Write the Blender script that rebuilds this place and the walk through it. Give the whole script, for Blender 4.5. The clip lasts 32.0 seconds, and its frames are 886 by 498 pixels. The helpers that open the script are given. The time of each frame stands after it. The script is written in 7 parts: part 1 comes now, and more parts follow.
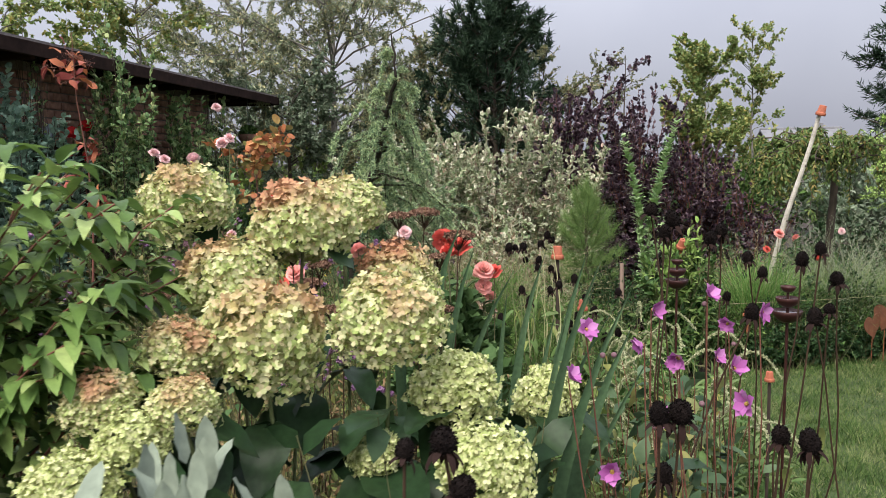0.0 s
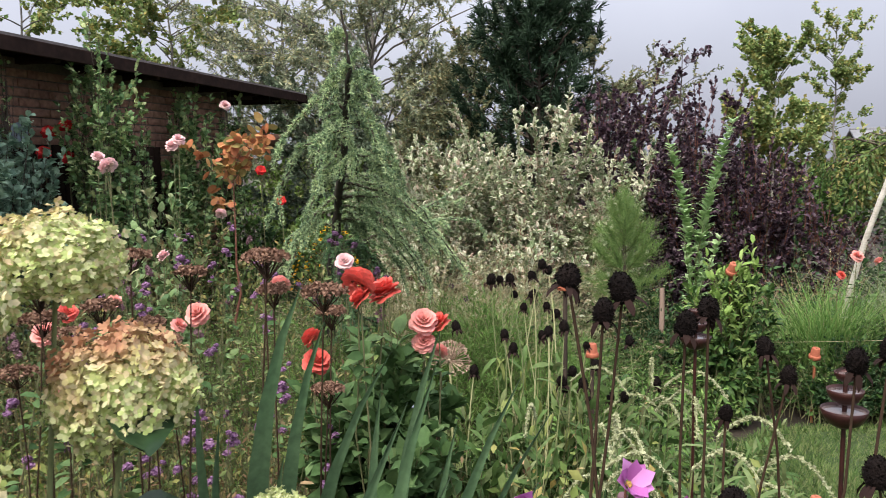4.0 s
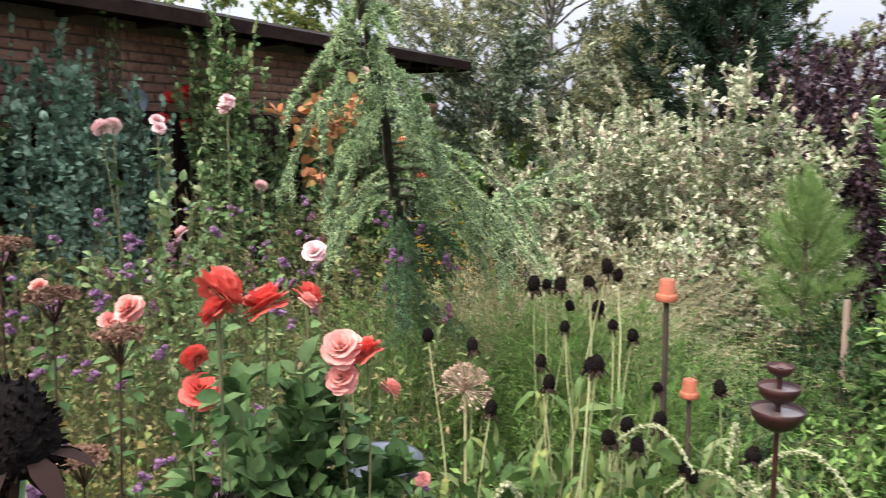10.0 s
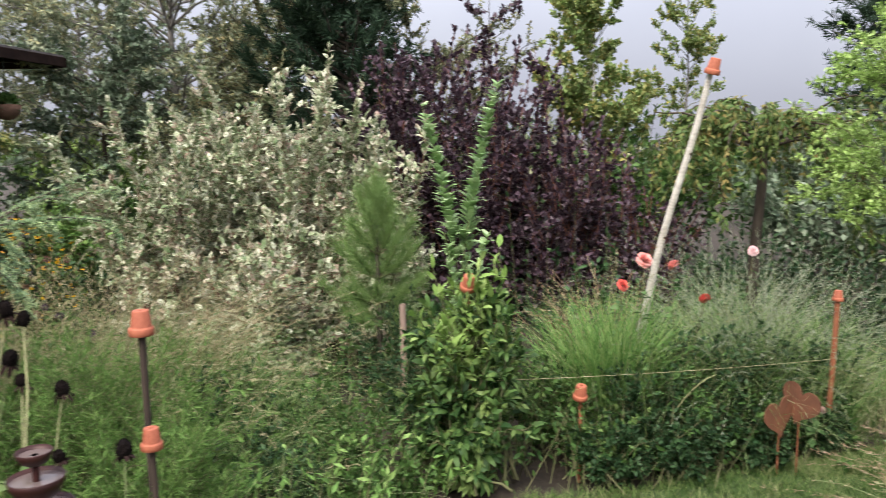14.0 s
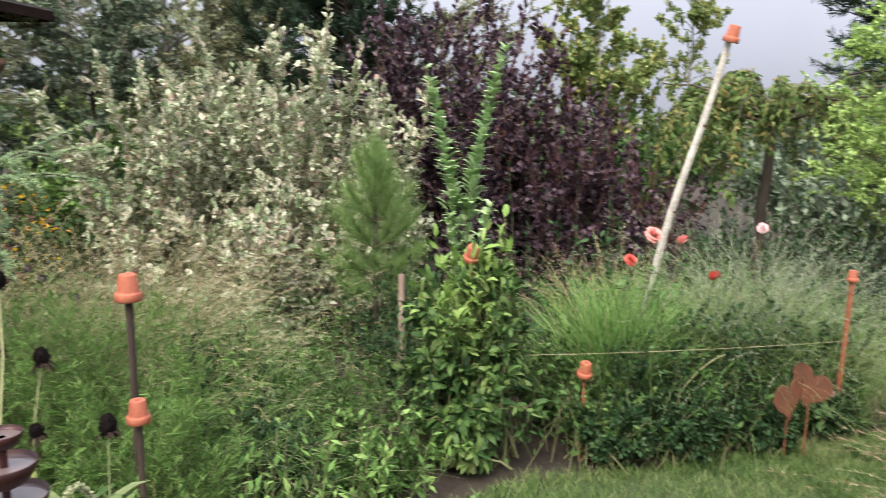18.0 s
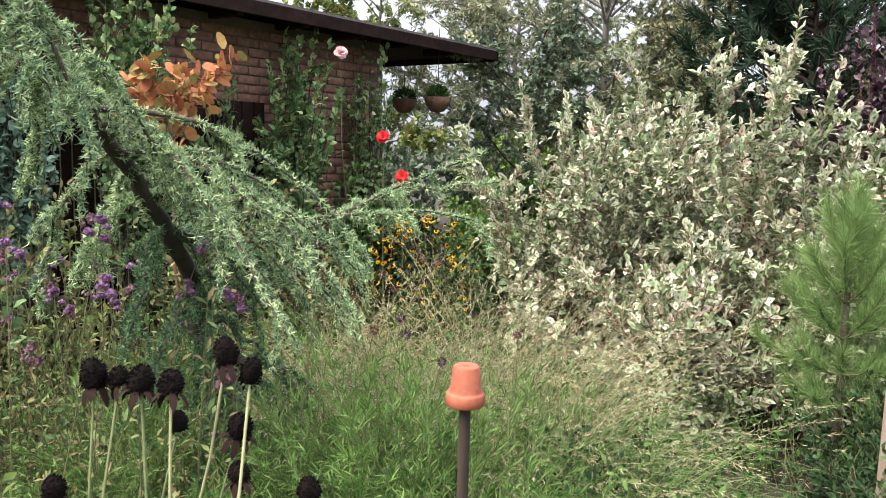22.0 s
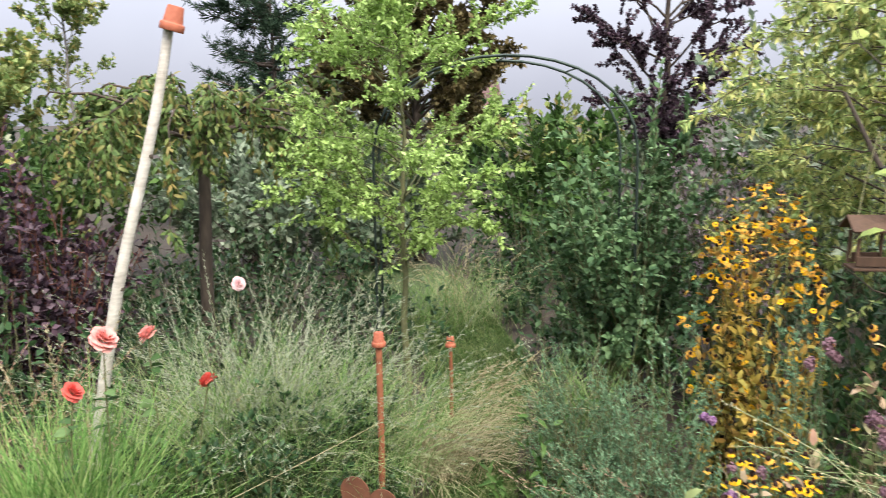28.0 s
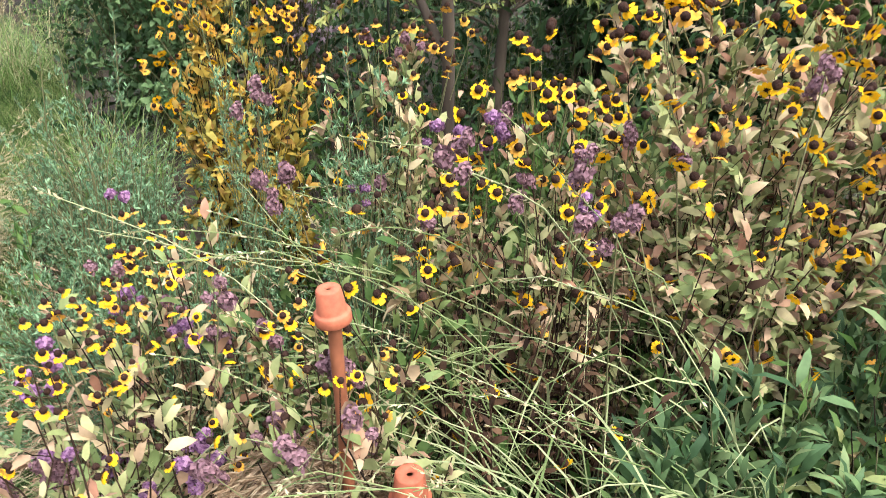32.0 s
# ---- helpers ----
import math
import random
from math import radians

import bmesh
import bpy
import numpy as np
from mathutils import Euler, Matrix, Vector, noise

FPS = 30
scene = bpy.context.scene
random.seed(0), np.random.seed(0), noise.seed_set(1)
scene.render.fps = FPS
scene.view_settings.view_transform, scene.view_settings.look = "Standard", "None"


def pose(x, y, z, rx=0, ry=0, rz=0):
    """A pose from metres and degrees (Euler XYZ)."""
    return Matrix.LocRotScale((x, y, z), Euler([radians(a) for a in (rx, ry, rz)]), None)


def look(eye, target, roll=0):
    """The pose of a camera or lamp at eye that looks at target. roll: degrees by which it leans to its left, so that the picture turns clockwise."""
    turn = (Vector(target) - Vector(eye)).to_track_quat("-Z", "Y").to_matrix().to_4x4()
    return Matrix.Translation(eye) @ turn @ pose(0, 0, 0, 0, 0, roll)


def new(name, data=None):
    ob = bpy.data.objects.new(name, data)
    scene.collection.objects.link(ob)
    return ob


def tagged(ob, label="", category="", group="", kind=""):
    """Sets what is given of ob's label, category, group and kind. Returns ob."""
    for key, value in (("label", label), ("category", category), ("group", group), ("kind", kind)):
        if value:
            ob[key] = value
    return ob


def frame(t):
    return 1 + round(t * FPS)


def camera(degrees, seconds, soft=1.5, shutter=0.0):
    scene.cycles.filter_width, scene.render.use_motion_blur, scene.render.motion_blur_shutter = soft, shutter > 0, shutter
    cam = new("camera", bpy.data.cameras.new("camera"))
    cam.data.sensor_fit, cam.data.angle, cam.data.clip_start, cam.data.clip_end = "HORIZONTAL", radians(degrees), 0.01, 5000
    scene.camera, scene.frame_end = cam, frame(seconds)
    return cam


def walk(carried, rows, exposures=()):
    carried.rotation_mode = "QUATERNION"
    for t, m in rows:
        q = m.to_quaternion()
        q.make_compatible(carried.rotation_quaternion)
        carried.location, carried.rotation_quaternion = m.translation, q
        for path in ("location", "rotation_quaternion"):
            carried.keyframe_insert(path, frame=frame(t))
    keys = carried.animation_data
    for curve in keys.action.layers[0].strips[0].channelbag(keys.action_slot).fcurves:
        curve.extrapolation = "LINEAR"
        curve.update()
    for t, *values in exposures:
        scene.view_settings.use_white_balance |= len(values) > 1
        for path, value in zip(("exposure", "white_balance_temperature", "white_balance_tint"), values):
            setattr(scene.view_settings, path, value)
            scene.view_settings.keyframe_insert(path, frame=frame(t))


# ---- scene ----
cam = camera(60.0, 32.0, soft=0.7, shutter=0.25)
PATH = [
    (0, (0.794, -2.733, 1.679), (0.126, -0.863, 1.445), -0.9),
    (0.5, (0.866, -2.502, 1.661), (0.149, -0.647, 1.454), -0.8),
    (1, (0.898, -2.281, 1.679), (0.073, -0.47, 1.476), -1.1),
    (1.5, (0.965, -2.126, 1.67), (0.0, -0.386, 1.47), -1.4),
    (2, (1.076, -1.993, 1.666), (-0.004, -0.322, 1.458), -2.0),
    (2.5, (1.085, -1.919, 1.657), (-0.007, -0.257, 1.44), -1.8),
    (4.5, (0.913, -1.61, 1.719), (0.158, 0.225, 1.471), -0.4),
    (5, (0.985, -1.483, 1.706), (0.288, 0.369, 1.416), -0.4),
    (5.5, (1.088, -1.36, 1.692), (0.532, 0.529, 1.344), 0.3),
    (6, (1.128, -1.239, 1.67), (0.758, 0.691, 1.295), 1.0),
    (6.5, (1.066, -1.105, 1.673), (0.855, 0.846, 1.286), 1.4),
    (7, (1.102, -0.998, 1.675), (0.969, 0.959, 1.282), 1.1),
    (7.5, (1.2, -0.891, 1.657), (1.074, 1.072, 1.295), 0.1),
    (8, (1.285, -0.845, 1.658), (1.099, 1.119, 1.328), -0.4),
    (8.5, (1.301, -0.839, 1.652), (0.923, 1.101, 1.343), -0.5),
    (9, (1.227, -0.753, 1.635), (0.572, 1.113, 1.34), -0.5),
    (9.5, (1.135, -0.632, 1.633), (0.137, 1.077, 1.343), -0.5),
    (10, (1.108, -0.613, 1.65), (-0.202, 0.871, 1.362), -0.2),
    (10.5, (1.176, -0.492, 1.668), (-0.381, 0.733, 1.4), -0.9),
    (11, (1.243, -0.398, 1.682), (-0.403, 0.708, 1.426), -0.8),
    (11.5, (1.293, -0.313, 1.672), (-0.308, 0.86, 1.429), -1.0),
    (12, (1.349, -0.253, 1.683), (-0.098, 1.104, 1.429), -1.3),
    (12.5, (1.355, -0.233, 1.681), (0.133, 1.325, 1.402), -0.9),
    (13, (1.339, -0.183, 1.669), (0.333, 1.521, 1.382), -0.3),
    (13.5, (1.426, -0.054, 1.667), (0.552, 1.723, 1.385), -0.4),
    (14, (1.582, 0.093, 1.662), (0.948, 1.969, 1.377), -0.5),
    (14.5, (1.621, 0.148, 1.674), (1.331, 2.104, 1.371), 0.3),
    (15, (1.617, 0.235, 1.672), (1.666, 2.211, 1.369), 0.7),
    (15.5, (1.63, 0.293, 1.678), (1.958, 2.241, 1.367), 1.2),
    (17.5, (1.482, 0.163, 1.726), (1.316, 2.113, 1.315), 0.2),
    (18, (1.476, 0.222, 1.626), (0.87, 2.094, 1.268), 1.0),
    (18.5, (1.477, 0.157, 1.626), (0.536, 1.885, 1.265), 1.1),
    (19, (1.38, 0.256, 1.593), (0.217, 1.847, 1.25), 1.0),
    (19.5, (1.334, 0.376, 1.601), (-0.025, 1.807, 1.27), 0.7),
    (20, (1.414, 0.558, 1.572), (-0.096, 1.836, 1.276), 0.3),
    (20.5, (1.429, 0.7, 1.574), (-0.1, 1.957, 1.285), 0.5),
    (21, (1.29, 0.832, 1.557), (-0.199, 2.136, 1.27), 0.9),
    (21.5, (1.085, 0.994, 1.55), (-0.39, 2.315, 1.27), 1.4),
    (22, (0.977, 1.07, 1.562), (-0.527, 2.361, 1.293), 1.8),
    (22.5, (0.943, 1.314, 1.573), (-0.571, 2.598, 1.334), 1.7),
    (23, (0.939, 1.504, 1.575), (-0.517, 2.857, 1.35), 1.7),
    (23.5, (0.811, 1.699, 1.565), (-0.555, 3.144, 1.356), 2.1),
    (24, (0.777, 1.854, 1.57), (-0.498, 3.382, 1.372), 1.7),
    (24.5, (0.884, 1.995, 1.572), (-0.274, 3.613, 1.366), 0.8),
    (25, (0.961, 1.974, 1.565), (0.034, 3.735, 1.368), 1.1),
    (25.5, (0.99, 1.96, 1.584), (0.394, 3.857, 1.37), 0.8),
    (26, (1.154, 1.928, 1.607), (0.854, 3.892, 1.382), -0.2),
    (26.5, (1.277, 1.947, 1.609), (1.278, 3.933, 1.373), -0.2),
    (28.5, (1.246, 1.579, 1.733), (2.322, 3.221, 1.353), -1.5),
    (29, (1.338, 1.453, 1.761), (2.596, 2.955, 1.361), -2.4),
    (29.5, (1.487, 1.303, 1.727), (2.901, 2.647, 1.284), -2.2),
    (30, (1.566, 1.26, 1.706), (3.083, 2.471, 1.224), -1.7),
    (30.5, (1.652, 1.362, 1.684), (3.2, 2.487, 1.104), -0.9),
    (31, (1.778, 1.562, 1.65), (3.305, 2.65, 0.954), -0.1),
    (31.5, (1.886, 1.649, 1.625), (3.337, 2.745, 0.792), -0.2),
    (32, (2.055, 1.676, 1.585), (3.385, 2.798, 0.6), 0.1),
]
walk(cam, [(t, look(eye, target, roll)) for t, eye, target, roll in PATH], [(0.0, 0.62), (1.0, 0.5), (2.0, 0.6), (4.5, 0.78), (5.0, 0.82), (6.0, 1.2), (7.0, 1.14), (9.0, 1.02), (11.0, 1.34), (13.0, 1.0), (15.0, 0.88), (18.0, 1.07), (20.0, 1.42), (22.0, 1.34), (24.0, 1.1), (26.5, 1.12), (29.0, 1.22), (31.0, 1.5), (32.0, 1.5)])

# ---- world, sun and exposure ----
world = bpy.data.worlds.new("overcast_sky")
scene.world = world
world.use_nodes = True
wn, wl = world.node_tree.nodes, world.node_tree.links
sky = wn.new("ShaderNodeTexSky")
sky.sky_type, sky.sun_disc = "NISHITA", False
sky.sun_elevation, sky.sun_rotation = radians(53), radians(184)
sky.air_density, sky.dust_density, sky.ozone_density = 1.0, 6.0, 1.0
cloud = wn.new("ShaderNodeTexNoise")
cloud.inputs["Scale"].default_value = 2.2
cloud.inputs["Detail"].default_value = 5
veil = wn.new("ShaderNodeValToRGB")
veil.color_ramp.elements[0].position, veil.color_ramp.elements[0].color = 0.3, (6.0, 6.2, 7.4, 1)
veil.color_ramp.elements[1].position, veil.color_ramp.elements[1].color = 0.7, (7.6, 7.8, 8.9, 1)
wmix = wn.new("ShaderNodeMix")
wmix.data_type = "RGBA"
wmix.inputs["Factor"].default_value = 0.86
wl.new(cloud.outputs["Fac"], veil.inputs["Fac"])
wl.new(sky.outputs["Color"], wmix.inputs["A"])
wl.new(veil.outputs["Color"], wmix.inputs["B"])
# an overcast sky is about three times as bright overhead as at the horizon
wco, wsep, wrise = wn.new("ShaderNodeTexCoord"), wn.new("ShaderNodeSeparateXYZ"), wn.new("ShaderNodeMapRange")
wl.new(wco.outputs["Generated"], wsep.inputs["Vector"])
wrise.inputs["From Min"].default_value, wrise.inputs["From Max"].default_value = 0.0, 1.0
wrise.inputs["To Min"].default_value, wrise.inputs["To Max"].default_value = 0.8, 3.65
wl.new(wsep.outputs["Z"], wrise.inputs["Value"])
wgain = wn.new("ShaderNodeVectorMath")
wgain.operation = "SCALE"
wl.new(wmix.outputs["Result"], wgain.inputs["Vector"])
wl.new(wrise.outputs["Result"], wgain.inputs["Scale"])
wl.new(wgain.outputs["Vector"], wn["Background"].inputs["Color"])
wn["Background"].inputs["Strength"].default_value = 0.055
sun = new("sun", bpy.data.lights.new("sun", "SUN"))
sun.data.energy, sun.data.angle, sun.data.color = 2.9, radians(40), (1.0, 0.95, 0.84)
sun.matrix_world = look((0, 0, 12), (0.65, 9.0, 0))


# ---- materials ----
def ramp(nodes, stops):
    r = nodes.new("ShaderNodeValToRGB")
    while len(r.color_ramp.elements) < len(stops):
        r.color_ramp.elements.new(0.5)
    for e, (p, c) in zip(r.color_ramp.elements, stops):
        e.position, e.color = p, (*c, 1)
    return r


def foliage(name, colours, gloss=0.5, clear=0.35, spread=0.25, mottle=0.35, gain=1.25):
    """Leaves: each leaf its own tone out of a few, drifting in patches, with some light let through."""
    m = bpy.data.materials.new(name)
    m.use_nodes = True
    n, l = m.node_tree.nodes, m.node_tree.links
    b, out = n["Principled BSDF"], n["Material Output"]
    geo, co = n.new("ShaderNodeNewGeometry"), n.new("ShaderNodeTexCoord")
    big, fine = n.new("ShaderNodeTexNoise"), n.new("ShaderNodeTexNoise")
    big.inputs["Scale"].default_value, fine.inputs["Scale"].default_value = 3.0, 60
    fine.inputs["Detail"].default_value = 3
    l.new(co.outputs["Object"], big.inputs["Vector"])
    l.new(co.outputs["Object"], fine.inputs["Vector"])
    mix = n.new("ShaderNodeMath")
    mix.operation = "MULTIPLY_ADD"
    l.new(big.outputs["Fac"], mix.inputs[0])
    mix.inputs[1].default_value = spread * 2
    add = n.new("ShaderNodeMath")
    add.operation = "SUBTRACT"
    l.new(geo.outputs["Random Per Island"], add.inputs[0])
    add.inputs[1].default_value = spread
    l.new(add.outputs[0], mix.inputs[2])
    dull = [0.13 * sum(c) / 3 if c[1] == max(c) else 0.0 for c in colours]
    colours = [tuple(min((v * (0.87 if d else 1.0) + d) * gain, 0.85) for v in c) for c, d in zip(colours, dull)]
    k = len(colours)
    r = ramp(n, [(i / max(k - 1, 1), c) for i, c in enumerate(colours)])
    l.new(mix.outputs[0], r.inputs["Fac"])
    shade = n.new("ShaderNodeMix")
    shade.data_type, shade.blend_type = "RGBA", "MULTIPLY"
    shade.inputs["Factor"].default_value = mottle
    fr = ramp(n, [(0.3, (0.45, 0.45, 0.45)), (0.7, (1.25, 1.25, 1.2))])
    l.new(fine.outputs["Fac"], fr.inputs["Fac"])
    l.new(r.outputs["Color"], shade.inputs["A"])
    l.new(fr.outputs["Color"], shade.inputs["B"])
    l.new(shade.outputs["Result"], b.inputs["Base Color"])
    b.inputs["Roughness"].default_value = gloss
    b.inputs["Specular IOR Level"].default_value = 0.14
    tr, ms = n.new("ShaderNodeBsdfTranslucent"), n.new("ShaderNodeMixShader")
    l.new(shade.outputs["Result"], tr.inputs["Color"])
    ms.inputs["Fac"].default_value = clear * 0.6
    l.new(b.outputs["BSDF"], ms.inputs[1])
    l.new(tr.outputs["BSDF"], ms.inputs[2])
    l.new(ms.outputs[0], out.inputs["Surface"])
    return m


def solid(name, a, b2, scale=20, rough=0.8, metal=0.0, bump=0.3, detail=6, stretch=(1, 1, 1)):
    """A surface of two tones, mottled at two scales, with a fine relief."""
    m = bpy.data.materials.new(name)
    m.use_nodes = True
    n, l = m.node_tree.nodes, m.node_tree.links
    b = n["Principled BSDF"]
    co, mp = n.new("ShaderNodeTexCoord"), n.new("ShaderNodeMapping")
    mp.inputs["Scale"].default_value = stretch
    l.new(co.outputs["Object"], mp.inputs["Vector"])
    t1, t2 = n.new("ShaderNodeTexNoise"), n.new("ShaderNodeTexNoise")
    t1.inputs["Scale"].default_value, t1.inputs["Detail"].default_value = scale, detail
    t2.inputs["Scale"].default_value, t2.inputs["Detail"].default_value = scale * 0.17, 3
    info = n.new("ShaderNodeObjectInfo")
    l.new(mp.outputs["Vector"], t1.inputs["Vector"])
    l.new(mp.outputs["Vector"], t2.inputs["Vector"])
    s = n.new("ShaderNodeMath")
    s.operation = "ADD"
    l.new(t1.outputs["Fac"], s.inputs[0])
    l.new(t2.outputs["Fac"], s.inputs[1])
    s2 = n.new("ShaderNodeMath")
    s2.operation = "MULTIPLY_ADD"
    l.new(info.outputs["Random"], s2.inputs[0])
    s2.inputs[1].default_value = 0.25
    l.new(s.outputs[0], s2.inputs[2])
    r = ramp(n, [(0.0, a), (1.0, b2)])
    sc = n.new("ShaderNodeMapRange")
    sc.inputs["From Min"].default_value, sc.inputs["From Max"].default_value = 0.75, 1.5
    l.new(s2.outputs[0], sc.inputs["Value"])
    l.new(sc.outputs["Result"], r.inputs["Fac"])
    l.new(r.outputs["Color"], b.inputs["Base Color"])
    b.inputs["Roughness"].default_value, b.inputs["Metallic"].default_value = rough, metal
    if bump:
        bp = n.new("ShaderNodeBump")
        bp.inputs["Strength"].default_value, bp.inputs["Distance"].default_value = bump, 0.004
        l.new(t1.outputs["Fac"], bp.inputs["Height"])
        l.new(bp.outputs["Normal"], b.inputs["Normal"])
    return m


# ---- building tools ----
def unit(v):
    return v / np.maximum(np.linalg.norm(v, axis=-1, keepdims=True), 1e-9)


def mesh_of(name, verts, faces, mat, smooth=False, slots=None):
    """A mesh from arrays: verts (V,3), faces (F,3 or F,4)."""
    me = bpy.data.meshes.new(name)
    verts, faces = np.asarray(verts, np.float32), np.asarray(faces, np.int32)
    k = faces.shape[1]
    me.vertices.add(len(verts))
    me.vertices.foreach_set("co", verts.ravel())
    me.loops.add(faces.size)
    me.loops.foreach_set("vertex_index", faces.ravel())
    me.polygons.add(len(faces))
    me.polygons.foreach_set("loop_start", np.arange(0, faces.size, k, dtype=np.int32))
    if smooth:
        me.polygons.foreach_set("use_smooth", np.ones(len(faces), bool))
    for s in mat if isinstance(mat, (list, tuple)) else [mat]:
        me.materials.append(s)
    if slots is not None:
        me.polygons.foreach_set("material_index", np.asarray(slots, np.int32))
    me.update(calc_edges=True)
    return me


def under(ob, parent, label="", kind=""):
    ob.parent = parent
    return tagged(ob, label, kind=kind)


def thing(name, at, label, category, group="", kind="", rz=0):
    ob = new(name)
    ob.empty_display_size = 0.1
    ob.matrix_world = pose(*at, 0, 0, rz)
    return tagged(ob, label, category, group, kind)


def part(name, me, parent, label="", m=None, kind=""):
    ob = new(name, me)
    if m is not None:
        ob.matrix_basis = m
    return under(ob, parent, label, kind)


# leaf shapes: (along, across, above) and faces
SHAPES = {
    "diamond": ([(0, 0, 0), (0.45, 0.5, 0.06), (1, 0, -0.05), (0.45, -0.5, 0.06)], [(0, 1, 2), (0, 2, 3)]),
    "leaf": ([(0, 0, 0), (0.32, 0.45, 0.09), (0.74, 0.33, 0.05), (1, 0, -0.14), (0.74, -0.33, 0.05), (0.32, -0.45, 0.09)],
             [(0, 5, 1), (1, 5, 4), (1, 4, 2), (2, 4, 3)]),
    "broad": ([(0, 0, 0), (0.3, 0.42, 0.1), (0.68, 0.4, 0.06), (1, 0, -0.14), (0.68, -0.4, 0.06), (0.3, -0.42, 0.1), (0.5, 0, -0.02)],
              [(0, 1, 6), (1, 2, 6), (2, 3, 6), (3, 4, 6), (4, 5, 6), (5, 0, 6)]),
    "round": ([(0, 0, 0), (0.18, 0.4, 0.06), (0.55, 0.52, 0.03), (0.9, 0.3, 0), (1, 0, -0.05), (0.9, -0.3, 0), (0.55, -0.52, 0.03), (0.18, -0.4, 0.06), (0.5, 0, 0.08)],
              [(0, 1, 8), (1, 2, 8), (2, 3, 8), (3, 4, 8), (4, 5, 8), (5, 6, 8), (6, 7, 8), (7, 0, 8)]),
    "needle": ([(0, 0.5, 0), (0, -0.5, 0), (1, 0, 0)], [(0, 1, 2)]),
    "strap": ([(0, 0.3, 0), (0, -0.3, 0), (0.35, 0.5, 0.07), (0.35, -0.5, 0.07), (0.7, 0.4, 0.05), (0.7, -0.4, 0.05), (1, 0, -0.1)],
              [(0, 1, 3), (0, 3, 2), (2, 3, 5), (2, 5, 4), (4, 5, 6)]),
}


def leaves(name, p, way, face, length, width, mat, shape="leaf", rim=False):
    """Many leaves in one mesh: where each begins, where it points, which way it faces."""
    t, f = (np.array(a) for a in SHAPES[shape])
    n = len(p)
    way = unit(way)
    side = unit(np.cross(face, way))
    face = np.cross(way, side)
    length, width = np.broadcast_to(length, n)[:, None, None], np.broadcast_to(width, n)[:, None, None]
    v = p[:, None] + way[:, None] * t[None, :, :1] * length + side[:, None] * t[None, :, 1:2] * width + face[:, None] * t[None, :, 2:] * length
    faces = (f[None] + np.arange(n)[:, None, None] * len(t)).reshape(-1, 3)
    me = mesh_of(name, v.reshape(-1, 3), faces, mat, True)
    if rim:
        edge = me.attributes.new("rim", "FLOAT", "POINT")
        edge.data.foreach_set("value", np.tile(np.where((np.abs(t[:, 1]) < 0.05) & (t[:, 0] > 0.1) & (t[:, 0] < 0.9), 0.0, 1.0), n).astype(np.float32))
    return me


def tubes(name, lines, r0, r1, mat, sides=4):
    """Many tapering stems in one mesh: lines (S, K, 3)."""
    lines = np.asarray(lines, float)
    s, k, _ = lines.shape
    tang = unit(np.gradient(lines, axis=1))
    ref = np.where(np.abs(tang[..., 2:]) > 0.9, [1.0, 0, 0], [0, 0, 1.0])
    a = unit(np.cross(tang, ref))
    b = np.cross(tang, a)
    r = (np.linspace(0, 1, k)[None] * (np.broadcast_to(r1, s) - np.broadcast_to(r0, s))[:, None] + np.broadcast_to(r0, s)[:, None])[..., None, None]
    ang = np.linspace(0, 2 * np.pi, sides, endpoint=False)
    ring = a[:, :, None] * np.cos(ang)[None, None, :, None] + b[:, :, None] * np.sin(ang)[None, None, :, None]
    v = lines[:, :, None] + ring * r
    i, j, q = np.meshgrid(np.arange(s), np.arange(k - 1), np.arange(sides), indexing="ij")
    at = lambda jj, qq: (i * k + jj) * sides + qq % sides
    f = np.stack([at(j, q), at(j, q + 1), at(j + 1, q + 1), at(j + 1, q)], -1).reshape(-1, 4)
    return mesh_of(name, v.reshape(-1, 3), f, mat, True)


def blades(name, base, way, length, droop, width, mat, k=6, rng=None):
    """Grass blades: strips that rise along way and bow over by droop."""
    n = len(base)
    t = np.linspace(0, 1, k)[None, :, None]
    way = unit(way)
    flat = unit(way * [1, 1, 0] + 1e-6)
    length, droop = np.broadcast_to(length, n)[:, None, None], np.broadcast_to(droop, n)[:, None, None]
    line = base[:, None] + length * (way[:, None] * t + flat[:, None] * droop * t**2 * 0.7 - np.array([0, 0, 1.0]) * droop * t**2.4 * 0.75)
    side = unit(np.stack([-flat[:, 1], flat[:, 0], 0 * flat[:, 0]], -1))
    if rng is not None:
        a = rng.uniform(-1.2, 1.2, n)[:, None]
        side = unit(side * np.cos(a) + flat * np.sin(a))
    w = np.broadcast_to(width, n)[:, None, None] * np.clip(1.15 - t**1.6 * 1.1, 0.06, 1) * 0.5
    v = np.stack([line + side[:, None] * w, line - side[:, None] * w], 2)
    i, j = np.meshgrid(np.arange(n), np.arange(k - 1), indexing="ij")
    o = (i * k + j) * 2
    f = np.stack([o, o + 1, o + 3, o + 2], -1).reshape(-1, 4)
    return mesh_of(name, v.reshape(-1, 3), f, mat, True), line


def bow(a, b, sag, k, rng=None, wob=0.0):
    """Lines from a to b (S,3), bowed upward by sag, with a little wander."""
    t = np.linspace(0, 1, k)[None, :, None]
    line = a[:, None] * (1 - t) + b[:, None] * t + np.array([0, 0, 1.0]) * (np.broadcast_to(sag, len(a))[:, None, None] * 4 * t * (1 - t))
    if rng is not None:
        line = line + rng.normal(0, wob, line.shape) * np.sin(np.pi * np.clip(t, 0, 1)) 
    return line


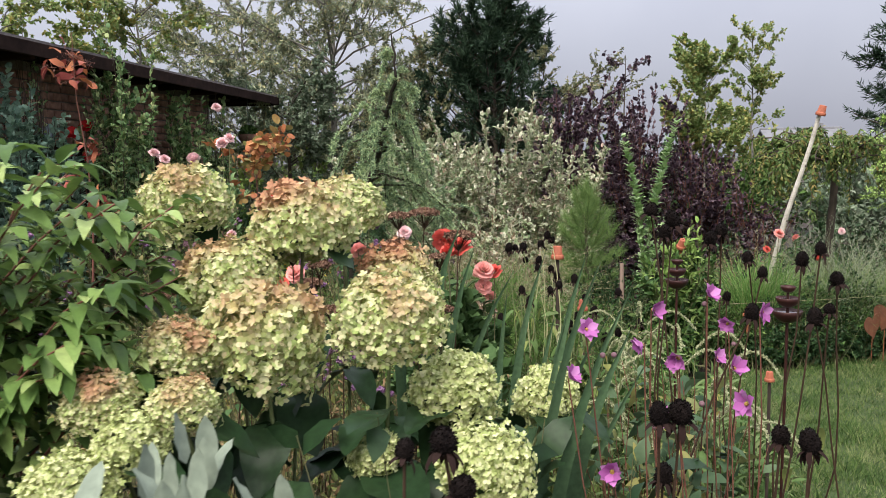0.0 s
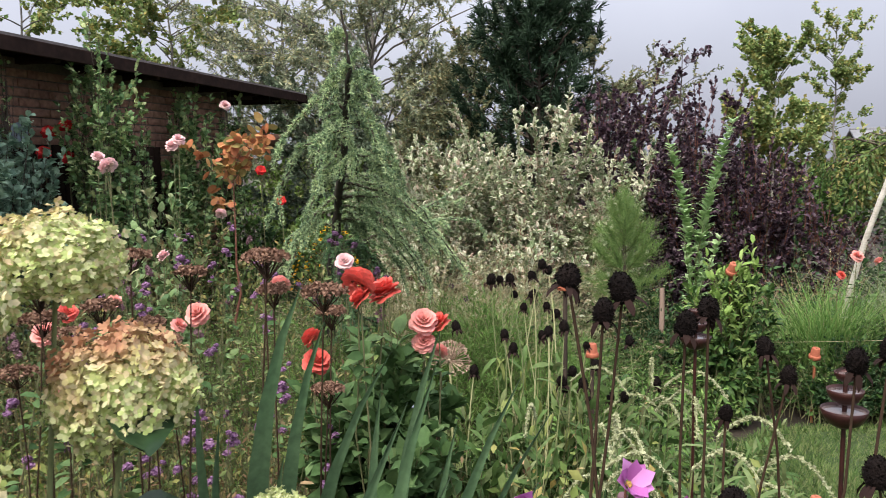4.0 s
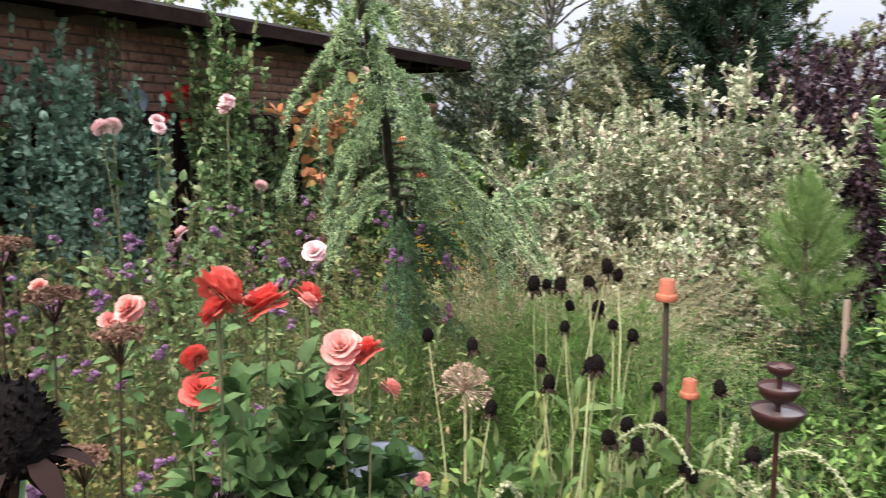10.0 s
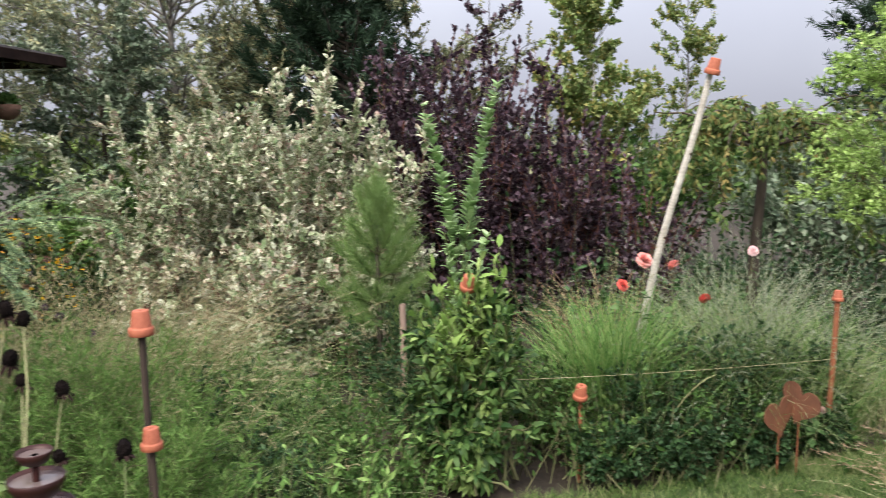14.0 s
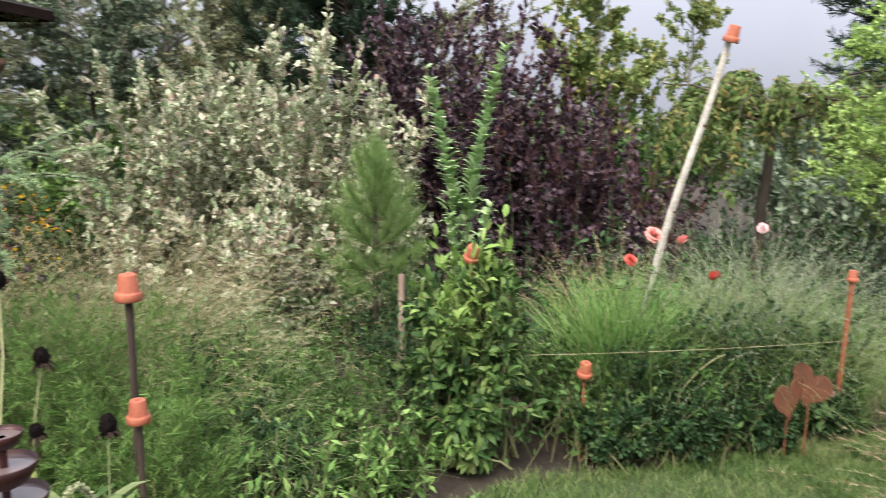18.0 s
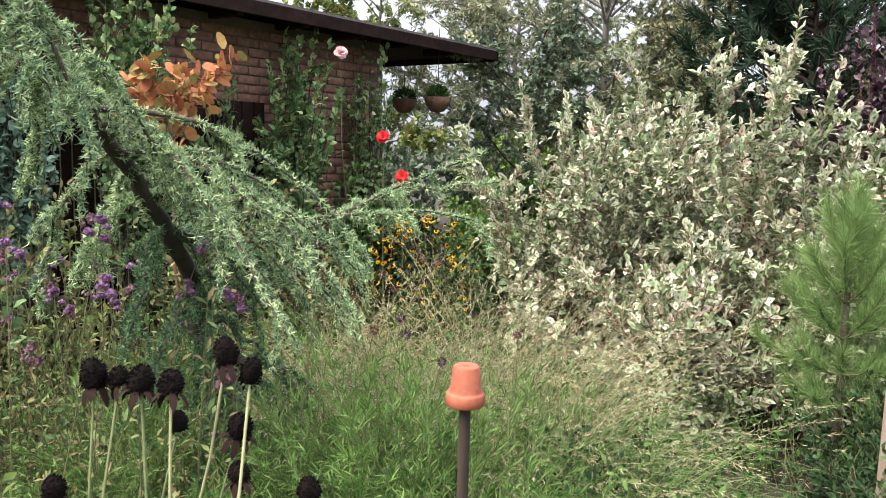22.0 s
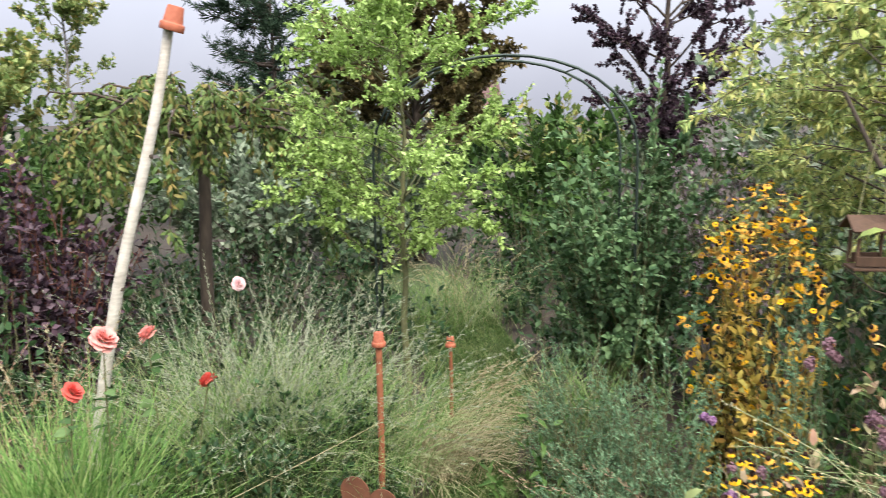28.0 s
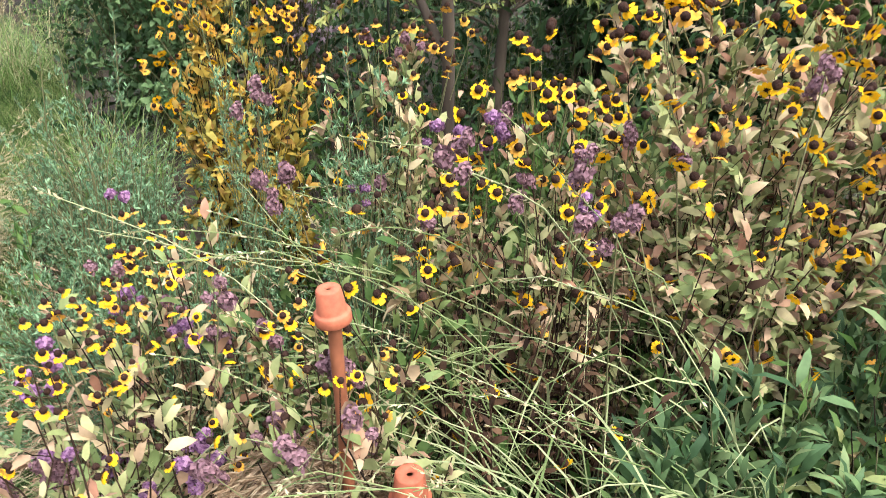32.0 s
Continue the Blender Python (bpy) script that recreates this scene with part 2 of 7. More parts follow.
def along(lines, n, lo, hi, rng):
    """n random places on the lines past the share lo: place and tangent."""
    s, k, _ = lines.shape
    i, t = rng.integers(0, s, n), rng.uniform(lo, hi, n) * (k - 1.001)
    j = t.astype(int)
    u = (t - j)[:, None]
    return lines[i, j] * (1 - u) + lines[i, j + 1] * u, unit(lines[i, j + 1] - lines[i, j]), i


def lathe(name, prof, mat, sides=28, smooth=True):
    """A turned body from a profile of (radius, height)."""
    prof = np.array(prof, float)
    a = np.linspace(0, 2 * np.pi, sides, endpoint=False)
    v = np.stack([prof[:, :1] * np.cos(a), prof[:, :1] * np.sin(a), np.repeat(prof[:, 1:], sides, 1)], -1)
    i, j = np.meshgrid(np.arange(len(prof) - 1), np.arange(sides), indexing="ij")
    f = np.stack([i * sides + j, i * sides + (j + 1) % sides, (i + 1) * sides + (j + 1) % sides, (i + 1) * sides + j], -1).reshape(-1, 4)
    return mesh_of(name, v.reshape(-1, 3), f, mat, smooth)


def box_mesh(name, size, mat, bevel=0.004):
    bm = bmesh.new()
    bmesh.ops.create_cube(bm, size=1)
    bmesh.ops.scale(bm, vec=size, verts=bm.verts)
    if bevel:
        bmesh.ops.bevel(bm, geom=list(bm.edges), offset=bevel, segments=1, affect="EDGES")
    me = bpy.data.meshes.new(name)
    bm.to_mesh(me)
    bm.free()
    me.materials.append(mat)
    return me


def in_ball(n, rng, lo=0.0):
    return unit(rng.normal(size=(n, 3))) * (rng.uniform(lo**3, 1, n) ** (1 / 3))[:, None]


def shrub(name, at, size, label, category, mat, wood, stems=60, count=3000, leaf=(0.05, 0.025), shape="leaf", seed=1, mid=None,
          lo=0.35, lift=0.35, droop=0.0, twigs=6, inner=0.45, foot=0.12, group="", wood_r=0.008, ragged=0.25, kind="", outward=0.9, wander=0.02, rim=False, twig_mesh=True, vase=0.0):
    """A bush: stems from the foot to a lumpy crown, side twigs, and leaves along them. size: radii x, y and height; mid: where the crown's middle is."""
    rng = np.random.default_rng(seed)
    ob = thing(name, at, label, category, group, kind)
    rx, ry, h = size
    mid = h * 0.52 if mid is None else mid
    half = h - mid
    tip = in_ball(stems, rng, inner)
    lump = 1 + ragged * np.array([noise.noise(Vector(t) * 2.3 + Vector((seed * 3.1, 0, 0))) * 2 for t in tip])[:, None] + rng.normal(0, ragged * 0.25, (stems, 1))
    lump = np.minimum(lump, 1 + ragged * 0.5)
    if vase:
        tip[:, 2] = np.sign(tip[:, 2]) * np.abs(tip[:, 2]) ** 0.7
        tip[:, :2] *= 1 + vase * tip[:, 2:]
    tip = tip * lump * [rx, ry, half] + [0, 0, mid]
    tip[:, 2] = np.maximum(tip[:, 2], 0.04)
    root = np.c_[rng.normal(0, foot, (stems, 2)) * [[rx, ry]], np.zeros(stems)]
    main = bow(root, tip, rng.uniform(0, lift, stems) * h * 0.3 - droop * h * 0.2, 7, rng, wander)
    a, tang, _ = along(main, stems * twigs, lo * 0.8, 0.95, rng)
    reach = rng.uniform(0.1, 0.26, len(a))[:, None] * min(rx, h) 
    b = a + unit(tang * 0.7 + rng.normal(0, 0.7, a.shape) + [0, 0, 0.15 - droop]) * reach
    side = bow(a, b, -droop * 0.03, 3, rng, 0.004)
    if stems <= 48:
        for line in main:
            part("stem", tubes("stem", line[None], wood_r, wood_r * 0.3, wood, 4), ob)
    else:
        part("stem_clump", tubes("stem_clump", main, wood_r, wood_r * 0.3, wood, 4), ob, kind="stuff")
    if twig_mesh:
        part("branchwork", tubes("branchwork", side, wood_r * 0.35, wood_r * 0.15, wood, 3), ob, kind="stuff")
    n1 = int(count * 0.35)
    p1, t1, _ = along(main, n1, lo, 1, rng)
    p2, t2, _ = along(side, count - n1, 0.1, 1, rng)
    p, tg = np.r_[p1, p2], np.r_[t1, t2]
    out = unit(p - [0, 0, mid * 0.7])
    way = unit(tg * 0.5 + out * outward * 0.5 + rng.normal(0, 0.55, p.shape) + [0, 0, 0.12 - droop * 1.6])
    face = unit(out * 0.6 + [0, 0, 0.8] + rng.normal(0, 0.45, p.shape))
    sz = rng.uniform(0.65, 1.2, len(p))
    part("leaves", leaves("leaves", p, way, face, leaf[0] * sz, leaf[1] * sz, mat, shape, rim), ob, kind="stuff")
    return ob, main, rng


def grass_clump(name, at, label, mats, n=500, h=(0.5, 0.9), spread=0.12, lean=0.45, droop=0.5, w=0.006, seed=1, plumes=0, plume_mat=None, plume_l=0.2, category="ornamental grass", group="", bias=(0, 0)):
    rng = np.random.default_rng(seed)
    ob = thing(name, at, label, category, group)
    base = np.c_[rng.normal(0, spread, (n, 2)), np.zeros(n)]
    a = rng.uniform(0, 2 * np.pi, n)
    tilt = np.abs(rng.normal(0, lean, n))
    way = np.c_[np.cos(a) * np.sin(tilt) + bias[0], np.sin(a) * np.sin(tilt) + bias[1], np.cos(tilt)]
    me, line = blades("blades", base, way, rng.uniform(*h, n), rng.uniform(0.3, 1.0, n) * droop, w * rng.uniform(0.7, 1.3, n), mats, 6, rng)
    part("blades", me, ob, kind="stuff")
    if plumes:
        a = rng.uniform(0, 2 * np.pi, plumes)
        tilt = np.abs(rng.normal(0, lean * 0.9, plumes))
        base = np.c_[rng.normal(0, spread * 0.7, (plumes, 2)), np.zeros(plumes)]
        way = np.c_[np.cos(a) * np.sin(tilt) + bias[0], np.sin(a) * np.sin(tilt) + bias[1], np.cos(tilt)]
        me, line = blades("stalk_clump", base, way, rng.uniform(h[1] * 0.85, h[1] * 1.25, plumes), rng.uniform(0.25, 0.8, plumes) * droop, 0.0025, plume_mat, 7, rng)
        part("flower_stalk_clump", me, ob, kind="stuff")
        p, tg, _ = along(line, plumes * 30, 1 - plume_l, 1, rng)
        me = leaves("plume_spray", p, tg + rng.normal(0, 0.35, p.shape), rng.normal(size=p.shape), rng.uniform(0.012, 0.03, len(p)), 0.003, plume_mat, "diamond")
        part("plume_spray", me, ob, kind="stuff")
    return ob

# ---- palette ----
BARK = solid("bark", (0.03, 0.022, 0.016), (0.10, 0.075, 0.055), 40, 0.9, bump=0.8, stretch=(1, 1, 0.25))
DARKBARK = solid("dark_bark", (0.012, 0.010, 0.008), (0.05, 0.04, 0.03), 40, 0.95, bump=0.8, stretch=(1, 1, 0.25))
GREYBARK = solid("grey_bark", (0.09, 0.08, 0.07), (0.22, 0.2, 0.18), 40, 0.9, bump=0.8, stretch=(1, 1, 0.25))
TWIG = solid("green_twig", (0.07, 0.08, 0.03), (0.16, 0.15, 0.07), 60, 0.8, bump=0.2)
REDTWIG = solid("red_twig", (0.10, 0.03, 0.02), (0.20, 0.08, 0.05), 60, 0.7, bump=0.2)
STRAW = foliage("straw", [(0.26, 0.22, 0.12), (0.42, 0.36, 0.22), (0.54, 0.48, 0.32)], 0.8, 0.35, gain=1.0)
GRASSG = foliage("grass_green", [(0.07, 0.16, 0.03), (0.13, 0.24, 0.05), (0.21, 0.29, 0.10), (0.33, 0.34, 0.17)], 0.6, 0.35, gain=1.1)
GRASSVIVID = foliage("vivid_grass", [(0.07, 0.17, 0.03), (0.12, 0.26, 0.05), (0.20, 0.35, 0.08), (0.30, 0.38, 0.12)], 0.6, 0.4, gain=1.1)
SILVERP = foliage("silver_plume", [(0.20, 0.24, 0.14), (0.30, 0.34, 0.22), (0.42, 0.44, 0.32)], 0.8, 0.35, gain=1.0)
GRASSPALE = foliage("pale_grass", [(0.11, 0.17, 0.05), (0.20, 0.26, 0.10), (0.30, 0.33, 0.17)], 0.6, 0.3, gain=1.08)
LAWN = foliage("lawn_green", [(0.028, 0.065, 0.014), (0.065, 0.135, 0.026), (0.13, 0.21, 0.045), (0.27, 0.29, 0.12)], 0.8, 0.25, 0.6, gain=0.95)
VARIEG = foliage("variegated_leaf", [(0.13, 0.20, 0.08), (0.25, 0.31, 0.16), (0.42, 0.46, 0.28), (0.52, 0.53, 0.38), (0.60, 0.58, 0.45), (0.44, 0.31, 0.26)], 0.55, 0.4, gain=1.15)
VN, VL = VARIEG.node_tree.nodes, VARIEG.node_tree.links
vat, vrange, vmix = VN.new("ShaderNodeAttribute"), VN.new("ShaderNodeMapRange"), VN.new("ShaderNodeMix")
vat.attribute_name, vmix.data_type = "rim", "RGBA"
vrange.inputs["From Min"].default_value, vrange.inputs["From Max"].default_value = 0.2, 0.4
vshade = next(x for x in VN if x.type == "MIX" and x.blend_type == "MULTIPLY")
vsrc = vshade.inputs["A"].links[0].from_socket
VL.new(vat.outputs["Fac"], vrange.inputs["Value"])
VL.new(vrange.outputs["Result"], vmix.inputs["Factor"])
vmix.inputs["A"].default_value = (0.11, 0.18, 0.075, 1)
VL.new(vsrc, vmix.inputs["B"])
VL.new(vmix.outputs["Result"], vshade.inputs["A"])
PURPLE = foliage("purple_leaf", [(0.018, 0.012, 0.017), (0.045, 0.026, 0.038), (0.09, 0.055, 0.075), (0.16, 0.125, 0.14)], 0.36, 0.2)
GREEN = foliage("mid_green_leaf", [(0.03, 0.075, 0.015), (0.06, 0.13, 0.025), (0.10, 0.19, 0.04)], 0.45, 0.35, gain=0.98)
DEEP = foliage("deep_green_leaf", [(0.012, 0.035, 0.012), (0.025, 0.06, 0.02), (0.05, 0.10, 0.035)], 0.4, 0.25)
BRIGHT = foliage("bright_green_leaf", [(0.11, 0.20, 0.03), (0.19, 0.30, 0.06), (0.29, 0.39, 0.11)], 0.5, 0.45)
ROBINIA = foliage("robinia_leaf", [(0.13, 0.22, 0.04), (0.25, 0.37, 0.075), (0.38, 0.52, 0.16)], 0.5, 0.5, gain=1.35)
HONEY = foliage("honeysuckle_leaf", [(0.022, 0.06, 0.016), (0.05, 0.115, 0.026), (0.10, 0.19, 0.042), (0.20, 0.29, 0.07)], 0.45, 0.3, 0.3, gain=0.92)
LIME = foliage("lime_leaf", [(0.12, 0.19, 0.05), (0.24, 0.32, 0.085), (0.40, 0.45, 0.14), (0.50, 0.47, 0.17)], 0.5, 0.45)
GREYG = foliage("grey_green_leaf", [(0.07, 0.11, 0.06), (0.13, 0.18, 0.11), (0.22, 0.26, 0.18)], 0.6, 0.35)
WEEP = foliage("weeping_leaf", [(0.05, 0.10, 0.02), (0.10, 0.17, 0.04), (0.17, 0.24, 0.06), (0.26, 0.20, 0.07)], 0.5, 0.4, gain=1.0)
WILLOW = foliage("willow_leaf", [(0.08, 0.11, 0.06), (0.16, 0.19, 0.11), (0.26, 0.28, 0.18), (0.28, 0.25, 0.12)], 0.55, 0.45, gain=1.6)
GREYOLIVE = foliage("grey_olive_leaf", [(0.06, 0.075, 0.035), (0.11, 0.13, 0.065), (0.18, 0.19, 0.10), (0.20, 0.16, 0.08)], 0.55, 0.4, gain=1.7)
OLIVE = foliage("olive_leaf", [(0.07, 0.11, 0.02), (0.13, 0.18, 0.04), (0.20, 0.23, 0.06), (0.24, 0.18, 0.06)], 0.5, 0.4, gain=1.4)
BLUEG = foliage("blue_green_leaf", [(0.06, 0.14, 0.07), (0.13, 0.25, 0.12), (0.22, 0.36, 0.20)], 0.6, 0.35, gain=1.1)
CEDAR = foliage("cedar_needle", [(0.06, 0.12, 0.065), (0.15, 0.235, 0.12), (0.29, 0.38, 0.18), (0.44, 0.52, 0.25)], 0.55, 0.4, 0.3, gain=1.45)
CEDARDARK = foliage("dark_cedar_needle", [(0.035, 0.085, 0.04), (0.085, 0.17, 0.075), (0.17, 0.28, 0.12)], 0.55, 0.3, 0.3)
PINE = foliage("pine_needle", [(0.07, 0.14, 0.035), (0.14, 0.23, 0.06), (0.25, 0.35, 0.11)], 0.5, 0.4)
DARKPINE = foliage("dark_conifer", [(0.012, 0.028, 0.014), (0.024, 0.05, 0.026), (0.045, 0.08, 0.042)], 0.6, 0.15)
FEATHER = foliage("feathery_green", [(0.07, 0.16, 0.03), (0.15, 0.29, 0.055), (0.26, 0.41, 0.10)], 0.6, 0.45, gain=1.0)
BIRCHLEAF = foliage("birch_leaf", [(0.10, 0.17, 0.04), (0.18, 0.26, 0.07), (0.28, 0.33, 0.12), (0.32, 0.27, 0.08)], 0.5, 0.45, gain=1.3)
SOILM = solid("bed_soil", (0.018, 0.013, 0.009), (0.055, 0.04, 0.028), 30, 0.95, bump=1.0)
TURFM = solid("turf_soil", (0.022, 0.04, 0.010), (0.06, 0.085, 0.024), 60, 0.95, bump=0.6)
TERRA = solid("terracotta", (0.24, 0.06, 0.03), (0.42, 0.125, 0.065), 60, 0.75, bump=0.25)
RUST = solid("rusty_iron", (0.022, 0.008, 0.008), (0.065, 0.019, 0.015), 40, 0.45, 0.35, bump=0.5)
POSTW = solid("weathered_post", (0.02, 0.013, 0.01), (0.065, 0.042, 0.03), 40, 0.9, bump=0.8, stretch=(1, 1, 0.15))
BRICKM = solid("brick_clay", (0.16, 0.078, 0.056), (0.39, 0.22, 0.155), 25, 0.9, bump=0.6)
MORTAR = solid("mortar", (0.09, 0.07, 0.058), (0.18, 0.15, 0.125), 40, 0.95, bump=0.6)
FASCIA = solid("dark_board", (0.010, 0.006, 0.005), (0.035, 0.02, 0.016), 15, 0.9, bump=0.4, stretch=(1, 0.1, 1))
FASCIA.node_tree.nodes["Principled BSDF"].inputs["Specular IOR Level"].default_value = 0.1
FELT = solid("roof_felt", (0.07, 0.06, 0.055), (0.17, 0.15, 0.14), 20, 0.9, bump=0.5)

BIRCHBARK = solid("birch_bark", (0.34, 0.30, 0.25), (0.66, 0.62, 0.55), 30, 0.75, bump=0.5, stretch=(1, 1, 3))

REDBROWN = foliage("red_brown_seed", [(0.06, 0.03, 0.025), (0.13, 0.065, 0.05), (0.22, 0.13, 0.10)], 0.85, 0.15)

# ---- ground ----
rng = np.random.default_rng(4)
g = 121
gx = np.sign(np.linspace(-1, 1, g)) * np.abs(np.linspace(-1, 1, g)) ** 3 * 400
vx, vy = np.meshgrid(gx, gx + 3, indexing="ij")
vz = np.where(np.hypot(vx, vy) < 12, np.array([[noise.noise(Vector((x * 1.3, y * 1.3, 0))) * 0.02 for x, y in zip(r, s)] for r, s in zip(vx, vy)]), 0) - 0.06
i, j = np.meshgrid(np.arange(g - 1), np.arange(g - 1), indexing="ij")
o = i * g + j
ground = new("ground", mesh_of("ground", np.stack([vx, vy, vz], -1).reshape(-1, 3), np.stack([o, o + g, o + g + 1, o + 1], -1).reshape(-1, 4), SOILM, True))
tagged(ground, "dark brown garden soil of the planted beds", "ground", kind="structure")


def lawn_side(y):
    """Left and right edges of the lawn at y."""
    left = np.interp(y, [-3, -1, 0.5, 2, 3.0, 3.45, 3.8, 4.3, 4.8, 6, 9, 12], [1.05, 1.2, 1.3, 0.9, 0.6, 0.85, 1.5, 2.25, 2.75, 3.25, 3.9, 4.2])
    right = np.interp(y, [-3, 0, 1.5, 2.2, 2.7, 3.3, 4.2, 4.9, 6, 9, 12], [2.6, 2.5, 2.35, 2.25, 2.2, 2.5, 2.75, 3.2, 4.0, 4.9, 5.2])
    return left, right


ys = np.linspace(-3.5, 12, 80)
lo_, hi_ = lawn_side(ys)
fr = np.linspace(0, 1, 16)
lx = lo_[:, None] + (hi_ - lo_)[:, None] * fr + 0.03 * np.sin(ys * 9)[:, None]
lz = 0.012 * np.sin(lx * 3 + ys[:, None] * 2) - 0.03 * (np.abs(fr - 0.5) * 2)[None] ** 8
i, j = np.meshgrid(np.arange(79), np.arange(15), indexing="ij")
o = i * 16 + j
lawn = new("lawn", mesh_of("lawn", np.stack([lx, np.repeat(ys[:, None], 16, 1), lz], -1).reshape(-1, 3), np.stack([o, o + 1, o + 17, o + 16], -1).reshape(-1, 4), TURFM, True))
tagged(lawn, "mown green lawn winding between the flower beds", "lawn", kind="structure")
n = 170000
y = np.where(rng.random(n) < 0.06, rng.uniform(-3.4, -1.5, n), rng.uniform(-1.5, 7.5, n))
a, b = lawn_side(y)
x = a + (b - a) * rng.uniform(0.0, 1.0, n)
base = np.stack([x, y, 0.012 * np.sin(x * 3 + y * 2) - 0.012], -1)
patch = np.array([noise.noise(Vector((p[0] * 2.5, p[1] * 2.5, 5))) for p in base])
fine = np.array([noise.noise(Vector((p[0] * 11, p[1] * 11, 2))) for p in base])
way = np.c_[rng.normal(0, 0.33, (n, 2)), np.ones(n)]
me, _ = blades("turf", base, way, rng.uniform(0.03, 0.085, n) * np.clip(1 + patch * 0.9 + fine * 0.9, 0.75, 1.7), 0.35, 0.005, LAWN, 2, rng)
turf = new("turf_blades", me)
tagged(turf, "short green blades of the mown lawn", "grass", kind="stuff")

# ---- house: a low brick building with a wide dark eave ----
A, B = Vector((-3.68, 0.2, 2.6)), Vector((-5.2, 7.05, 2.6))
run = (B - A).normalized()
out_ = Vector((run.y, -run.x, 0))
house = thing("house", (A.x, A.y, 0), "low brown brick building with a dark overhanging eave, overgrown by climbers", "house")
basis = Matrix(((run.x, -out_.x, 0, A.x), (run.y, -out_.y, 0, A.y), (0, 0, 1, 0), (0, 0, 0, 1)))


def on_house(u, v, z):
    """Along the eave, back from it, up."""
    return pose(-A.x, -A.y, 0) @ basis @ Matrix.Translation((u, v, z))


def slab(name, pts, z0, z1, mat):
    """An upright prism over a polygon of ground points, in the house's own frame."""
    v = [(x - A.x, y - A.y, z) for z in (z0, z1) for x, y in pts]
    k = len(pts)
    bm = bmesh.new()
    vs = [bm.verts.new(q) for q in v]
    bm.faces.new(vs[:k][::-1]), bm.faces.new(vs[k:])
    for i in range(k):
        bm.faces.new((vs[i], vs[(i + 1) % k], vs[k + (i + 1) % k], vs[k + i]))
    bmesh.ops.recalc_face_normals(bm, faces=bm.faces)
    me = bpy.data.meshes.new(name)
    bm.to_mesh(me)
    bm.free()
    me.materials.append(mat)
    return me


def house_xy(u, v):
    """Ground point along the eave and back from it."""
    return A.x + run.x * u - out_.x * v, A.y + run.y * u - out_.y * v


L = (B - A).length
SKEW = Vector((-0.92, 0.39))
WALLU = (0.62, 5.62)
g0, g1 = house_xy(0.06, 0.0), house_xy(L, 0.0)
b0, b1 = (g0[0] + SKEW.x * 2.3, g0[1] + SKEW.y * 2.3), house_xy(L, 2.2)
part("roof", slab("roof", (g0, g1, b1, b0), 2.59, 2.612, FELT), house, "flat grey felt roof")
part("soffit", slab("soffit", (house_xy(0.1, 0.03), house_xy(L - 0.03, 0.03), house_xy(L - 0.03, 2.15), (b0[0] + 0.03, b0[1] + 0.02)), 2.545, 2.586, FASCIA), house)
part("fascia", box_mesh("fascia", (L - 0.05, 0.03, 0.105), FASCIA), house, "dark brown weathered fascia board", on_house(L / 2 + 0.03, -0.012, 2.535))
part("fascia", box_mesh("fascia", (0.03, 2.14, 0.105), FASCIA), house, "dark brown weathered fascia board", on_house(L + 0.012, 1.1, 2.533))
for k in range(11):
    part("rafter", box_mesh("rafter", (0.06, 0.36, 0.07), FASCIA, 0.004), house, "", on_house(0.3 + k * 0.66, 0.2, 2.5))
for k in range(6):
    q = 0.1 + 0.3 * k
    part("rafter_tail", box_mesh("rafter_tail", (0.07, 0.24, 0.07), FASCIA, 0.004), house, "", pose(g0[0] + SKEW.x * (q + 0.2) - A.x, g0[1] + SKEW.y * (q + 0.2) - A.y + 0.12, 2.505, 0, 0, -23))
part("wall", box_mesh("wall", (WALLU[1] - WALLU[0], 0.2, 2.5), MORTAR, 0), house, "brown brick wall with raked joints", on_house(sum(WALLU) / 2, 0.52, 1.27))
w0, w1 = house_xy(WALLU[0], 0.622), house_xy(WALLU[1], 2.1)
w2 = (w0[0] + SKEW.x * 1.5, w0[1] + SKEW.y * 1.5)
part("end_wall", slab("end_wall", (w0, (w0[0] + 0.05, w0[1] + 0.2), (w2[0] + 0.05, w2[1] + 0.2), w2), 0.02, 2.5, BRICKM), house)
part("back_wall", slab("back_wall", ((w2[0], w2[1] + 0.2), w1, (w1[0] - 0.1, w1[1]), (w2[0] - 0.1, w2[1] + 0.2)), 0.02, 2.5, MORTAR), house)
part("far_wall", slab("far_wall", (house_xy(WALLU[1] - 0.12, 0.622), house_xy(WALLU[1], 0.622), house_xy(WALLU[1], 2.08), house_xy(WALLU[1] - 0.12, 2.08)), 0.02, 2.5, BRICKM), house)
# near-black boards added to stand in for the shaded recess low in the wall
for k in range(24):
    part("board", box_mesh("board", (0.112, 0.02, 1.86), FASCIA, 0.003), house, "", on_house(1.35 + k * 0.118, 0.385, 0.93))

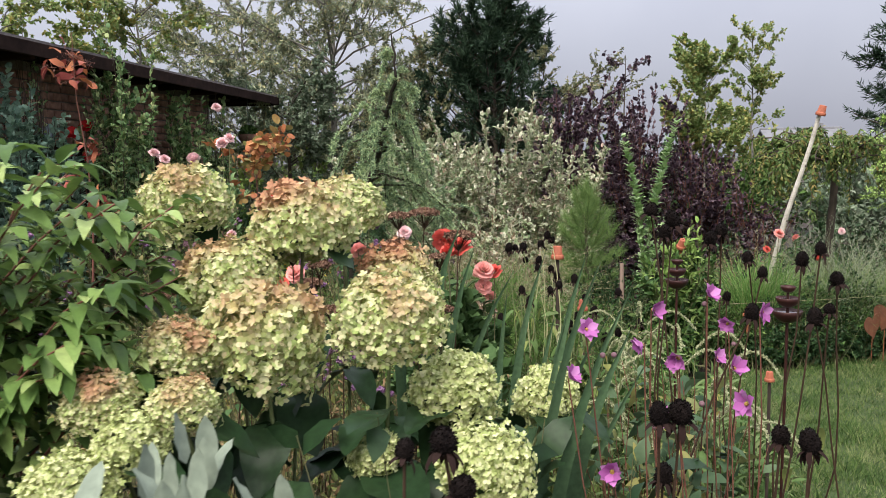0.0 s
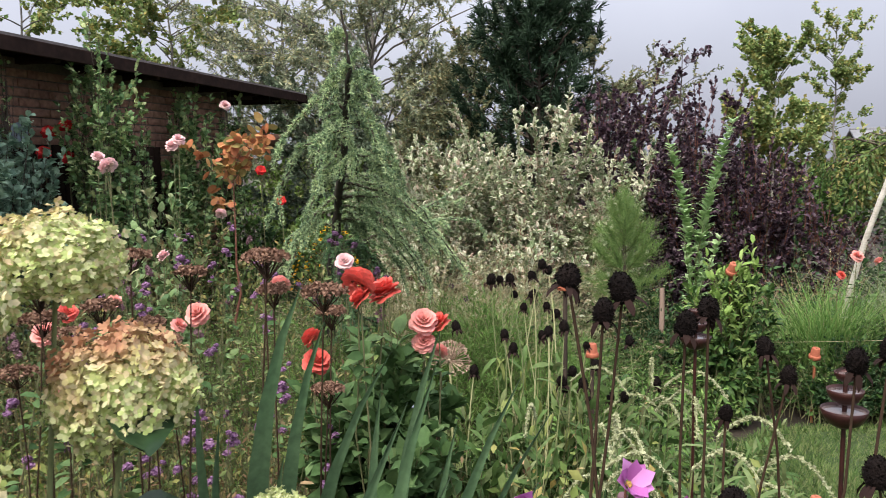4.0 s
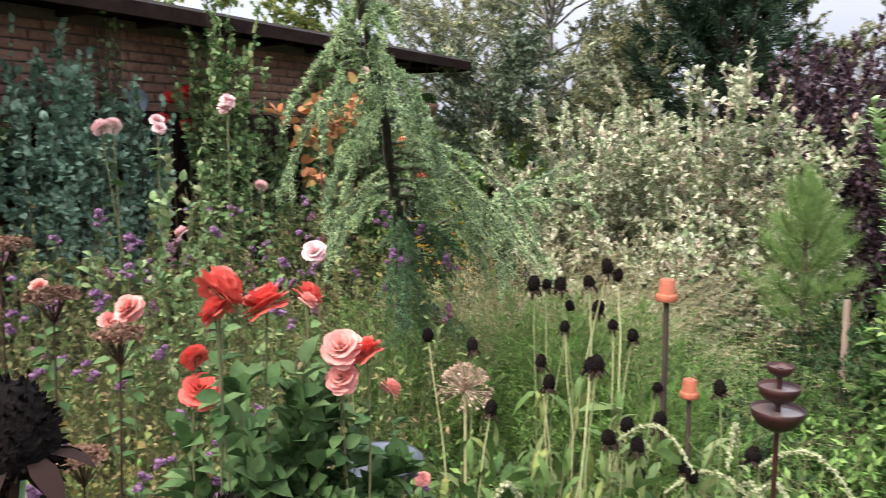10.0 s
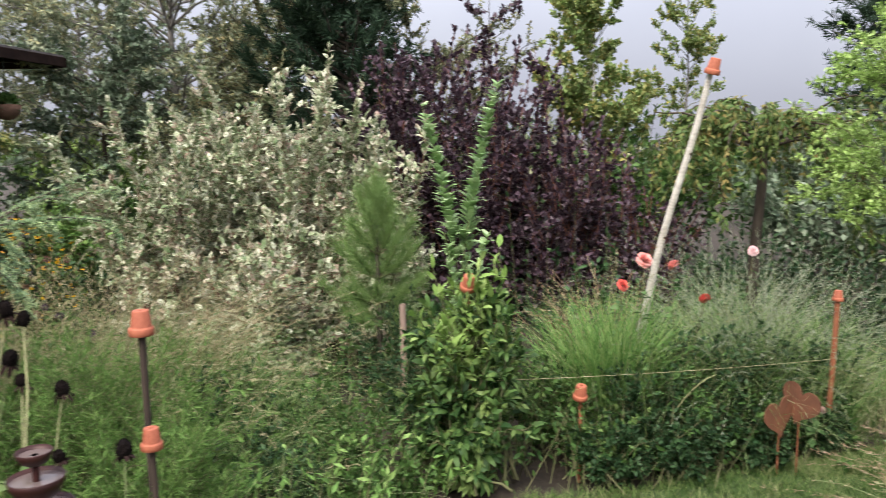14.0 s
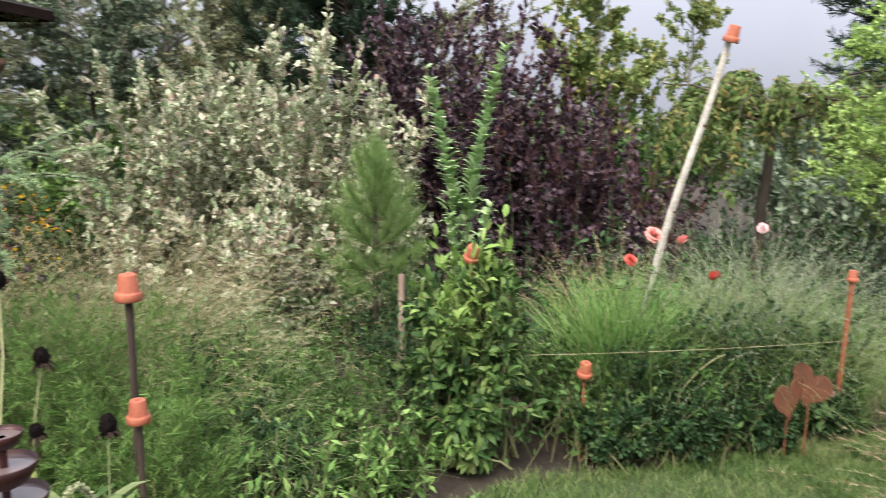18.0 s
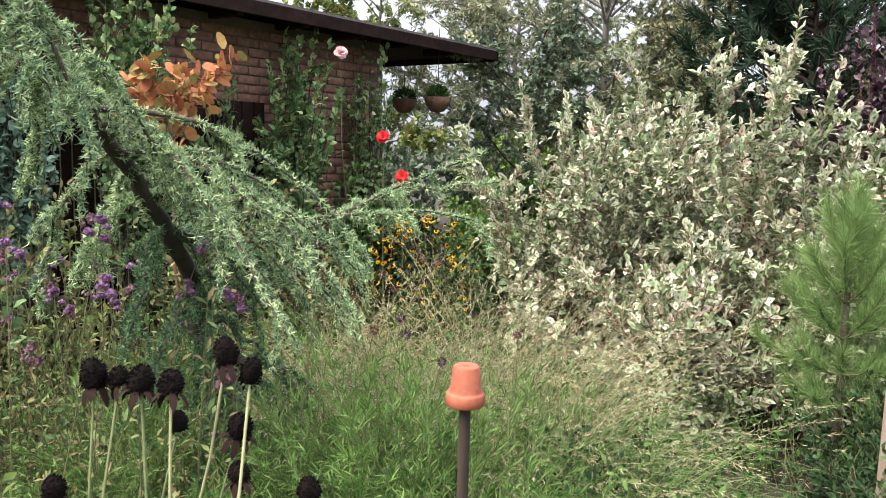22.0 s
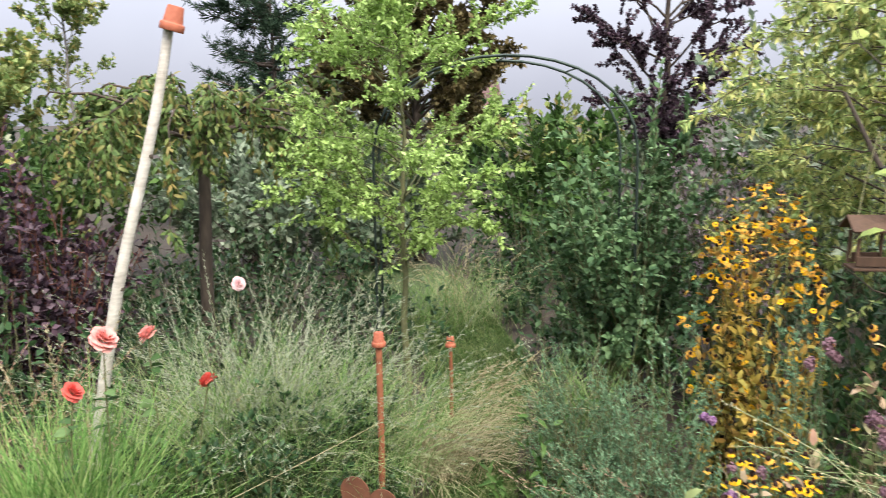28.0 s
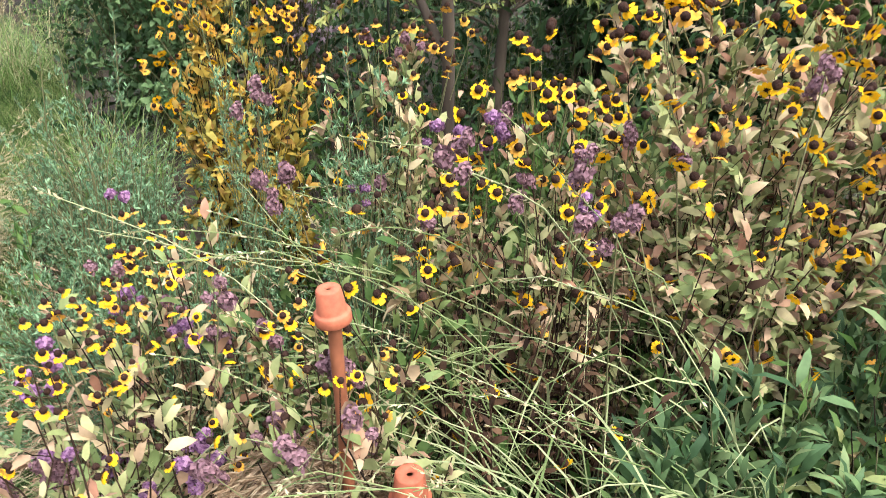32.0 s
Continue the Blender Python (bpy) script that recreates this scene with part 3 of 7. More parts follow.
# ---- background trees ----
def tree(name, at, h, crown, label, mat, wood, trunk=0.06, count=5000, leaf=(0.07, 0.04), seed=1, limbs=24, droop=0.0, low=0.3, shape="diamond", group="", ragged=0.3, lean=(0, 0), category="tree", boughs=None):
    """A tapered trunk, limbs and a ragged crown of leaves. crown: radius."""
    rng = np.random.default_rng(seed)
    ob = thing(name, at, label, category, group)
    k = 10
    t = np.linspace(0, 1, k)
    spine = np.c_[lean[0] * t**1.5 + rng.normal(0, 0.015 * h / 3, k), lean[1] * t**1.5 + rng.normal(0, 0.015 * h / 3, k), t * h * 0.96]
    spine[0] = 0
    part("trunk", tubes("trunk", spine[None], trunk, trunk * 0.15, wood, 8), ob)
    s, tg, _ = along(spine[None], limbs, low, 0.97, rng)
    f = s[:, 2] / h
    ang = rng.uniform(0, 2 * np.pi, limbs)
    reach = crown * np.sqrt(np.clip(1 - ((f - 0.55) / 0.6) ** 2, 0.08, 1)) * rng.uniform(1 - ragged, 1 + ragged, limbs)
    tip = s + np.c_[np.cos(ang) * reach, np.sin(ang) * reach, reach * rng.uniform(0.2, 0.9, limbs) * (1 - droop * 1.6)]
    main = bow(s, tip, 0.06 * reach, 7, rng, 0.03)
    a, ta, _ = along(main, limbs * 14, 0.25, 1, rng)
    b = a + unit(ta + rng.normal(0, 0.6, a.shape) + [0, 0, 0.2 - droop * 1.5]) * rng.uniform(0.12, 0.38, (len(a), 1)) * crown
    side = bow(a, b, -0.02 * droop, 5, rng, 0.01)
    if limbs > 48:
        part("limb_work", tubes("limb_work", main, trunk * 0.22, trunk * 0.05, boughs or wood, 5), ob, kind="stuff")
    else:
        for line in main:
            part("limb", tubes("limb", line[None], trunk * 0.22, trunk * 0.05, boughs or wood, 5), ob)
    part("branchwork", tubes("branchwork", side, trunk * 0.08, trunk * 0.03, boughs or wood, 3), ob, kind="stuff")
    count = int(count * 2.6)
    p, tp, _ = along(side, count, 0.1, 1, rng)
    way = unit(tp * 0.5 + rng.normal(0, 0.6, p.shape) + [0, 0, -0.15 - droop])
    face = unit(rng.normal(0, 0.6, p.shape) + [0, 0, 0.8])
    sz = rng.uniform(0.6, 1.2, len(p))
    part("crown", leaves("crown", p, way, face, leaf[0] * sz, leaf[1] * sz, mat, shape), ob, kind="stuff")
    return ob


def conifer(name, at, h, r, label, mat, seed=1, count=14000, needle=0.1, droop=0.2, low=0.08, category="conifer", group="", wide=0.008, power=0.75):
    rng = np.random.default_rng(seed)
    ob = thing(name, at, label, category, group)
    spine = np.array([[0, 0, 0], [0.03, 0, h * 0.5], [0, 0.02, h]])[None]
    part("trunk", tubes("trunk", spine, 0.03 * h / 2, 0.008, BARK, 8), ob)
    limbs = int(46 + h * 12)
    f = rng.uniform(low, 0.98, limbs)
    ang = rng.uniform(0, 2 * np.pi, limbs)
    reach = r * (1.02 - f) ** power * rng.uniform(0.7, 1.2, limbs)
    s = np.c_[0 * f, 0 * f, f * h]
    tip = s + np.c_[np.cos(ang) * reach, np.sin(ang) * reach, reach * (0.45 - droop * 1.5) + 0.05]
    main = bow(s, tip, -0.08 * reach, 6, rng, 0.02)
    a, ta, _ = along(main, limbs * 8, 0.2, 1, rng)
    b = a + unit(ta + rng.normal(0, 0.55, a.shape)) * rng.uniform(0.12, 0.35, (len(a), 1)) * r * 0.7
    side = bow(a, b, 0, 4, rng, 0.01)
    part("bough_frame", tubes("bough_frame", main, 0.012 * h / 2, 0.003, BARK, 4), ob, kind="stuff")
    p, tp, _ = along(np.concatenate([side]), count, 0, 1, rng)
    way = unit(tp * 0.9 + rng.normal(0, 0.5, p.shape))
    part("needles", leaves("needles", p, way, rng.normal(size=p.shape), needle * rng.uniform(0.6, 1.2, len(p)), wide, mat, "diamond"), ob, kind="stuff")
    return ob


conifer("dark_conifer", (-2.3, 8.2, 0), 3.75, 1.3, "tall dark green conifer with upswept ragged branches", DARKPINE, 3, 36000, 0.12, -0.2, 0.3, wide=0.015, power=0.42)
conifer("dark_conifer", (5.0, 17.0, 0), 5.2, 2.2, "distant grey-green conifer with feathery layered branches", DARKPINE, 5, 24000, 0.17, 0.15, 0.05, wide=0.022)
tree("willow_tree", (-5.4, 9.2, 0), 5.0, 2.0, "tall grey-green willow with narrow leaves", WILLOW, GREYBARK, 0.09, 19000, (0.085, 0.028), 7, 60, 0.1, 0.2)
tree("willow_tree", (-7.6, 9.8, 0), 4.6, 1.9, "grey-green willow behind the roof", WILLOW, GREYBARK, 0.08, 14000, (0.085, 0.028), 8, 50, 0.1, 0.2)
tree("birch_tree", (-7.9, 7.4, 0), 4.6, 1.1, "slender yellowing birch above the roof", BIRCHLEAF, GREYBARK, 0.05, 6000, (0.08, 0.055), 9, 34, 0.1, 0.25)
tree("birch_tree", (-8.8, 5.6, 0), 4.3, 1.0, "slender light green birch above the roof", BIRCHLEAF, GREYBARK, 0.05, 5000, (0.08, 0.055), 10, 30, 0.1, 0.25)
tree("dark_bush", (-5.6, 8.0, 0), 2.7, 1.1, "dark grey-leaved tree beside the eave", GREYG, BARK, 0.06, 7000, (0.07, 0.04), 12, 30, 0.1, 0.2)
tree("garden_tree", (-3.6, 9.0, 0), 2.9, 1.3, "yellowing green tree behind the dogwood", GREYOLIVE, BARK, 0.06, 15000, (0.052, 0.026), 13, 50, 0.05, 0.1)
tree("garden_tree", (-1.9, 9.2, 0), 2.5, 1.2, "mid green tree behind the dogwood", GREYOLIVE, BARK, 0.06, 12000, (0.052, 0.026), 14, 46, 0.05, 0.1)
tree("birch_tree", (0.64, 7.0, 0), 2.85, 0.42, "young white-stemmed birch with thin light green crown", BIRCHLEAF, BIRCHBARK, 0.022, 5200, (0.048, 0.038), 15, 56, -0.25, 0.46, boughs=TWIG)
tree("poplar_sapling", (1.33, 11.6, 0), 3.9, 0.45, "thin upright sapling with sparse leaves", BIRCHLEAF, GREYBARK, 0.03, 3200, (0.05, 0.036), 16, 36, -0.2, 0.3, boughs=TWIG)
tree("purple_sapling", (-0.28, 6.95, 0), 3.0, 0.26, "dark purple upright sapling with rounded leaves", PURPLE, BARK, 0.022, 420, (0.05, 0.04), 17, 20, -0.1, 0.25, "broad")
for at, size, n, sd in (((-0.92, 6.45, 0), (0.72, 0.6, 2.75), 32000, 20), ((-0.15, 6.4, 0), (0.75, 0.6, 2.55), 27000, 120), ((0.55, 6.4, 0), (0.6, 0.5, 2.0), 15000, 121), ((1.1, 6.6, 0), (0.55, 0.45, 1.5), 6500, 21)):
    shrub("purple_ninebark", at, size, "dark purple-leaved ninebark bush, dense to the ground", "shrub", PURPLE, REDTWIG, 110, n, (0.05, 0.038), "diamond", sd, size[2] * 0.5, twigs=9, inner=0.3, ragged=0.2, group="purple ninebarks", vase=0.4)
for at, size, n, sd in (((-2.3, 5.1, 0), (0.95, 0.75, 2.05), 17000, 22), ((-1.55, 5.5, 0), (1.05, 0.85, 2.5), 21000, 18), ((-0.8, 5.35, 0), (0.7, 0.55, 1.95), 10000, 33), ((-1.3, 4.75, 0), (0.85, 0.5, 1.2), 6000, 19)):
    shrub("variegated_dogwood", at, size, "large dogwood with white-edged green leaves turning pink", "shrub", VARIEG, REDTWIG, 48, int(n * 1.5), (0.057, 0.033), "broad", sd, size[2] * 0.5, lift=0.1, twigs=26, ragged=0.14, inner=0.5, rim=True, group="variegated dogwoods", vase=0.25)


def weeping_tree():
    """An umbrella: a bare stem, boughs that arch out from its top and hang down, leaves in curtains."""
    rng = np.random.default_rng(23)
    ob = thing("weeping_tree", (2.05, 6.95, 0), "weeping tree with an umbrella of hanging olive-green leaves", "tree")
    part("trunk", tubes("trunk", np.array([[[-0.05, -0.03, -0.05], [-0.03, 0, 0.7], [0, 0.02, 1.25], [0, 0, 1.56]]]), 0.05, 0.036, BARK, 9), ob)
    n = 40
    a = rng.uniform(0, 2 * np.pi, n)
    r = rng.uniform(0.4, 1.2, n)
    t = np.linspace(0, 1, 10)[None, :, None]
    out = np.c_[np.cos(a), np.sin(a), 0 * a][:, None]
    rise, drop = rng.uniform(0.22, 0.52, n)[:, None, None], (rng.uniform(0.3, 0.95, n) * np.where(r < 0.75, 0.45, 1.0))[:, None, None]
    main = np.array([0, 0, 1.54]) + out * r[:, None, None] * np.sin(t * np.pi / 2) + np.array([0, 0, 1.0]) * (rise * np.sin(np.clip(t * 2.2, 0, np.pi)) - drop * t**2.4) + rng.normal(0, 0.012, (n, 10, 3)) * t
    for line in main:
        part("bough", tubes("bough", line[None], 0.014, 0.003, BARK, 5), ob)
    p0, tg, _ = along(main, 360, 0.25, 1, rng)
    hang = bow(p0, p0 + np.c_[tg[:, :2] * 0.1 + rng.normal(0, 0.07, (360, 2)), -rng.uniform(0.04, 0.32, 360)], 0.02, 5, rng, 0.01)
    part("hanging_branchwork", tubes("hanging_branchwork", hang, 0.003, 0.0015, TWIG, 3), ob, kind="stuff")
    p, tp, _ = along(np.concatenate([hang]), 6000, 0, 1, rng)
    p2, tp2, _ = along(main, 2200, 0.2, 1, rng)
    p, tp = np.r_[p, p2], np.r_[tp, tp2]
    part("leaves", leaves("leaves", p, tp * 0.4 + rng.normal(0, 0.6, p.shape) + [0, 0, -0.6], rng.normal(0, 0.8, p.shape) + [0, -0.5, 0.6], rng.uniform(0.04, 0.075, len(p)), 0.024, WEEP, "leaf"), ob, kind="stuff")


weeping_tree()
tree("robinia", (2.92, 5.65, 0), 2.5, 0.64, "bright green robinia with soft feathered leaves", ROBINIA, TWIG, 0.025, 8600, (0.034, 0.019), 24, 52, 0.05, 0.3)
shrub("climbing_rose", (4.25, 5.35, 0), (0.75, 0.6, 1.95), "dense green climber on the garden arch", "shrub", foliage("arch_rose_leaf", [(0.04, 0.095, 0.035), (0.09, 0.17, 0.065), (0.16, 0.26, 0.11)], 0.5, 0.35), TWIG, 80, 9500, (0.052, 0.034), "leaf", 25)
tree("golden_acer", (4.85, 3.7, 0), 2.15, 1.0, "golden yellow-green maple with finely cut leaves", LIME, BARK, 0.035, 15000, (0.048, 0.016), 26, 60, 0.22, 0.36)
tree("purple_tree", (8.3, 9.6, 0), 4.3, 1.2, "far dark purple-leaved tree", PURPLE, BARK, 0.08, 12000, (0.06, 0.046), 27, 40, 0.0, 0.2)
tree("brown_tree", (4.95, 10.0, 0), 4.2, 1.02, "far tree with bronzed brown-green leaves", foliage("bronze_leaf", [(0.06, 0.05, 0.02), (0.12, 0.09, 0.04), (0.16, 0.14, 0.06)]), BARK, 0.08, 24000, (0.075, 0.055), 28, 110, 0.0, 0.3, ragged=0.2)
# hedge that closes the garden
for k, (x, y, rx, h, m) in enumerate([(-9, 1.5, 1.6, 2.4, GREEN), (-8.8, -2, 1.8, 2.4, DEEP), (-5, -4.5, 2, 2.2, GREEN), (-1.5, -6, 2, 2.2, DEEP), (2.5, -6.5, 2, 2.2, GREEN), (6, -4, 2, 2.2, DEEP), (8, -0.5, 2, 2.2, GREEN),
                                      (8, 3, 1.8, 3.1, DEEP), (7.6, 6.4, 1.8, 3.0, GREYG), (6.2, 9, 1.5, 1.9, GREEN), (4.4, 9.8, 1.2, 1.7, GREYG), (3.2, 10.5, 1.6, 1.7, GREYG), (0.8, 10.5, 1.8, 2.2, GREEN), (-1.4, 10.6, 1.6, 2.3, DEEP)]):
    shrub("hedge_bush", (x, y, 0), (rx, rx * 0.8, h), "broad green hedge bush at the garden's edge", "shrub", m, BARK, 60, 4800, (0.11, 0.065), "diamond", 40 + k, group="hedge bushes", twig_mesh=False)

rng = np.random.default_rng(77)
for k in range(26):
    an = radians(-74 + k * 5.9)
    r = rng.uniform(15, 22)
    m = (GREEN, WILLOW, DEEP, OLIVE, GREYG)[k % 5]
    shrub("far_tree", (1 + math.sin(an) * r, math.cos(an) * r, 0), (rng.uniform(1.5, 2.1), 1.3, rng.uniform(2.3, 3.0)), "far green tree in the line behind the garden", "tree", m, BARK, 52, 2800, (0.18, 0.1), "diamond", 500 + k, 1.25, foot=0.3, inner=0.2, group="far trees", twig_mesh=False)
for k, (x, y, rx, h, m) in enumerate([(-5.4, 8.1, 0.75, 2.3, ROBINIA), (-6.4, 8.3, 0.75, 2.2, ROBINIA), (-7.0, 8.9, 0.8, 2.3, BRIGHT), (-5.2, 6.9, 0.5, 1.3, BRIGHT), (-4.3, 7.2, 0.6, 1.5, GREEN), (-4.9, 5.6, 0.5, 1.1, DEEP), (-4.4, 6.2, 0.5, 1.3, FEATHER)]):
    shrub("leafy_shrub", (x, y, 0), (rx, rx, h), "fresh green shrub beside the open roof", "shrub", m, TWIG, 46, 3000, (0.075, 0.04), "leaf", 540 + k, group="shrubs by the roof")

# ---- cedar ----
def weeping_cedar():
    """A leader that leans far over; boughs that fall round it in a tent, and low boughs with darker needles in a skirt.
    """
    rng = np.random.default_rng(50)
    ob = thing("weeping_cedar", (-1.72, 2.3, 0), "weeping cedar with a leaning trunk and drooping blue-green needle curtains", "conifer")
    knots = np.array([[0.0, 0.0, -0.03], [0.03, -0.04, 0.6], [0.11, -0.16, 1.06], [0.32, -0.41, 1.4], [0.52, -0.65, 1.68], [0.73, -0.94, 1.96], [0.85, -1.1, 2.12], [0.86, -1.16, 2.34]])
    t = np.linspace(0, 7, 32)
    fine = np.stack([np.interp(t, range(8), knots[:, c]) for c in range(3)], -1)[None] + rng.normal(0, 0.005, (1, 32, 3))
    part("trunk", tubes("trunk", fine, 0.04, 0.004, DARKBARK, 8), ob)
    starts, tips, sags = [], [], []

    def bough(z, ang, reach, drop, sag):
        s = np.array([np.interp(z, knots[:, 2], knots[:, c]) for c in range(3)])
        starts.append(s)
        tips.append(s + [math.cos(ang) * reach, math.sin(ang) * reach, -drop])
        sags.append(sag)

    for k in range(14):
        z = 1.7 + 0.02 * k
        bough(z, k * 2.4 + rng.uniform(-0.4, 0.4), rng.uniform(0.22, 0.42), rng.uniform(0.15, 0.5), 0.11)
    for k in range(4):
        bough(rng.uniform(2.05, 2.28), rng.uniform(0, 6.28), rng.uniform(0.04, 0.12), rng.uniform(-0.06, 0.02), 0.02)
    for k in range(12):
        bough(rng.uniform(1.3, 1.66), rng.uniform(0.0, 1.7), rng.uniform(0.45, 0.85), rng.uniform(0.15, 0.5), 0.13)
    for k in range(3):
        bough(rng.uniform(1.25, 1.6), rng.uniform(3.0, 4.6), rng.uniform(0.25, 0.5), rng.uniform(0.2, 0.5), 0.1)
    # the long low bough that reaches towards the dogwood, and its two companions
    for s0, t0, sag in (((0.11, -0.16, 1.08), (0.62, 0.74, 1.54), 0.0), ((0.2, 0.0, 1.2), (0.75, 0.6, 1.3), 0.07), ((0.3, 0.2, 1.25), (0.5, 0.95, 1.42), 0.05)):
        starts.append(np.array(s0)), tips.append(np.array(t0)), sags.append(sag)
    skirt_from = len(starts)
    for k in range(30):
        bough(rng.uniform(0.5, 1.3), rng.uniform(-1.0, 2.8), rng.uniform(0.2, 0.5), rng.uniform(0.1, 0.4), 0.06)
    tips = np.array(tips)
    tips[:, 2] = np.maximum(tips[:, 2], 0.25)
    main = bow(np.array(starts), tips, np.array(sags), 10, rng, 0.012)
    for line in main:
        part("branch", tubes("branch", line[None], 0.009, 0.003, BARK, 5), ob)
    a, ta, who = along(main, len(main) * 5, 0.15, 1, rng)
    side = unit(np.cross(ta, [0, 0, 1.0])) * rng.choice([-1, 1], len(a))[:, None]
    b = a + ta * 0.06 + side * rng.uniform(0.01, 0.08, (len(a), 1)) + np.c_[np.zeros((len(a), 2)), -rng.uniform(0.02, 0.12, len(a))]
    b[:, 2] = np.maximum(b[:, 2], 0.08)
    hang = bow(a, b, 0.02, 5, rng, 0.006)
    part("hanging_branchwork", tubes("hanging_branchwork", hang, 0.003, 0.0015, BARK, 3), ob, kind="stuff")
    late = who >= skirt_from
    for nm, lines, cnt, m in (("needles", main[:skirt_from], 46000, CEDAR), ("low_needles", main[skirt_from:], 20000, CEDARDARK), ("hanging_needles", hang[~late], 48000, CEDAR), ("low_hanging_needles", hang[late], 30000, CEDARDARK)):
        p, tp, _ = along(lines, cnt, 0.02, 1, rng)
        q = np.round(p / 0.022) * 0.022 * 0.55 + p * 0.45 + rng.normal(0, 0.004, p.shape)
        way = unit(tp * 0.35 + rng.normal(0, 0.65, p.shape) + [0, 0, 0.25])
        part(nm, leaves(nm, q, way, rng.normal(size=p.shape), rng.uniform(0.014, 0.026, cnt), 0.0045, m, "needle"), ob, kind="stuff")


weeping_cedar()

# ---- middle bed ----
def pine_bush():
    """A small pine: whorls of rising candles on a short trunk, each a brush of long needles."""
    rng = np.random.default_rng(60)
    ob = thing("young_pine", (-0.36, 4.52, 0), "young bushy pine with long soft green needles", "conifer")
    part("trunk", tubes("trunk", np.array([[[0, 0, -0.03], [0.012, 0, 0.5], [0, 0.01, 0.95], [0, 0, 1.34]]]), 0.024, 0.008, BARK, 7), ob)
    root, tip = [], []
    for z, n, reach, rise in ((0.5, 6, 0.27, 0.08), (0.62, 8, 0.3, 0.15), (0.78, 8, 0.27, 0.22), (0.94, 7, 0.2, 0.24), (1.08, 5, 0.13, 0.22), (1.18, 3, 0.06, 0.18)):
        for k in range(n):
            an = 6.283 * (k + rng.uniform(-0.25, 0.25)) / n + z * 7
            d = reach * rng.uniform(0.75, 1.15)
            root.append((0.005, 0, z))
            tip.append((math.cos(an) * d, math.sin(an) * d, z + rise * rng.uniform(0.75, 1.2)))
    root.append((0, 0, 1.1)), tip.append((0.005, 0, 1.42))
    main = bow(np.array(root, float), np.array(tip), -0.03, 6, rng, 0.003)
    for line in main:
        part("shoot", tubes("shoot", line[None], 0.005, 0.003, TWIG, 4), ob)
    p, tp, _ = along(main, 17000, 0.25, 1, rng)
    part("needles", leaves("needles", p, unit(tp * 0.75 + rng.normal(0, 0.46, p.shape) + [0, 0, 0.2]), rng.normal(size=p.shape), rng.uniform(0.08, 0.16, len(p)), 0.0022, PINE, "needle"), ob, kind="stuff")


pine_bush()
shrub("feathery_aster", (-0.75, 2.4, 0), (0.72, 0.62, 1.02), "bushy mass of fine feathery green stems", "perennial", FEATHER, TWIG, 260, 34000, (0.044, 0.004), "diamond", 61, 0.5, foot=0.35, wood_r=0.0025, twigs=10)
shrub("feathery_aster", (-1.35, 1.9, 0), (0.6, 0.5, 0.85), "bushy mass of fine feathery green stems", "perennial", FEATHER, TWIG, 180, 18000, (0.044, 0.004), "diamond", 62, 0.4, foot=0.35, wood_r=0.0025, twigs=10)
shrub("feathery_aster", (-0.18, 2.2, 0), (0.36, 0.32, 0.86), "bushy mass of fine feathery green stems", "perennial", FEATHER, TWIG, 110, 11000, (0.044, 0.004), "diamond", 165, 0.4, foot=0.35, wood_r=0.0025, twigs=10)
for k, (x, y, n, m) in enumerate(((-1.05, 3.45, 1200, 110), (-1.5, 3.5, 1200, 320), (-1.32, 2.95, 1000, 160), (-1.95, 3.15, 1000, 240), (-0.72, 3.0, 700, 14), (-1.75, 2.7, 700, 150))):
    grass_clump("plume_grass", (x, y, 0), "fountain grass with pale straw-coloured plumes", GRASSG, n, (0.55, 1.0) if y < 3.1 else (0.6, 1.2), 0.2, 0.5, 0.75, 0.0042, 63 + 100 * k, m, STRAW, 0.34, bias=(0.22, -0.12), group="plume grasses")
grass_clump("plume_grass", (-0.4, 2.75, 0), "fountain grass with pale straw-coloured plumes", GRASSG, 700, (0.45, 0.8), 0.2, 0.6, 0.75, 0.0042, 167, 10, STRAW, 0.35, bias=(0.2, -0.1), group="plume grasses")
for k in range(16):
    x, y, z = np.random.default_rng(900 + k).uniform((-2.0, 2.6, 0.75), (-1.0, 3.4, 1.1))
    r9 = np.random.default_rng(930 + k)
    ob = thing("scabious_seed_head", (x, y, 0), "round brown scabious seed head on a wiry stem", "seed head", "scabious seed heads")
    part("stem", tubes("stem", bow(np.array([[r9.normal(0, 0.12), r9.normal(0, 0.12), -0.03]]), np.array([[0, 0, z]]), 0.02, 6, r9, 0.01), 0.0022, 0.0014, TWIG, 4), ob)
    dd = unit(r9.normal(size=(70, 3)))
    part("head", leaves("head", dd * 0.008, dd + r9.normal(0, 0.2, dd.shape), r9.normal(size=dd.shape), 0.013, 0.006, PURPLE if k % 3 == 0 else REDBROWN, "diamond"), ob, kind="stuff", m=Matrix.Translation((0, 0, z)))
grass_clump("upright_grass", (1.14, 4.25, 0), "tall tuft of arching green grass", GRASSVIVID, 1000, (0.7, 1.1), 0.09, 0.26, 0.5, 0.0075, 65, 14, STRAW, 0.2)
grass_clump("upright_grass", (0.95, 5.0, 0), "airy brownish panicle grass", GRASSG, 280, (0.5, 0.85), 0.16, 0.6, 0.7, 0.003, 66, 90, foliage("brown_panicle", [(0.20, 0.12, 0.08), (0.32, 0.21, 0.14), (0.40, 0.30, 0.21)]), 0.3)
grass_clump("plume_grass", (1.8, 4.72, 0), "soft arching grass with silvery seed heads", GRASSG, 1500, (0.8, 1.2), 0.18, 0.38, 0.75, 0.0045, 67, 280, SILVERP, 0.45)
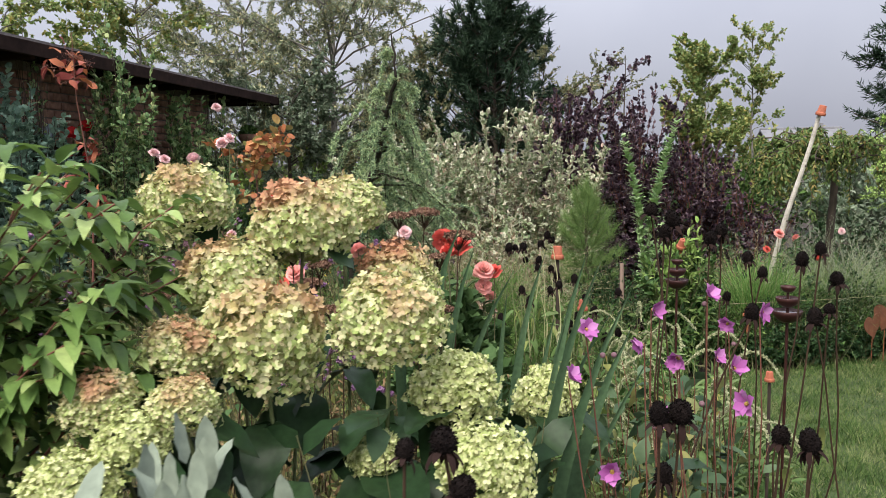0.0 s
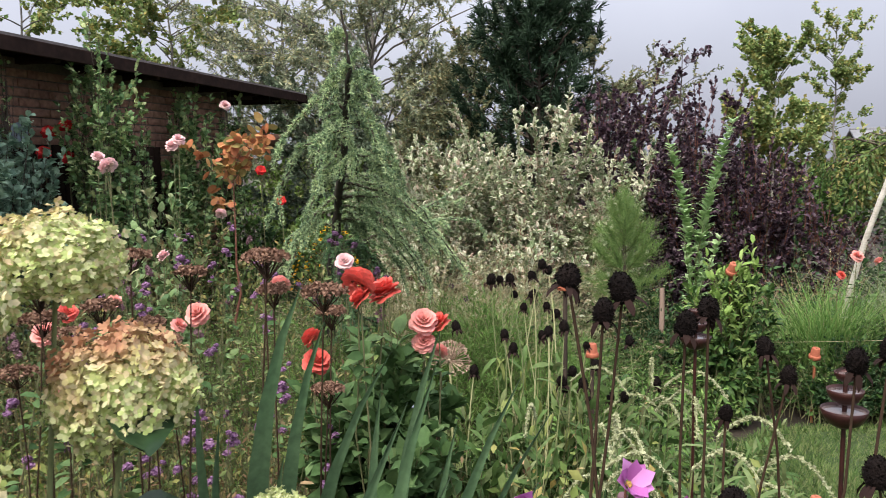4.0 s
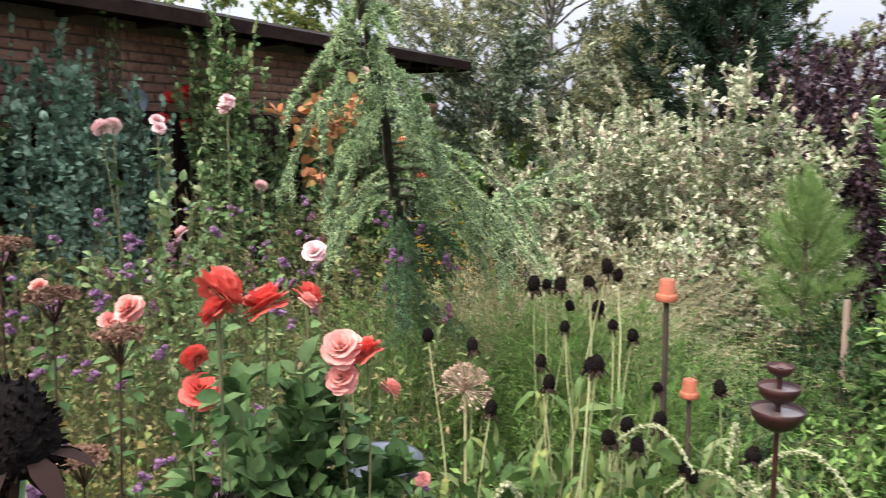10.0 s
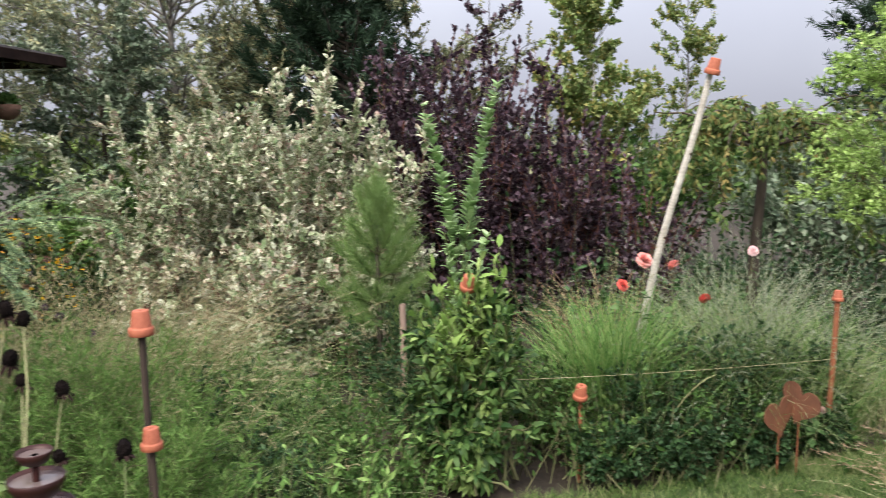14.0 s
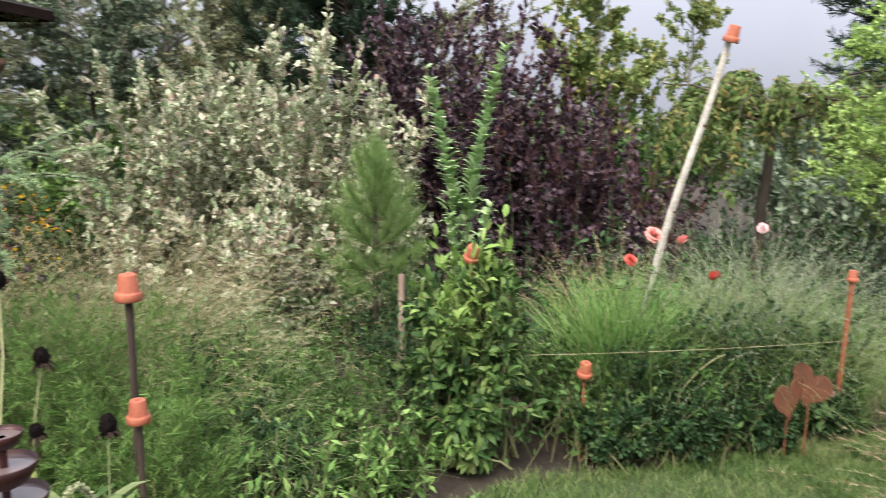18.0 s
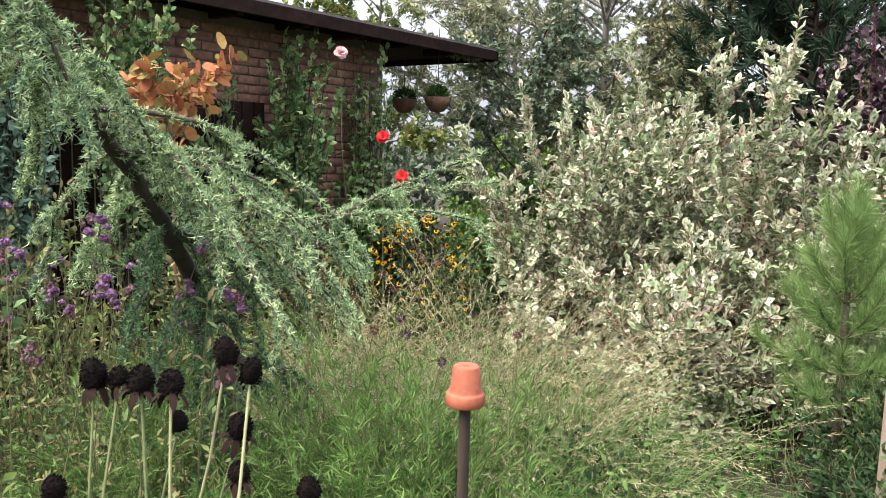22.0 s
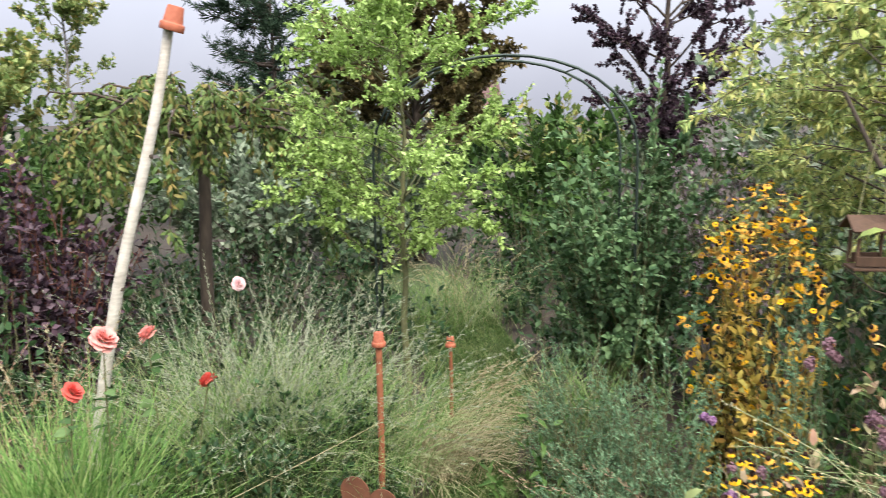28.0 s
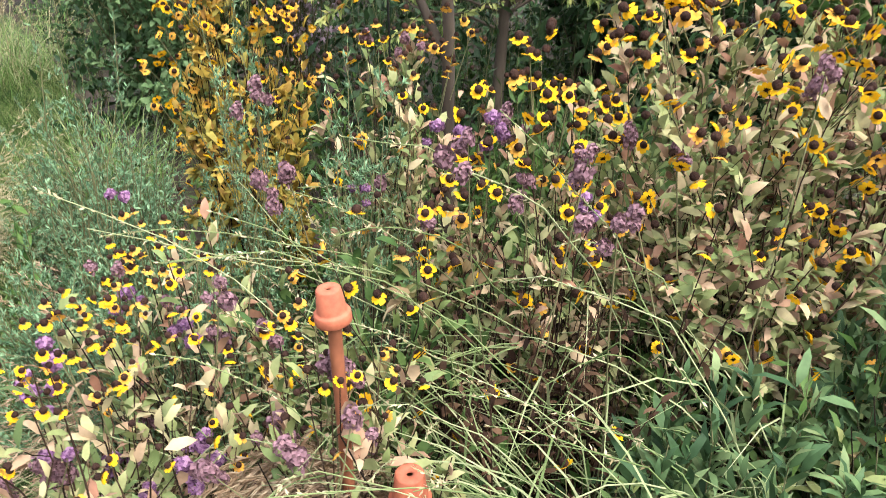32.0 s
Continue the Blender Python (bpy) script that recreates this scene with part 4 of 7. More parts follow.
grass_clump("plume_grass", (2.25, 4.8, 0), "soft arching grass with silvery seed heads", GRASSG, 1000, (0.65, 1.0), 0.16, 0.4, 0.8, 0.0042, 68, 110, SILVERP, 0.3)
shrub("honeysuckle_bush", (0.52, 3.55, 0), (0.38, 0.34, 1.0), "upright bush of fresh green leaves with yellow tips", "shrub", HONEY, TWIG, 48, 3600, (0.076, 0.03), "leaf", 69, 0.5, foot=0.3, ragged=0.35, vase=0.01, droop=0.12)
shrub("golden_honeysuckle", (0.54, 3.6, 0), (0.3, 0.26, 1.16), "golden-green young shoots of a honeysuckle", "shrub", BRIGHT, TWIG, 26, 560, (0.08, 0.03), "leaf", 169, 0.8, foot=0.3, lo=0.6, wood_r=0.004)
for k, (x, y, rx, h) in enumerate([(0.05, 3.15, 0.42, 0.55), (0.3, 3.85, 0.42, 0.7), (-0.4, 3.3, 0.42, 0.5), (1.5, 4.15, 0.34, 0.62), (1.95, 4.75, 0.36, 0.62), (1.15, 3.85, 0.3, 0.4), (1.8, 4.35, 0.26, 0.5), (-0.1, 4.3, 0.4, 0.75), (0.85, 4.1, 0.3, 0.5), (0.3, 3.0, 0.26, 0.34), (1.3, 4.02, 0.3, 0.6), (1.62, 4.2, 0.34, 0.72), (1.92, 4.5, 0.36, 0.74), (2.2, 4.72, 0.3, 0.66), (1.45, 4.45, 0.3, 0.7), (1.2, 3.74, 0.2, 0.34), (1.55, 3.88, 0.22, 0.38), (1.88, 4.1, 0.2, 0.34), (2.2, 4.4, 0.2, 0.32), (-0.3, 2.8, 0.36, 0.55), (-0.65, 3.2, 0.36, 0.6), (0.0, 2.75, 0.28, 0.42)]):
    shrub("low_bush", (x, y, 0), (rx, rx, h), "low dense bush of small dark green leaves", "shrub", (GREEN, DEEP, HONEY)[k % 3] if k < 11 else DEEP, TWIG, 60, 3800, (0.032, 0.017), "diamond", 70 + k, foot=0.3, group="low edging bushes", wood_r=0.004)

# ---- right bed ----
shrub("artemisia", (2.85, 3.45, 0), (0.24, 0.26, 1.2), "soft grey-green artemisia with fine leaves", "perennial", BLUEG, TWIG, 150, 22000, (0.017, 0.0045), "diamond", 80, 0.4, foot=0.35, wood_r=0.003)

# ---- undergrowth of the beds ----
BIGLEAF = foliage("hydrangea_leaf", [(0.010, 0.028, 0.010), (0.018, 0.045, 0.016), (0.035, 0.07, 0.026)], 0.35, 0.2, 0.2, 0.5, 1.0)
def undergrowth(name, x0, x1, y0, y1, n, h, mat, label, seed, leaf=(0.045, 0.02), per=14, shape="diamond", stem_mat=None, skip=None, edge=0.0):
    """Stems and leaves that fill a bed, clear of the lawn."""
    rng = np.random.default_rng(seed)
    p = np.c_[rng.uniform(x0, x1, n), rng.uniform(y0, y1, n), np.full(n, -0.03)]
    a, b = lawn_side(p[:, 1])
    keep = (p[:, 0] < a - edge) | (p[:, 0] > b + edge)
    if skip is not None:
        keep &= ~skip(p[:, 0], p[:, 1])
    p = p[keep]
    rise = np.array([0.75 + 0.9 * noise.noise(Vector((q[0] * 1.7, q[1] * 1.7, seed))) for q in p]) * rng.uniform(h[0], h[1], len(p))
    tip = p + np.c_[rng.normal(0, 0.13, (len(p), 2)), np.maximum(rise, 0.08)]
    line = bow(p, tip, rng.normal(0, 0.02, len(p)), 3, rng, 0.012)
    ob = tagged(new(name, tubes(name, line, 0.003, 0.0012, stem_mat or TWIG, 3)), label, "undergrowth", kind="stuff")
    q, tg, _ = along(line, len(p) * per, 0.15, 1, rng)
    way = unit(tg * 0.35 + rng.normal(0, 0.7, q.shape) + [0, 0, 0.05])
    sz = rng.uniform(0.6, 1.25, len(q))
    part("leaves", leaves("leaves", q, way, rng.normal(0, 0.5, q.shape) + [0, 0, 1], leaf[0] * sz, leaf[1] * sz, mat, shape), ob, kind="stuff")
    return ob


DRY = foliage("dry_brown", [(0.10, 0.06, 0.035), (0.20, 0.13, 0.07), (0.32, 0.22, 0.12), (0.20, 0.20, 0.07)], 0.8, 0.3)
FRESH = foliage("fresh_green", [(0.045, 0.10, 0.02), (0.09, 0.18, 0.04), (0.16, 0.27, 0.07), (0.26, 0.31, 0.12)], 0.5, 0.35, gain=0.76)
undergrowth("border_undergrowth", -3.6, 0.75, -1.0, 1.3, 900, (0.3, 0.8), OLIVE, "mixed olive and brown foliage filling the border", 201, (0.05, 0.026), 14, skip=lambda x, y: (y < -0.2) & (x > 0.3))
undergrowth("border_undergrowth", -3.6, 0.4, -1.0, 1.3, 700, (0.3, 0.95), DRY, "dry brown stems and seed heads in the border", 202, (0.03, 0.012), 16, "diamond")
undergrowth("border_undergrowth", -3.5, 0.5, 0.9, 3.6, 1500, (0.25, 0.6), FEATHER, "green foliage filling the border", 203, (0.05, 0.018), 14)
undergrowth("fresh_undergrowth", -0.4, 1.25, 0.2, 2.6, 800, (0.15, 0.5), FRESH, "fresh green narrow leaves at the lawn's edge", 204, (0.09, 0.018), 12, "strap")
undergrowth("border_undergrowth", -5.2, 2.0, 3.4, 5.2, 1500, (0.25, 0.55), GREEN, "green foliage filling the border", 205, (0.05, 0.022), 14)
undergrowth("border_undergrowth", -6.5, 4.0, 5.2, 9.5, 2200, (0.4, 1.0), DEEP, "dark green foliage filling the back of the border", 206, (0.07, 0.035), 14)
undergrowth("border_undergrowth", 2.2, 6.5, 0.2, 4.6, 1800, (0.25, 0.65), GREEN, "green foliage filling the border", 207, (0.06, 0.022), 14)
undergrowth("border_undergrowth", 4.2, 8.5, 2.5, 9.0, 1500, (0.4, 1.0), DEEP, "dark green foliage filling the back of the border", 208, (0.08, 0.035), 14)
undergrowth("border_undergrowth", -7.0, -3.2, -2.0, 4.5, 1300, (0.3, 0.8), OLIVE, "dark green foliage before the house wall", 209, (0.07, 0.035), 14)
undergrowth("border_undergrowth", -1.3, 0.75, -2.0, -0.75, 900, (0.45, 0.95), BIGLEAF, "dark green foliage under the hydrangeas", 210, (0.12, 0.075), 12, "leaf", skip=lambda x, y: (x > 0.35) & (y < -1.6))

# ---- hydrangeas ----
SHAPES["floret"] = ([(0, 0, -0.05), (0.42, 0.46, 0.1), (0.98, 0.3, 0.3), (0.92, -0.32, 0.2), (0.4, -0.46, 0.06)], [(0, 1, 2), (0, 2, 3), (0, 3, 4)])
SHAPES["petal"] = ([(0, 0, 0), (0.5, 0.5, 0.04), (1, 0.3, 0.1), (1, -0.3, 0.1), (0.5, -0.5, 0.04)], [(0, 1, 2), (0, 2, 3), (0, 3, 4)])


def hydrangea_material():
    m = foliage("hydrangea_petal", [(0.34, 0.43, 0.115), (0.51, 0.58, 0.21), (0.68, 0.68, 0.36), (0.71, 0.61, 0.37)], 0.75, 0.4, 0.1, 0.5, 1.0)
    n, l = m.node_tree.nodes, m.node_tree.links
    shade = next(x for x in n if x.type == "MIX")
    src = shade.inputs["A"].links[0].from_socket
    co, sep, nz = n.new("ShaderNodeTexCoord"), n.new("ShaderNodeSeparateXYZ"), n.new("ShaderNodeTexNoise")
    nz.inputs["Scale"].default_value, nz.inputs["Detail"].default_value = 9.0, 4
    info = n.new("ShaderNodeObjectInfo")
    l.new(co.outputs["Object"], sep.inputs["Vector"])
    l.new(co.outputs["Object"], nz.inputs["Vector"])
    a = n.new("ShaderNodeMath")
    a.operation = "MULTIPLY_ADD"
    l.new(sep.outputs["Z"], a.inputs[0])
    a.inputs[1].default_value = 4.2
    l.new(nz.outputs["Fac"], a.inputs[2])
    b = n.new("ShaderNodeMath")
    b.operation = "MULTIPLY_ADD"
    l.new(info.outputs["Random"], b.inputs[0])
    b.inputs[1].default_value = 0.3
    l.new(a.outputs[0], b.inputs[2])
    r = n.new("ShaderNodeMapRange")
    r.inputs["From Min"].default_value, r.inputs["From Max"].default_value = 0.78, 1.13
    l.new(b.outputs[0], r.inputs["Value"])
    blush = n.new("ShaderNodeMix")
    blush.data_type = "RGBA"
    l.new(r.outputs["Result"], blush.inputs["Factor"])
    l.new(src, blush.inputs["A"])
    blush.inputs["B"].default_value = (0.50, 0.26, 0.155, 1)
    l.new(blush.outputs["Result"], shade.inputs["A"])
    return m


HYD = hydrangea_material()


def flower_ball(name, r, tall, count, petal, mat, rng, open_below=-0.55, jitter=0.07, shape="petal", rough=0.42):
    """A dome of four-petalled florets round a middle at the origin."""
    i = np.arange(count) + 0.5
    z = 1 - (1 - open_below) * i / count
    a = np.pi * (1 + 5**0.5) * i
    s = np.sqrt(1 - z**2)
    d = np.c_[s * np.cos(a), s * np.sin(a), z]
    lump = 1 + np.array([noise.noise(Vector(v) * 2.2 + Vector((count, 0, 0))) * 0.22 for v in d])[:, None] + rng.normal(0, jitter, (count, 1))
    p = d * [r, r, tall] * lump
    nrm = unit(d / [r, r, tall] * r + rng.normal(0, rough, d.shape))
    u = unit(np.cross(nrm, rng.normal(size=d.shape)))
    v = np.cross(nrm, u)
    way = np.concatenate([u, v, -u, -v])
    face = np.concatenate([nrm] * 4)
    sz = np.tile(rng.uniform(0.75, 1.25, count), 4)
    return leaves(name, np.concatenate([p] * 4), way, face, petal * sz, petal * 0.95 * sz, mat, shape)


STALK = solid("green_stalk", (0.10, 0.14, 0.05), (0.22, 0.24, 0.10), 50, 0.7, bump=0.2)


def big_leaf(name, length, width, mat, curl=0.25, rows=7):
    """One broad leaf with a sunken midrib and a drooping tip, along +x."""
    v, f = [], []
    for i in range(rows):
        t = i / (rows - 1)
        w = width * 0.5 * math.sin(math.pi * min(t**0.85 * 0.94 + 0.05, 1)) ** 0.75
        for j, s in enumerate((-1, -0.5, 0, 0.5, 1)):
            wave = 0.03 * length * math.sin(t * 16 + s * 2) * abs(s)
            v.append((length * t, w * s, -curl * length * t * t + abs(s) * w * 0.22 + wave))
    for i in range(rows - 1):
        for j in range(4):
            o = i * 5 + j
            f.append((o, o + 1, o + 6, o + 5))
    return mesh_of(name, v, f, mat, True)


LIMEHEAD = foliage("lime_floret", [(0.38, 0.46, 0.13), (0.57, 0.62, 0.25), (0.76, 0.75, 0.44)], 0.75, 0.4, 0.15, 0.5, 1.0)
lime_meshes = [flower_ball("flower_head", 0.1, 0.086, 1300, 0.0092, LIMEHEAD, np.random.default_rng(305 + k), -0.7, 0.1, "floret", 0.6) for k in range(2)]
hyd_meshes = [flower_ball("flower_head", 0.1, 0.086, 1300, 0.0092, HYD, np.random.default_rng(300 + k), -0.7, 0.1, "floret", 0.6) for k in range(4)]
leaf_meshes = [big_leaf("leaf", 0.16, 0.115, BIGLEAF, c, 11) for c in (0.2, 0.4, 0.6)]
HEADS = [((-0.55, -1.03, 1.57), 1.06), ((-0.15, -1.1, 1.52), 1.14), ((-0.16, -0.86, 1.55), 0.95), ((0.18, -1.34, 1.36), 1.02), ((-0.09, -1.38, 1.31), 1.18), ((-0.25, -1.26, 1.41), 1.0),
         ((0.28, -1.23, 1.19), 0.84), ((0.0, -0.88, 1.36), 0.95), ((0.4, -0.86, 1.07), 0.75), ((0.4, -1.4, 1.1), 0.8), ((0.16, -1.38, 1.09), 0.5), ((-0.25, -1.67, 1.25), 0.62),
         ((-0.11, -1.62, 1.24), 0.58), ((-0.16, -1.7, 1.19), 0.58), ((-0.2, -1.8, 1.14), 0.7), ((-0.2, -1.51, 1.31), 0.66), ((0.11, -0.66, 1.06), 0.6)]
rng = np.random.default_rng(310)
hyd = thing("hydrangea_bush", (-0.1, -1.25, 0), "panicle hydrangea with large lime-cream heads blushing brown-pink", "shrub")
off = Vector((-0.1, -1.25, 0))
for k, (at, s) in enumerate(HEADS):
    at = Vector(at) - off
    part("flower_head", (lime_meshes[k % 2] if at.z < 1.22 else hyd_meshes[k % 4]), hyd, "", pose(*at, rng.uniform(-14, 14), rng.uniform(-14, 14), rng.uniform(0, 360)) @ Matrix.Diagonal((s, s, s * rng.uniform(0.9, 1.1), 1)))
    root = np.array([[at.x * 0.3 + rng.normal(0, 0.06), at.y * 0.3 + rng.normal(0, 0.06), -0.03]])
    line = bow(root, np.array([[at.x, at.y, at.z - 0.03]]), 0.06, 8)
    part("stem", tubes("stem", line, 0.007, 0.004, STALK, 5), hyd)
    for q in range(10):
        p = line[0][int(rng.integers(3, 8))]
        part("leaf", leaf_meshes[q % 3], hyd, "", pose(*p, rng.uniform(-20, 20), rng.uniform(-5, 35), rng.uniform(0, 360)) @ Matrix.Scale(rng.uniform(0.7, 1.15), 4))

# ---- arching shrub beside the hydrangea ----
rng = np.random.default_rng(320)
ARCHL = foliage("arching_leaf", [(0.035, 0.07, 0.015), (0.08, 0.14, 0.03), (0.15, 0.22, 0.055), (0.24, 0.30, 0.10)], 0.4, 0.4, 0.3, gain=1.75)
butter = thing("arching_shrub", (-0.95, -1.85, 0), "shrub with arching reddish shoots of drooping pointed green leaves", "shrub")


def drooping_leaves(name, p, way, face, length, width, bend, mat):
    """Leaves with a sunken midrib that curve down towards the tip."""
    n, rows = len(p), 6
    way, side = unit(way), unit(np.cross(face, way))
    up = np.cross(way, side)
    t = np.linspace(0, 1, rows)
    half = 0.5 * np.sin(np.pi * np.clip(t**0.8, 0, 1)) ** 0.85
    mid = p[:, None] + way[:, None] * (length[:, None] * t)[..., None] - np.array([0, 0, 1.0]) * (length[:, None] * bend[:, None] * t**2)[..., None]
    rim = side[:, None] * (width * half)[None, :, None]
    lift = up[:, None] * (width * half * 0.35)[None, :, None]
    v = np.stack([mid - rim + lift, mid, mid + rim + lift], 2).reshape(-1, 3)
    k, i, j = np.meshgrid(np.arange(n) * rows * 3, np.arange(rows - 1) * 3, np.arange(2), indexing="ij")
    o = (k + i + j).reshape(-1)
    return mesh_of(name, v, np.stack([o, o + 1, o + 4, o + 3], -1), mat, True)


for k in range(64):
    far, deep = rng.uniform(0.12, 0.78), rng.uniform(-0.12, 0.34)
    tip = np.array([[0.94 * far - 0.33 * deep, 0.33 * far + 0.94 * deep, rng.uniform(1.3, 1.74) - 0.2 * max(far - 0.55, 0)]])
    line = bow(np.array([[rng.normal(0, 0.1), rng.normal(0, 0.1), -0.03]]), tip, 0.3, 9, rng, 0.01)
    sh = part("shoot", tubes("shoot", line, 0.005, 0.0018, REDTWIG, 4), butter)
    t = np.repeat(np.linspace(0.35, 1, 22), 2)
    p = np.stack([np.interp(t, np.linspace(0, 1, 9), line[0][:, c]) for c in range(3)], -1)
    tg = unit(np.gradient(line[0], axis=0))[np.clip((t * 8).astype(int), 0, 8)]
    side = unit(np.cross(tg, [0, 0, 1.0])) * np.where(np.arange(44) % 2, 1, -1)[:, None]
    way = side * 0.7 + tg * 0.55 + [0, 0, -0.1] + rng.normal(0, 0.2, p.shape)
    part("leaves", drooping_leaves("leaves", p, way, np.tile([0, 0, 1.0], (44, 1)) + rng.normal(0, 0.2, p.shape), rng.uniform(0.075, 0.105, 44), 0.031, rng.uniform(0.25, 0.7, 44), ARCHL), sh, kind="stuff")

# ---- silver-leaved plant under the camera's first step ----
SILVER = foliage("silver_leaf", [(0.15, 0.20, 0.14), (0.23, 0.28, 0.21), (0.32, 0.37, 0.29)], 0.8, 0.2, gain=1.0)
lamb = thing("silver_sage", (0.2, -1.95, 0), "silvery felted upright leaves beside the hydrangea", "perennial")
sil = [big_leaf("leaf", 0.075, 0.032, SILVER, c) for c in (-0.15, 0.1)]
for k in range(90):
    x, y = rng.uniform(-0.18, 0.24), rng.uniform(-0.1, 0.1)
    part("leaf", sil[k % 2], lamb, "", pose(x, y, rng.uniform(1.0, 1.2) + 0.06 * (x < -0.02), 0, rng.uniform(-88, -52), rng.uniform(0, 360)))
for k in range(18):
    x, y = rng.uniform(-0.18, 0.24), rng.uniform(-0.1, 0.1)
    part("stem", tubes("stem", np.array([[[x * 0.5, y * 0.5, -0.03], [x * 0.8, y, 0.6], [x, y, 1.16]]]), 0.005, 0.004, SILVER, 5), lamb)

# ---- irises ----
SWORD = foliage("iris_leaf", [(0.028, 0.06, 0.03), (0.05, 0.10, 0.045), (0.10, 0.16, 0.075)], 0.5, 0.3, 0.3, 0.45)


def sword_leaf(base, low, tip, width, mat, k=9):
    """A sword leaf bowed through a point two thirds up, its flat side towards the path."""
    base, low, tip = Vector(base), Vector(low), Vector(tip)
    flat = Matrix.Rotation(rng.uniform(-0.5, 0.5), 3, "Z") @ Vector((0.84, 0.54, 0))
    v, f = [], []
    for i in range(k):
        t = i / (k - 1)
        c = base * (1 - t) * (1 - t / 0.68) + low * (t * (1 - t) / 0.2176) + tip * t * (t - 0.68) / 0.32
        w = width * 0.5 * min(1.0, (1 - t) * 2.6) ** 0.75 * (0.7 + 0.4 * math.sin(math.pi * t * 0.8))
        v += [c - flat * w, c + Vector((-0.002, 0.004, 0)), c + flat * w]
    for i in range(k - 1):
        o = i * 3
        f += [(o, o + 1, o + 4, o + 3), (o + 1, o + 2, o + 5, o + 4)]
    return mesh_of("leaf", v, f, mat, True)


TIPS = [(0.04, -0.46, 1.47, 0.09), (0.08, -0.44, 1.4, 0.08), (0.19, -0.37, 1.32, 0.14), (0.28, -0.32, 1.37, 0.08), (0.31, -0.31, 1.17, 0.06), (0.43, -0.26, 1.26, 0.13), (0.49, -0.24, 1.19, 0.16), (-0.13, -0.59, 1.28, -0.01), (-0.2, -0.65, 1.05, -0.02), (0.17, -0.38, 1.25, 0.03), (-0.1, -0.56, 1.2, 0.02),
        (0.48, -0.76, 1.42, 0.08), (0.55, -0.98, 1.44, 0.1), (0.62, -1.02, 1.38, 0.12), (0.46, -0.9, 1.3, 0.06), (0.58, -0.6, 1.2, 0.12), (0.05, -0.55, 1.15, 0.05), (0.62, -0.4, 1.08, 0.16)]
iris = thing("iris_clump", (0.3, -0.55, 0), "clump of tall sword-shaped green iris leaves", "perennial")
for tx, ty, tz, lean in TIPS:
    tip = Vector((tx - 0.3, ty + 0.55, tz))
    low = tip - Vector((lean, lean * 0.4, 0.34))
    base = Vector((low.x * 0.7 - lean * 0.6 + rng.normal(0, 0.03), low.y * 0.7 + rng.normal(0, 0.03), -0.03))
    part("leaf", sword_leaf(base, low, tip, rng.uniform(0.028, 0.042), SWORD), iris)

# ---- japanese anemones ----
PINK = foliage("anemone_petal", [(0.36, 0.10, 0.32), (0.50, 0.17, 0.45), (0.60, 0.28, 0.56)], 0.6, 0.3, 0.2, 0.15, 1.0)
YOLK = solid("yellow_stamens", (0.32, 0.20, 0.04), (0.5, 0.34, 0.08), 200, 0.8, bump=0.8)


def petal_ring(name, n, length, width, rise, mat, rings=1, shape="round", seed=0):
    r = np.random.default_rng(seed)
    a = np.concatenate([np.linspace(0, 2 * np.pi, n, endpoint=False) + q * np.pi / n for q in range(rings)]) + r.normal(0, 0.08, n * rings)
    up = np.concatenate([np.full(n, rise + 0.35 * q) for q in range(rings)]) + r.normal(0, 0.08, n * rings)
    way = np.c_[np.cos(a), np.sin(a), up]
    return leaves(name, way * 0.004, way, np.c_[-np.cos(a) * up, -np.sin(a) * up, np.ones(len(a))], length * r.uniform(0.85, 1.1, len(a)), width, mat, shape)


def blob(name, r, mat, sides=10, tall=1.0, rough=0.0, seed=0):
    rr = np.random.default_rng(seed)
    bm = bmesh.new()
    bmesh.ops.create_icosphere(bm, subdivisions=1 if sides < 14 else 3, radius=r)
    for v in bm.verts:
        v.co.z *= tall
        v.co *= 1 + rr.normal(0, rough)
    me = bpy.data.meshes.new(name)
    bm.to_mesh(me)
    bm.free()
    me.polygons.foreach_set("use_smooth", [rough < 0.05] * len(me.polygons))
    me.materials.append(mat)
    return me


anem = [petal_ring("petals", 5, 0.027, 0.023, u, PINK, 2, "broad", s) for s, u in ((1, 0.6), (2, 1.0), (3, 1.6))]
eye_m = blob("centre", 0.0045, YOLK, rough=0.12)
bud_m = blob("bud", 0.006, foliage("anemone_bud", [(0.10, 0.08, 0.06), (0.22, 0.11, 0.15)]), 16)
aleaf = foliage("anemone_leaf", [(0.025, 0.055, 0.025), (0.05, 0.09, 0.04), (0.09, 0.14, 0.065), (0.22, 0.20, 0.06)], 0.5, 0.3)
shrub("anemone_foliage", (0.64, -0.98, 0), (0.26, 0.32, 1.06), "dark branching stems and lobed leaves of Japanese anemones", "perennial", aleaf, TWIG, 48, 2200, (0.07, 0.04), "leaf", 331, 0.45, foot=0.3, wood_r=0.0035, twigs=7)
undergrowth("anemone_leaves", 0.42, 0.86, -1.25, -0.25, 190, (0.55, 0.95), aleaf, "dark lobed leaves of the anemones", 332, (0.075, 0.045), 12, "leaf", REDTWIG)
BLOOMS = [(0.88, -1.12, 1.37), (0.66, -1.12, 1.29), (0.73, -1.13, 1.27), (0.55, -1.2, 1.33), (0.53, -1.28, 1.25), (0.83, -1.2, 1.27), (0.86, -1.25, 1.22), (0.7, -1.32, 1.2), (0.66, -0.95, 1.33),
          (0.83, -0.72, 1.26), (0.8, -0.85, 1.2), (0.62, -1.3, 1.08), (0.66, -1.36, 1.0), (0.78, -0.92, 1.36), (0.72, -0.98, 1.22)]
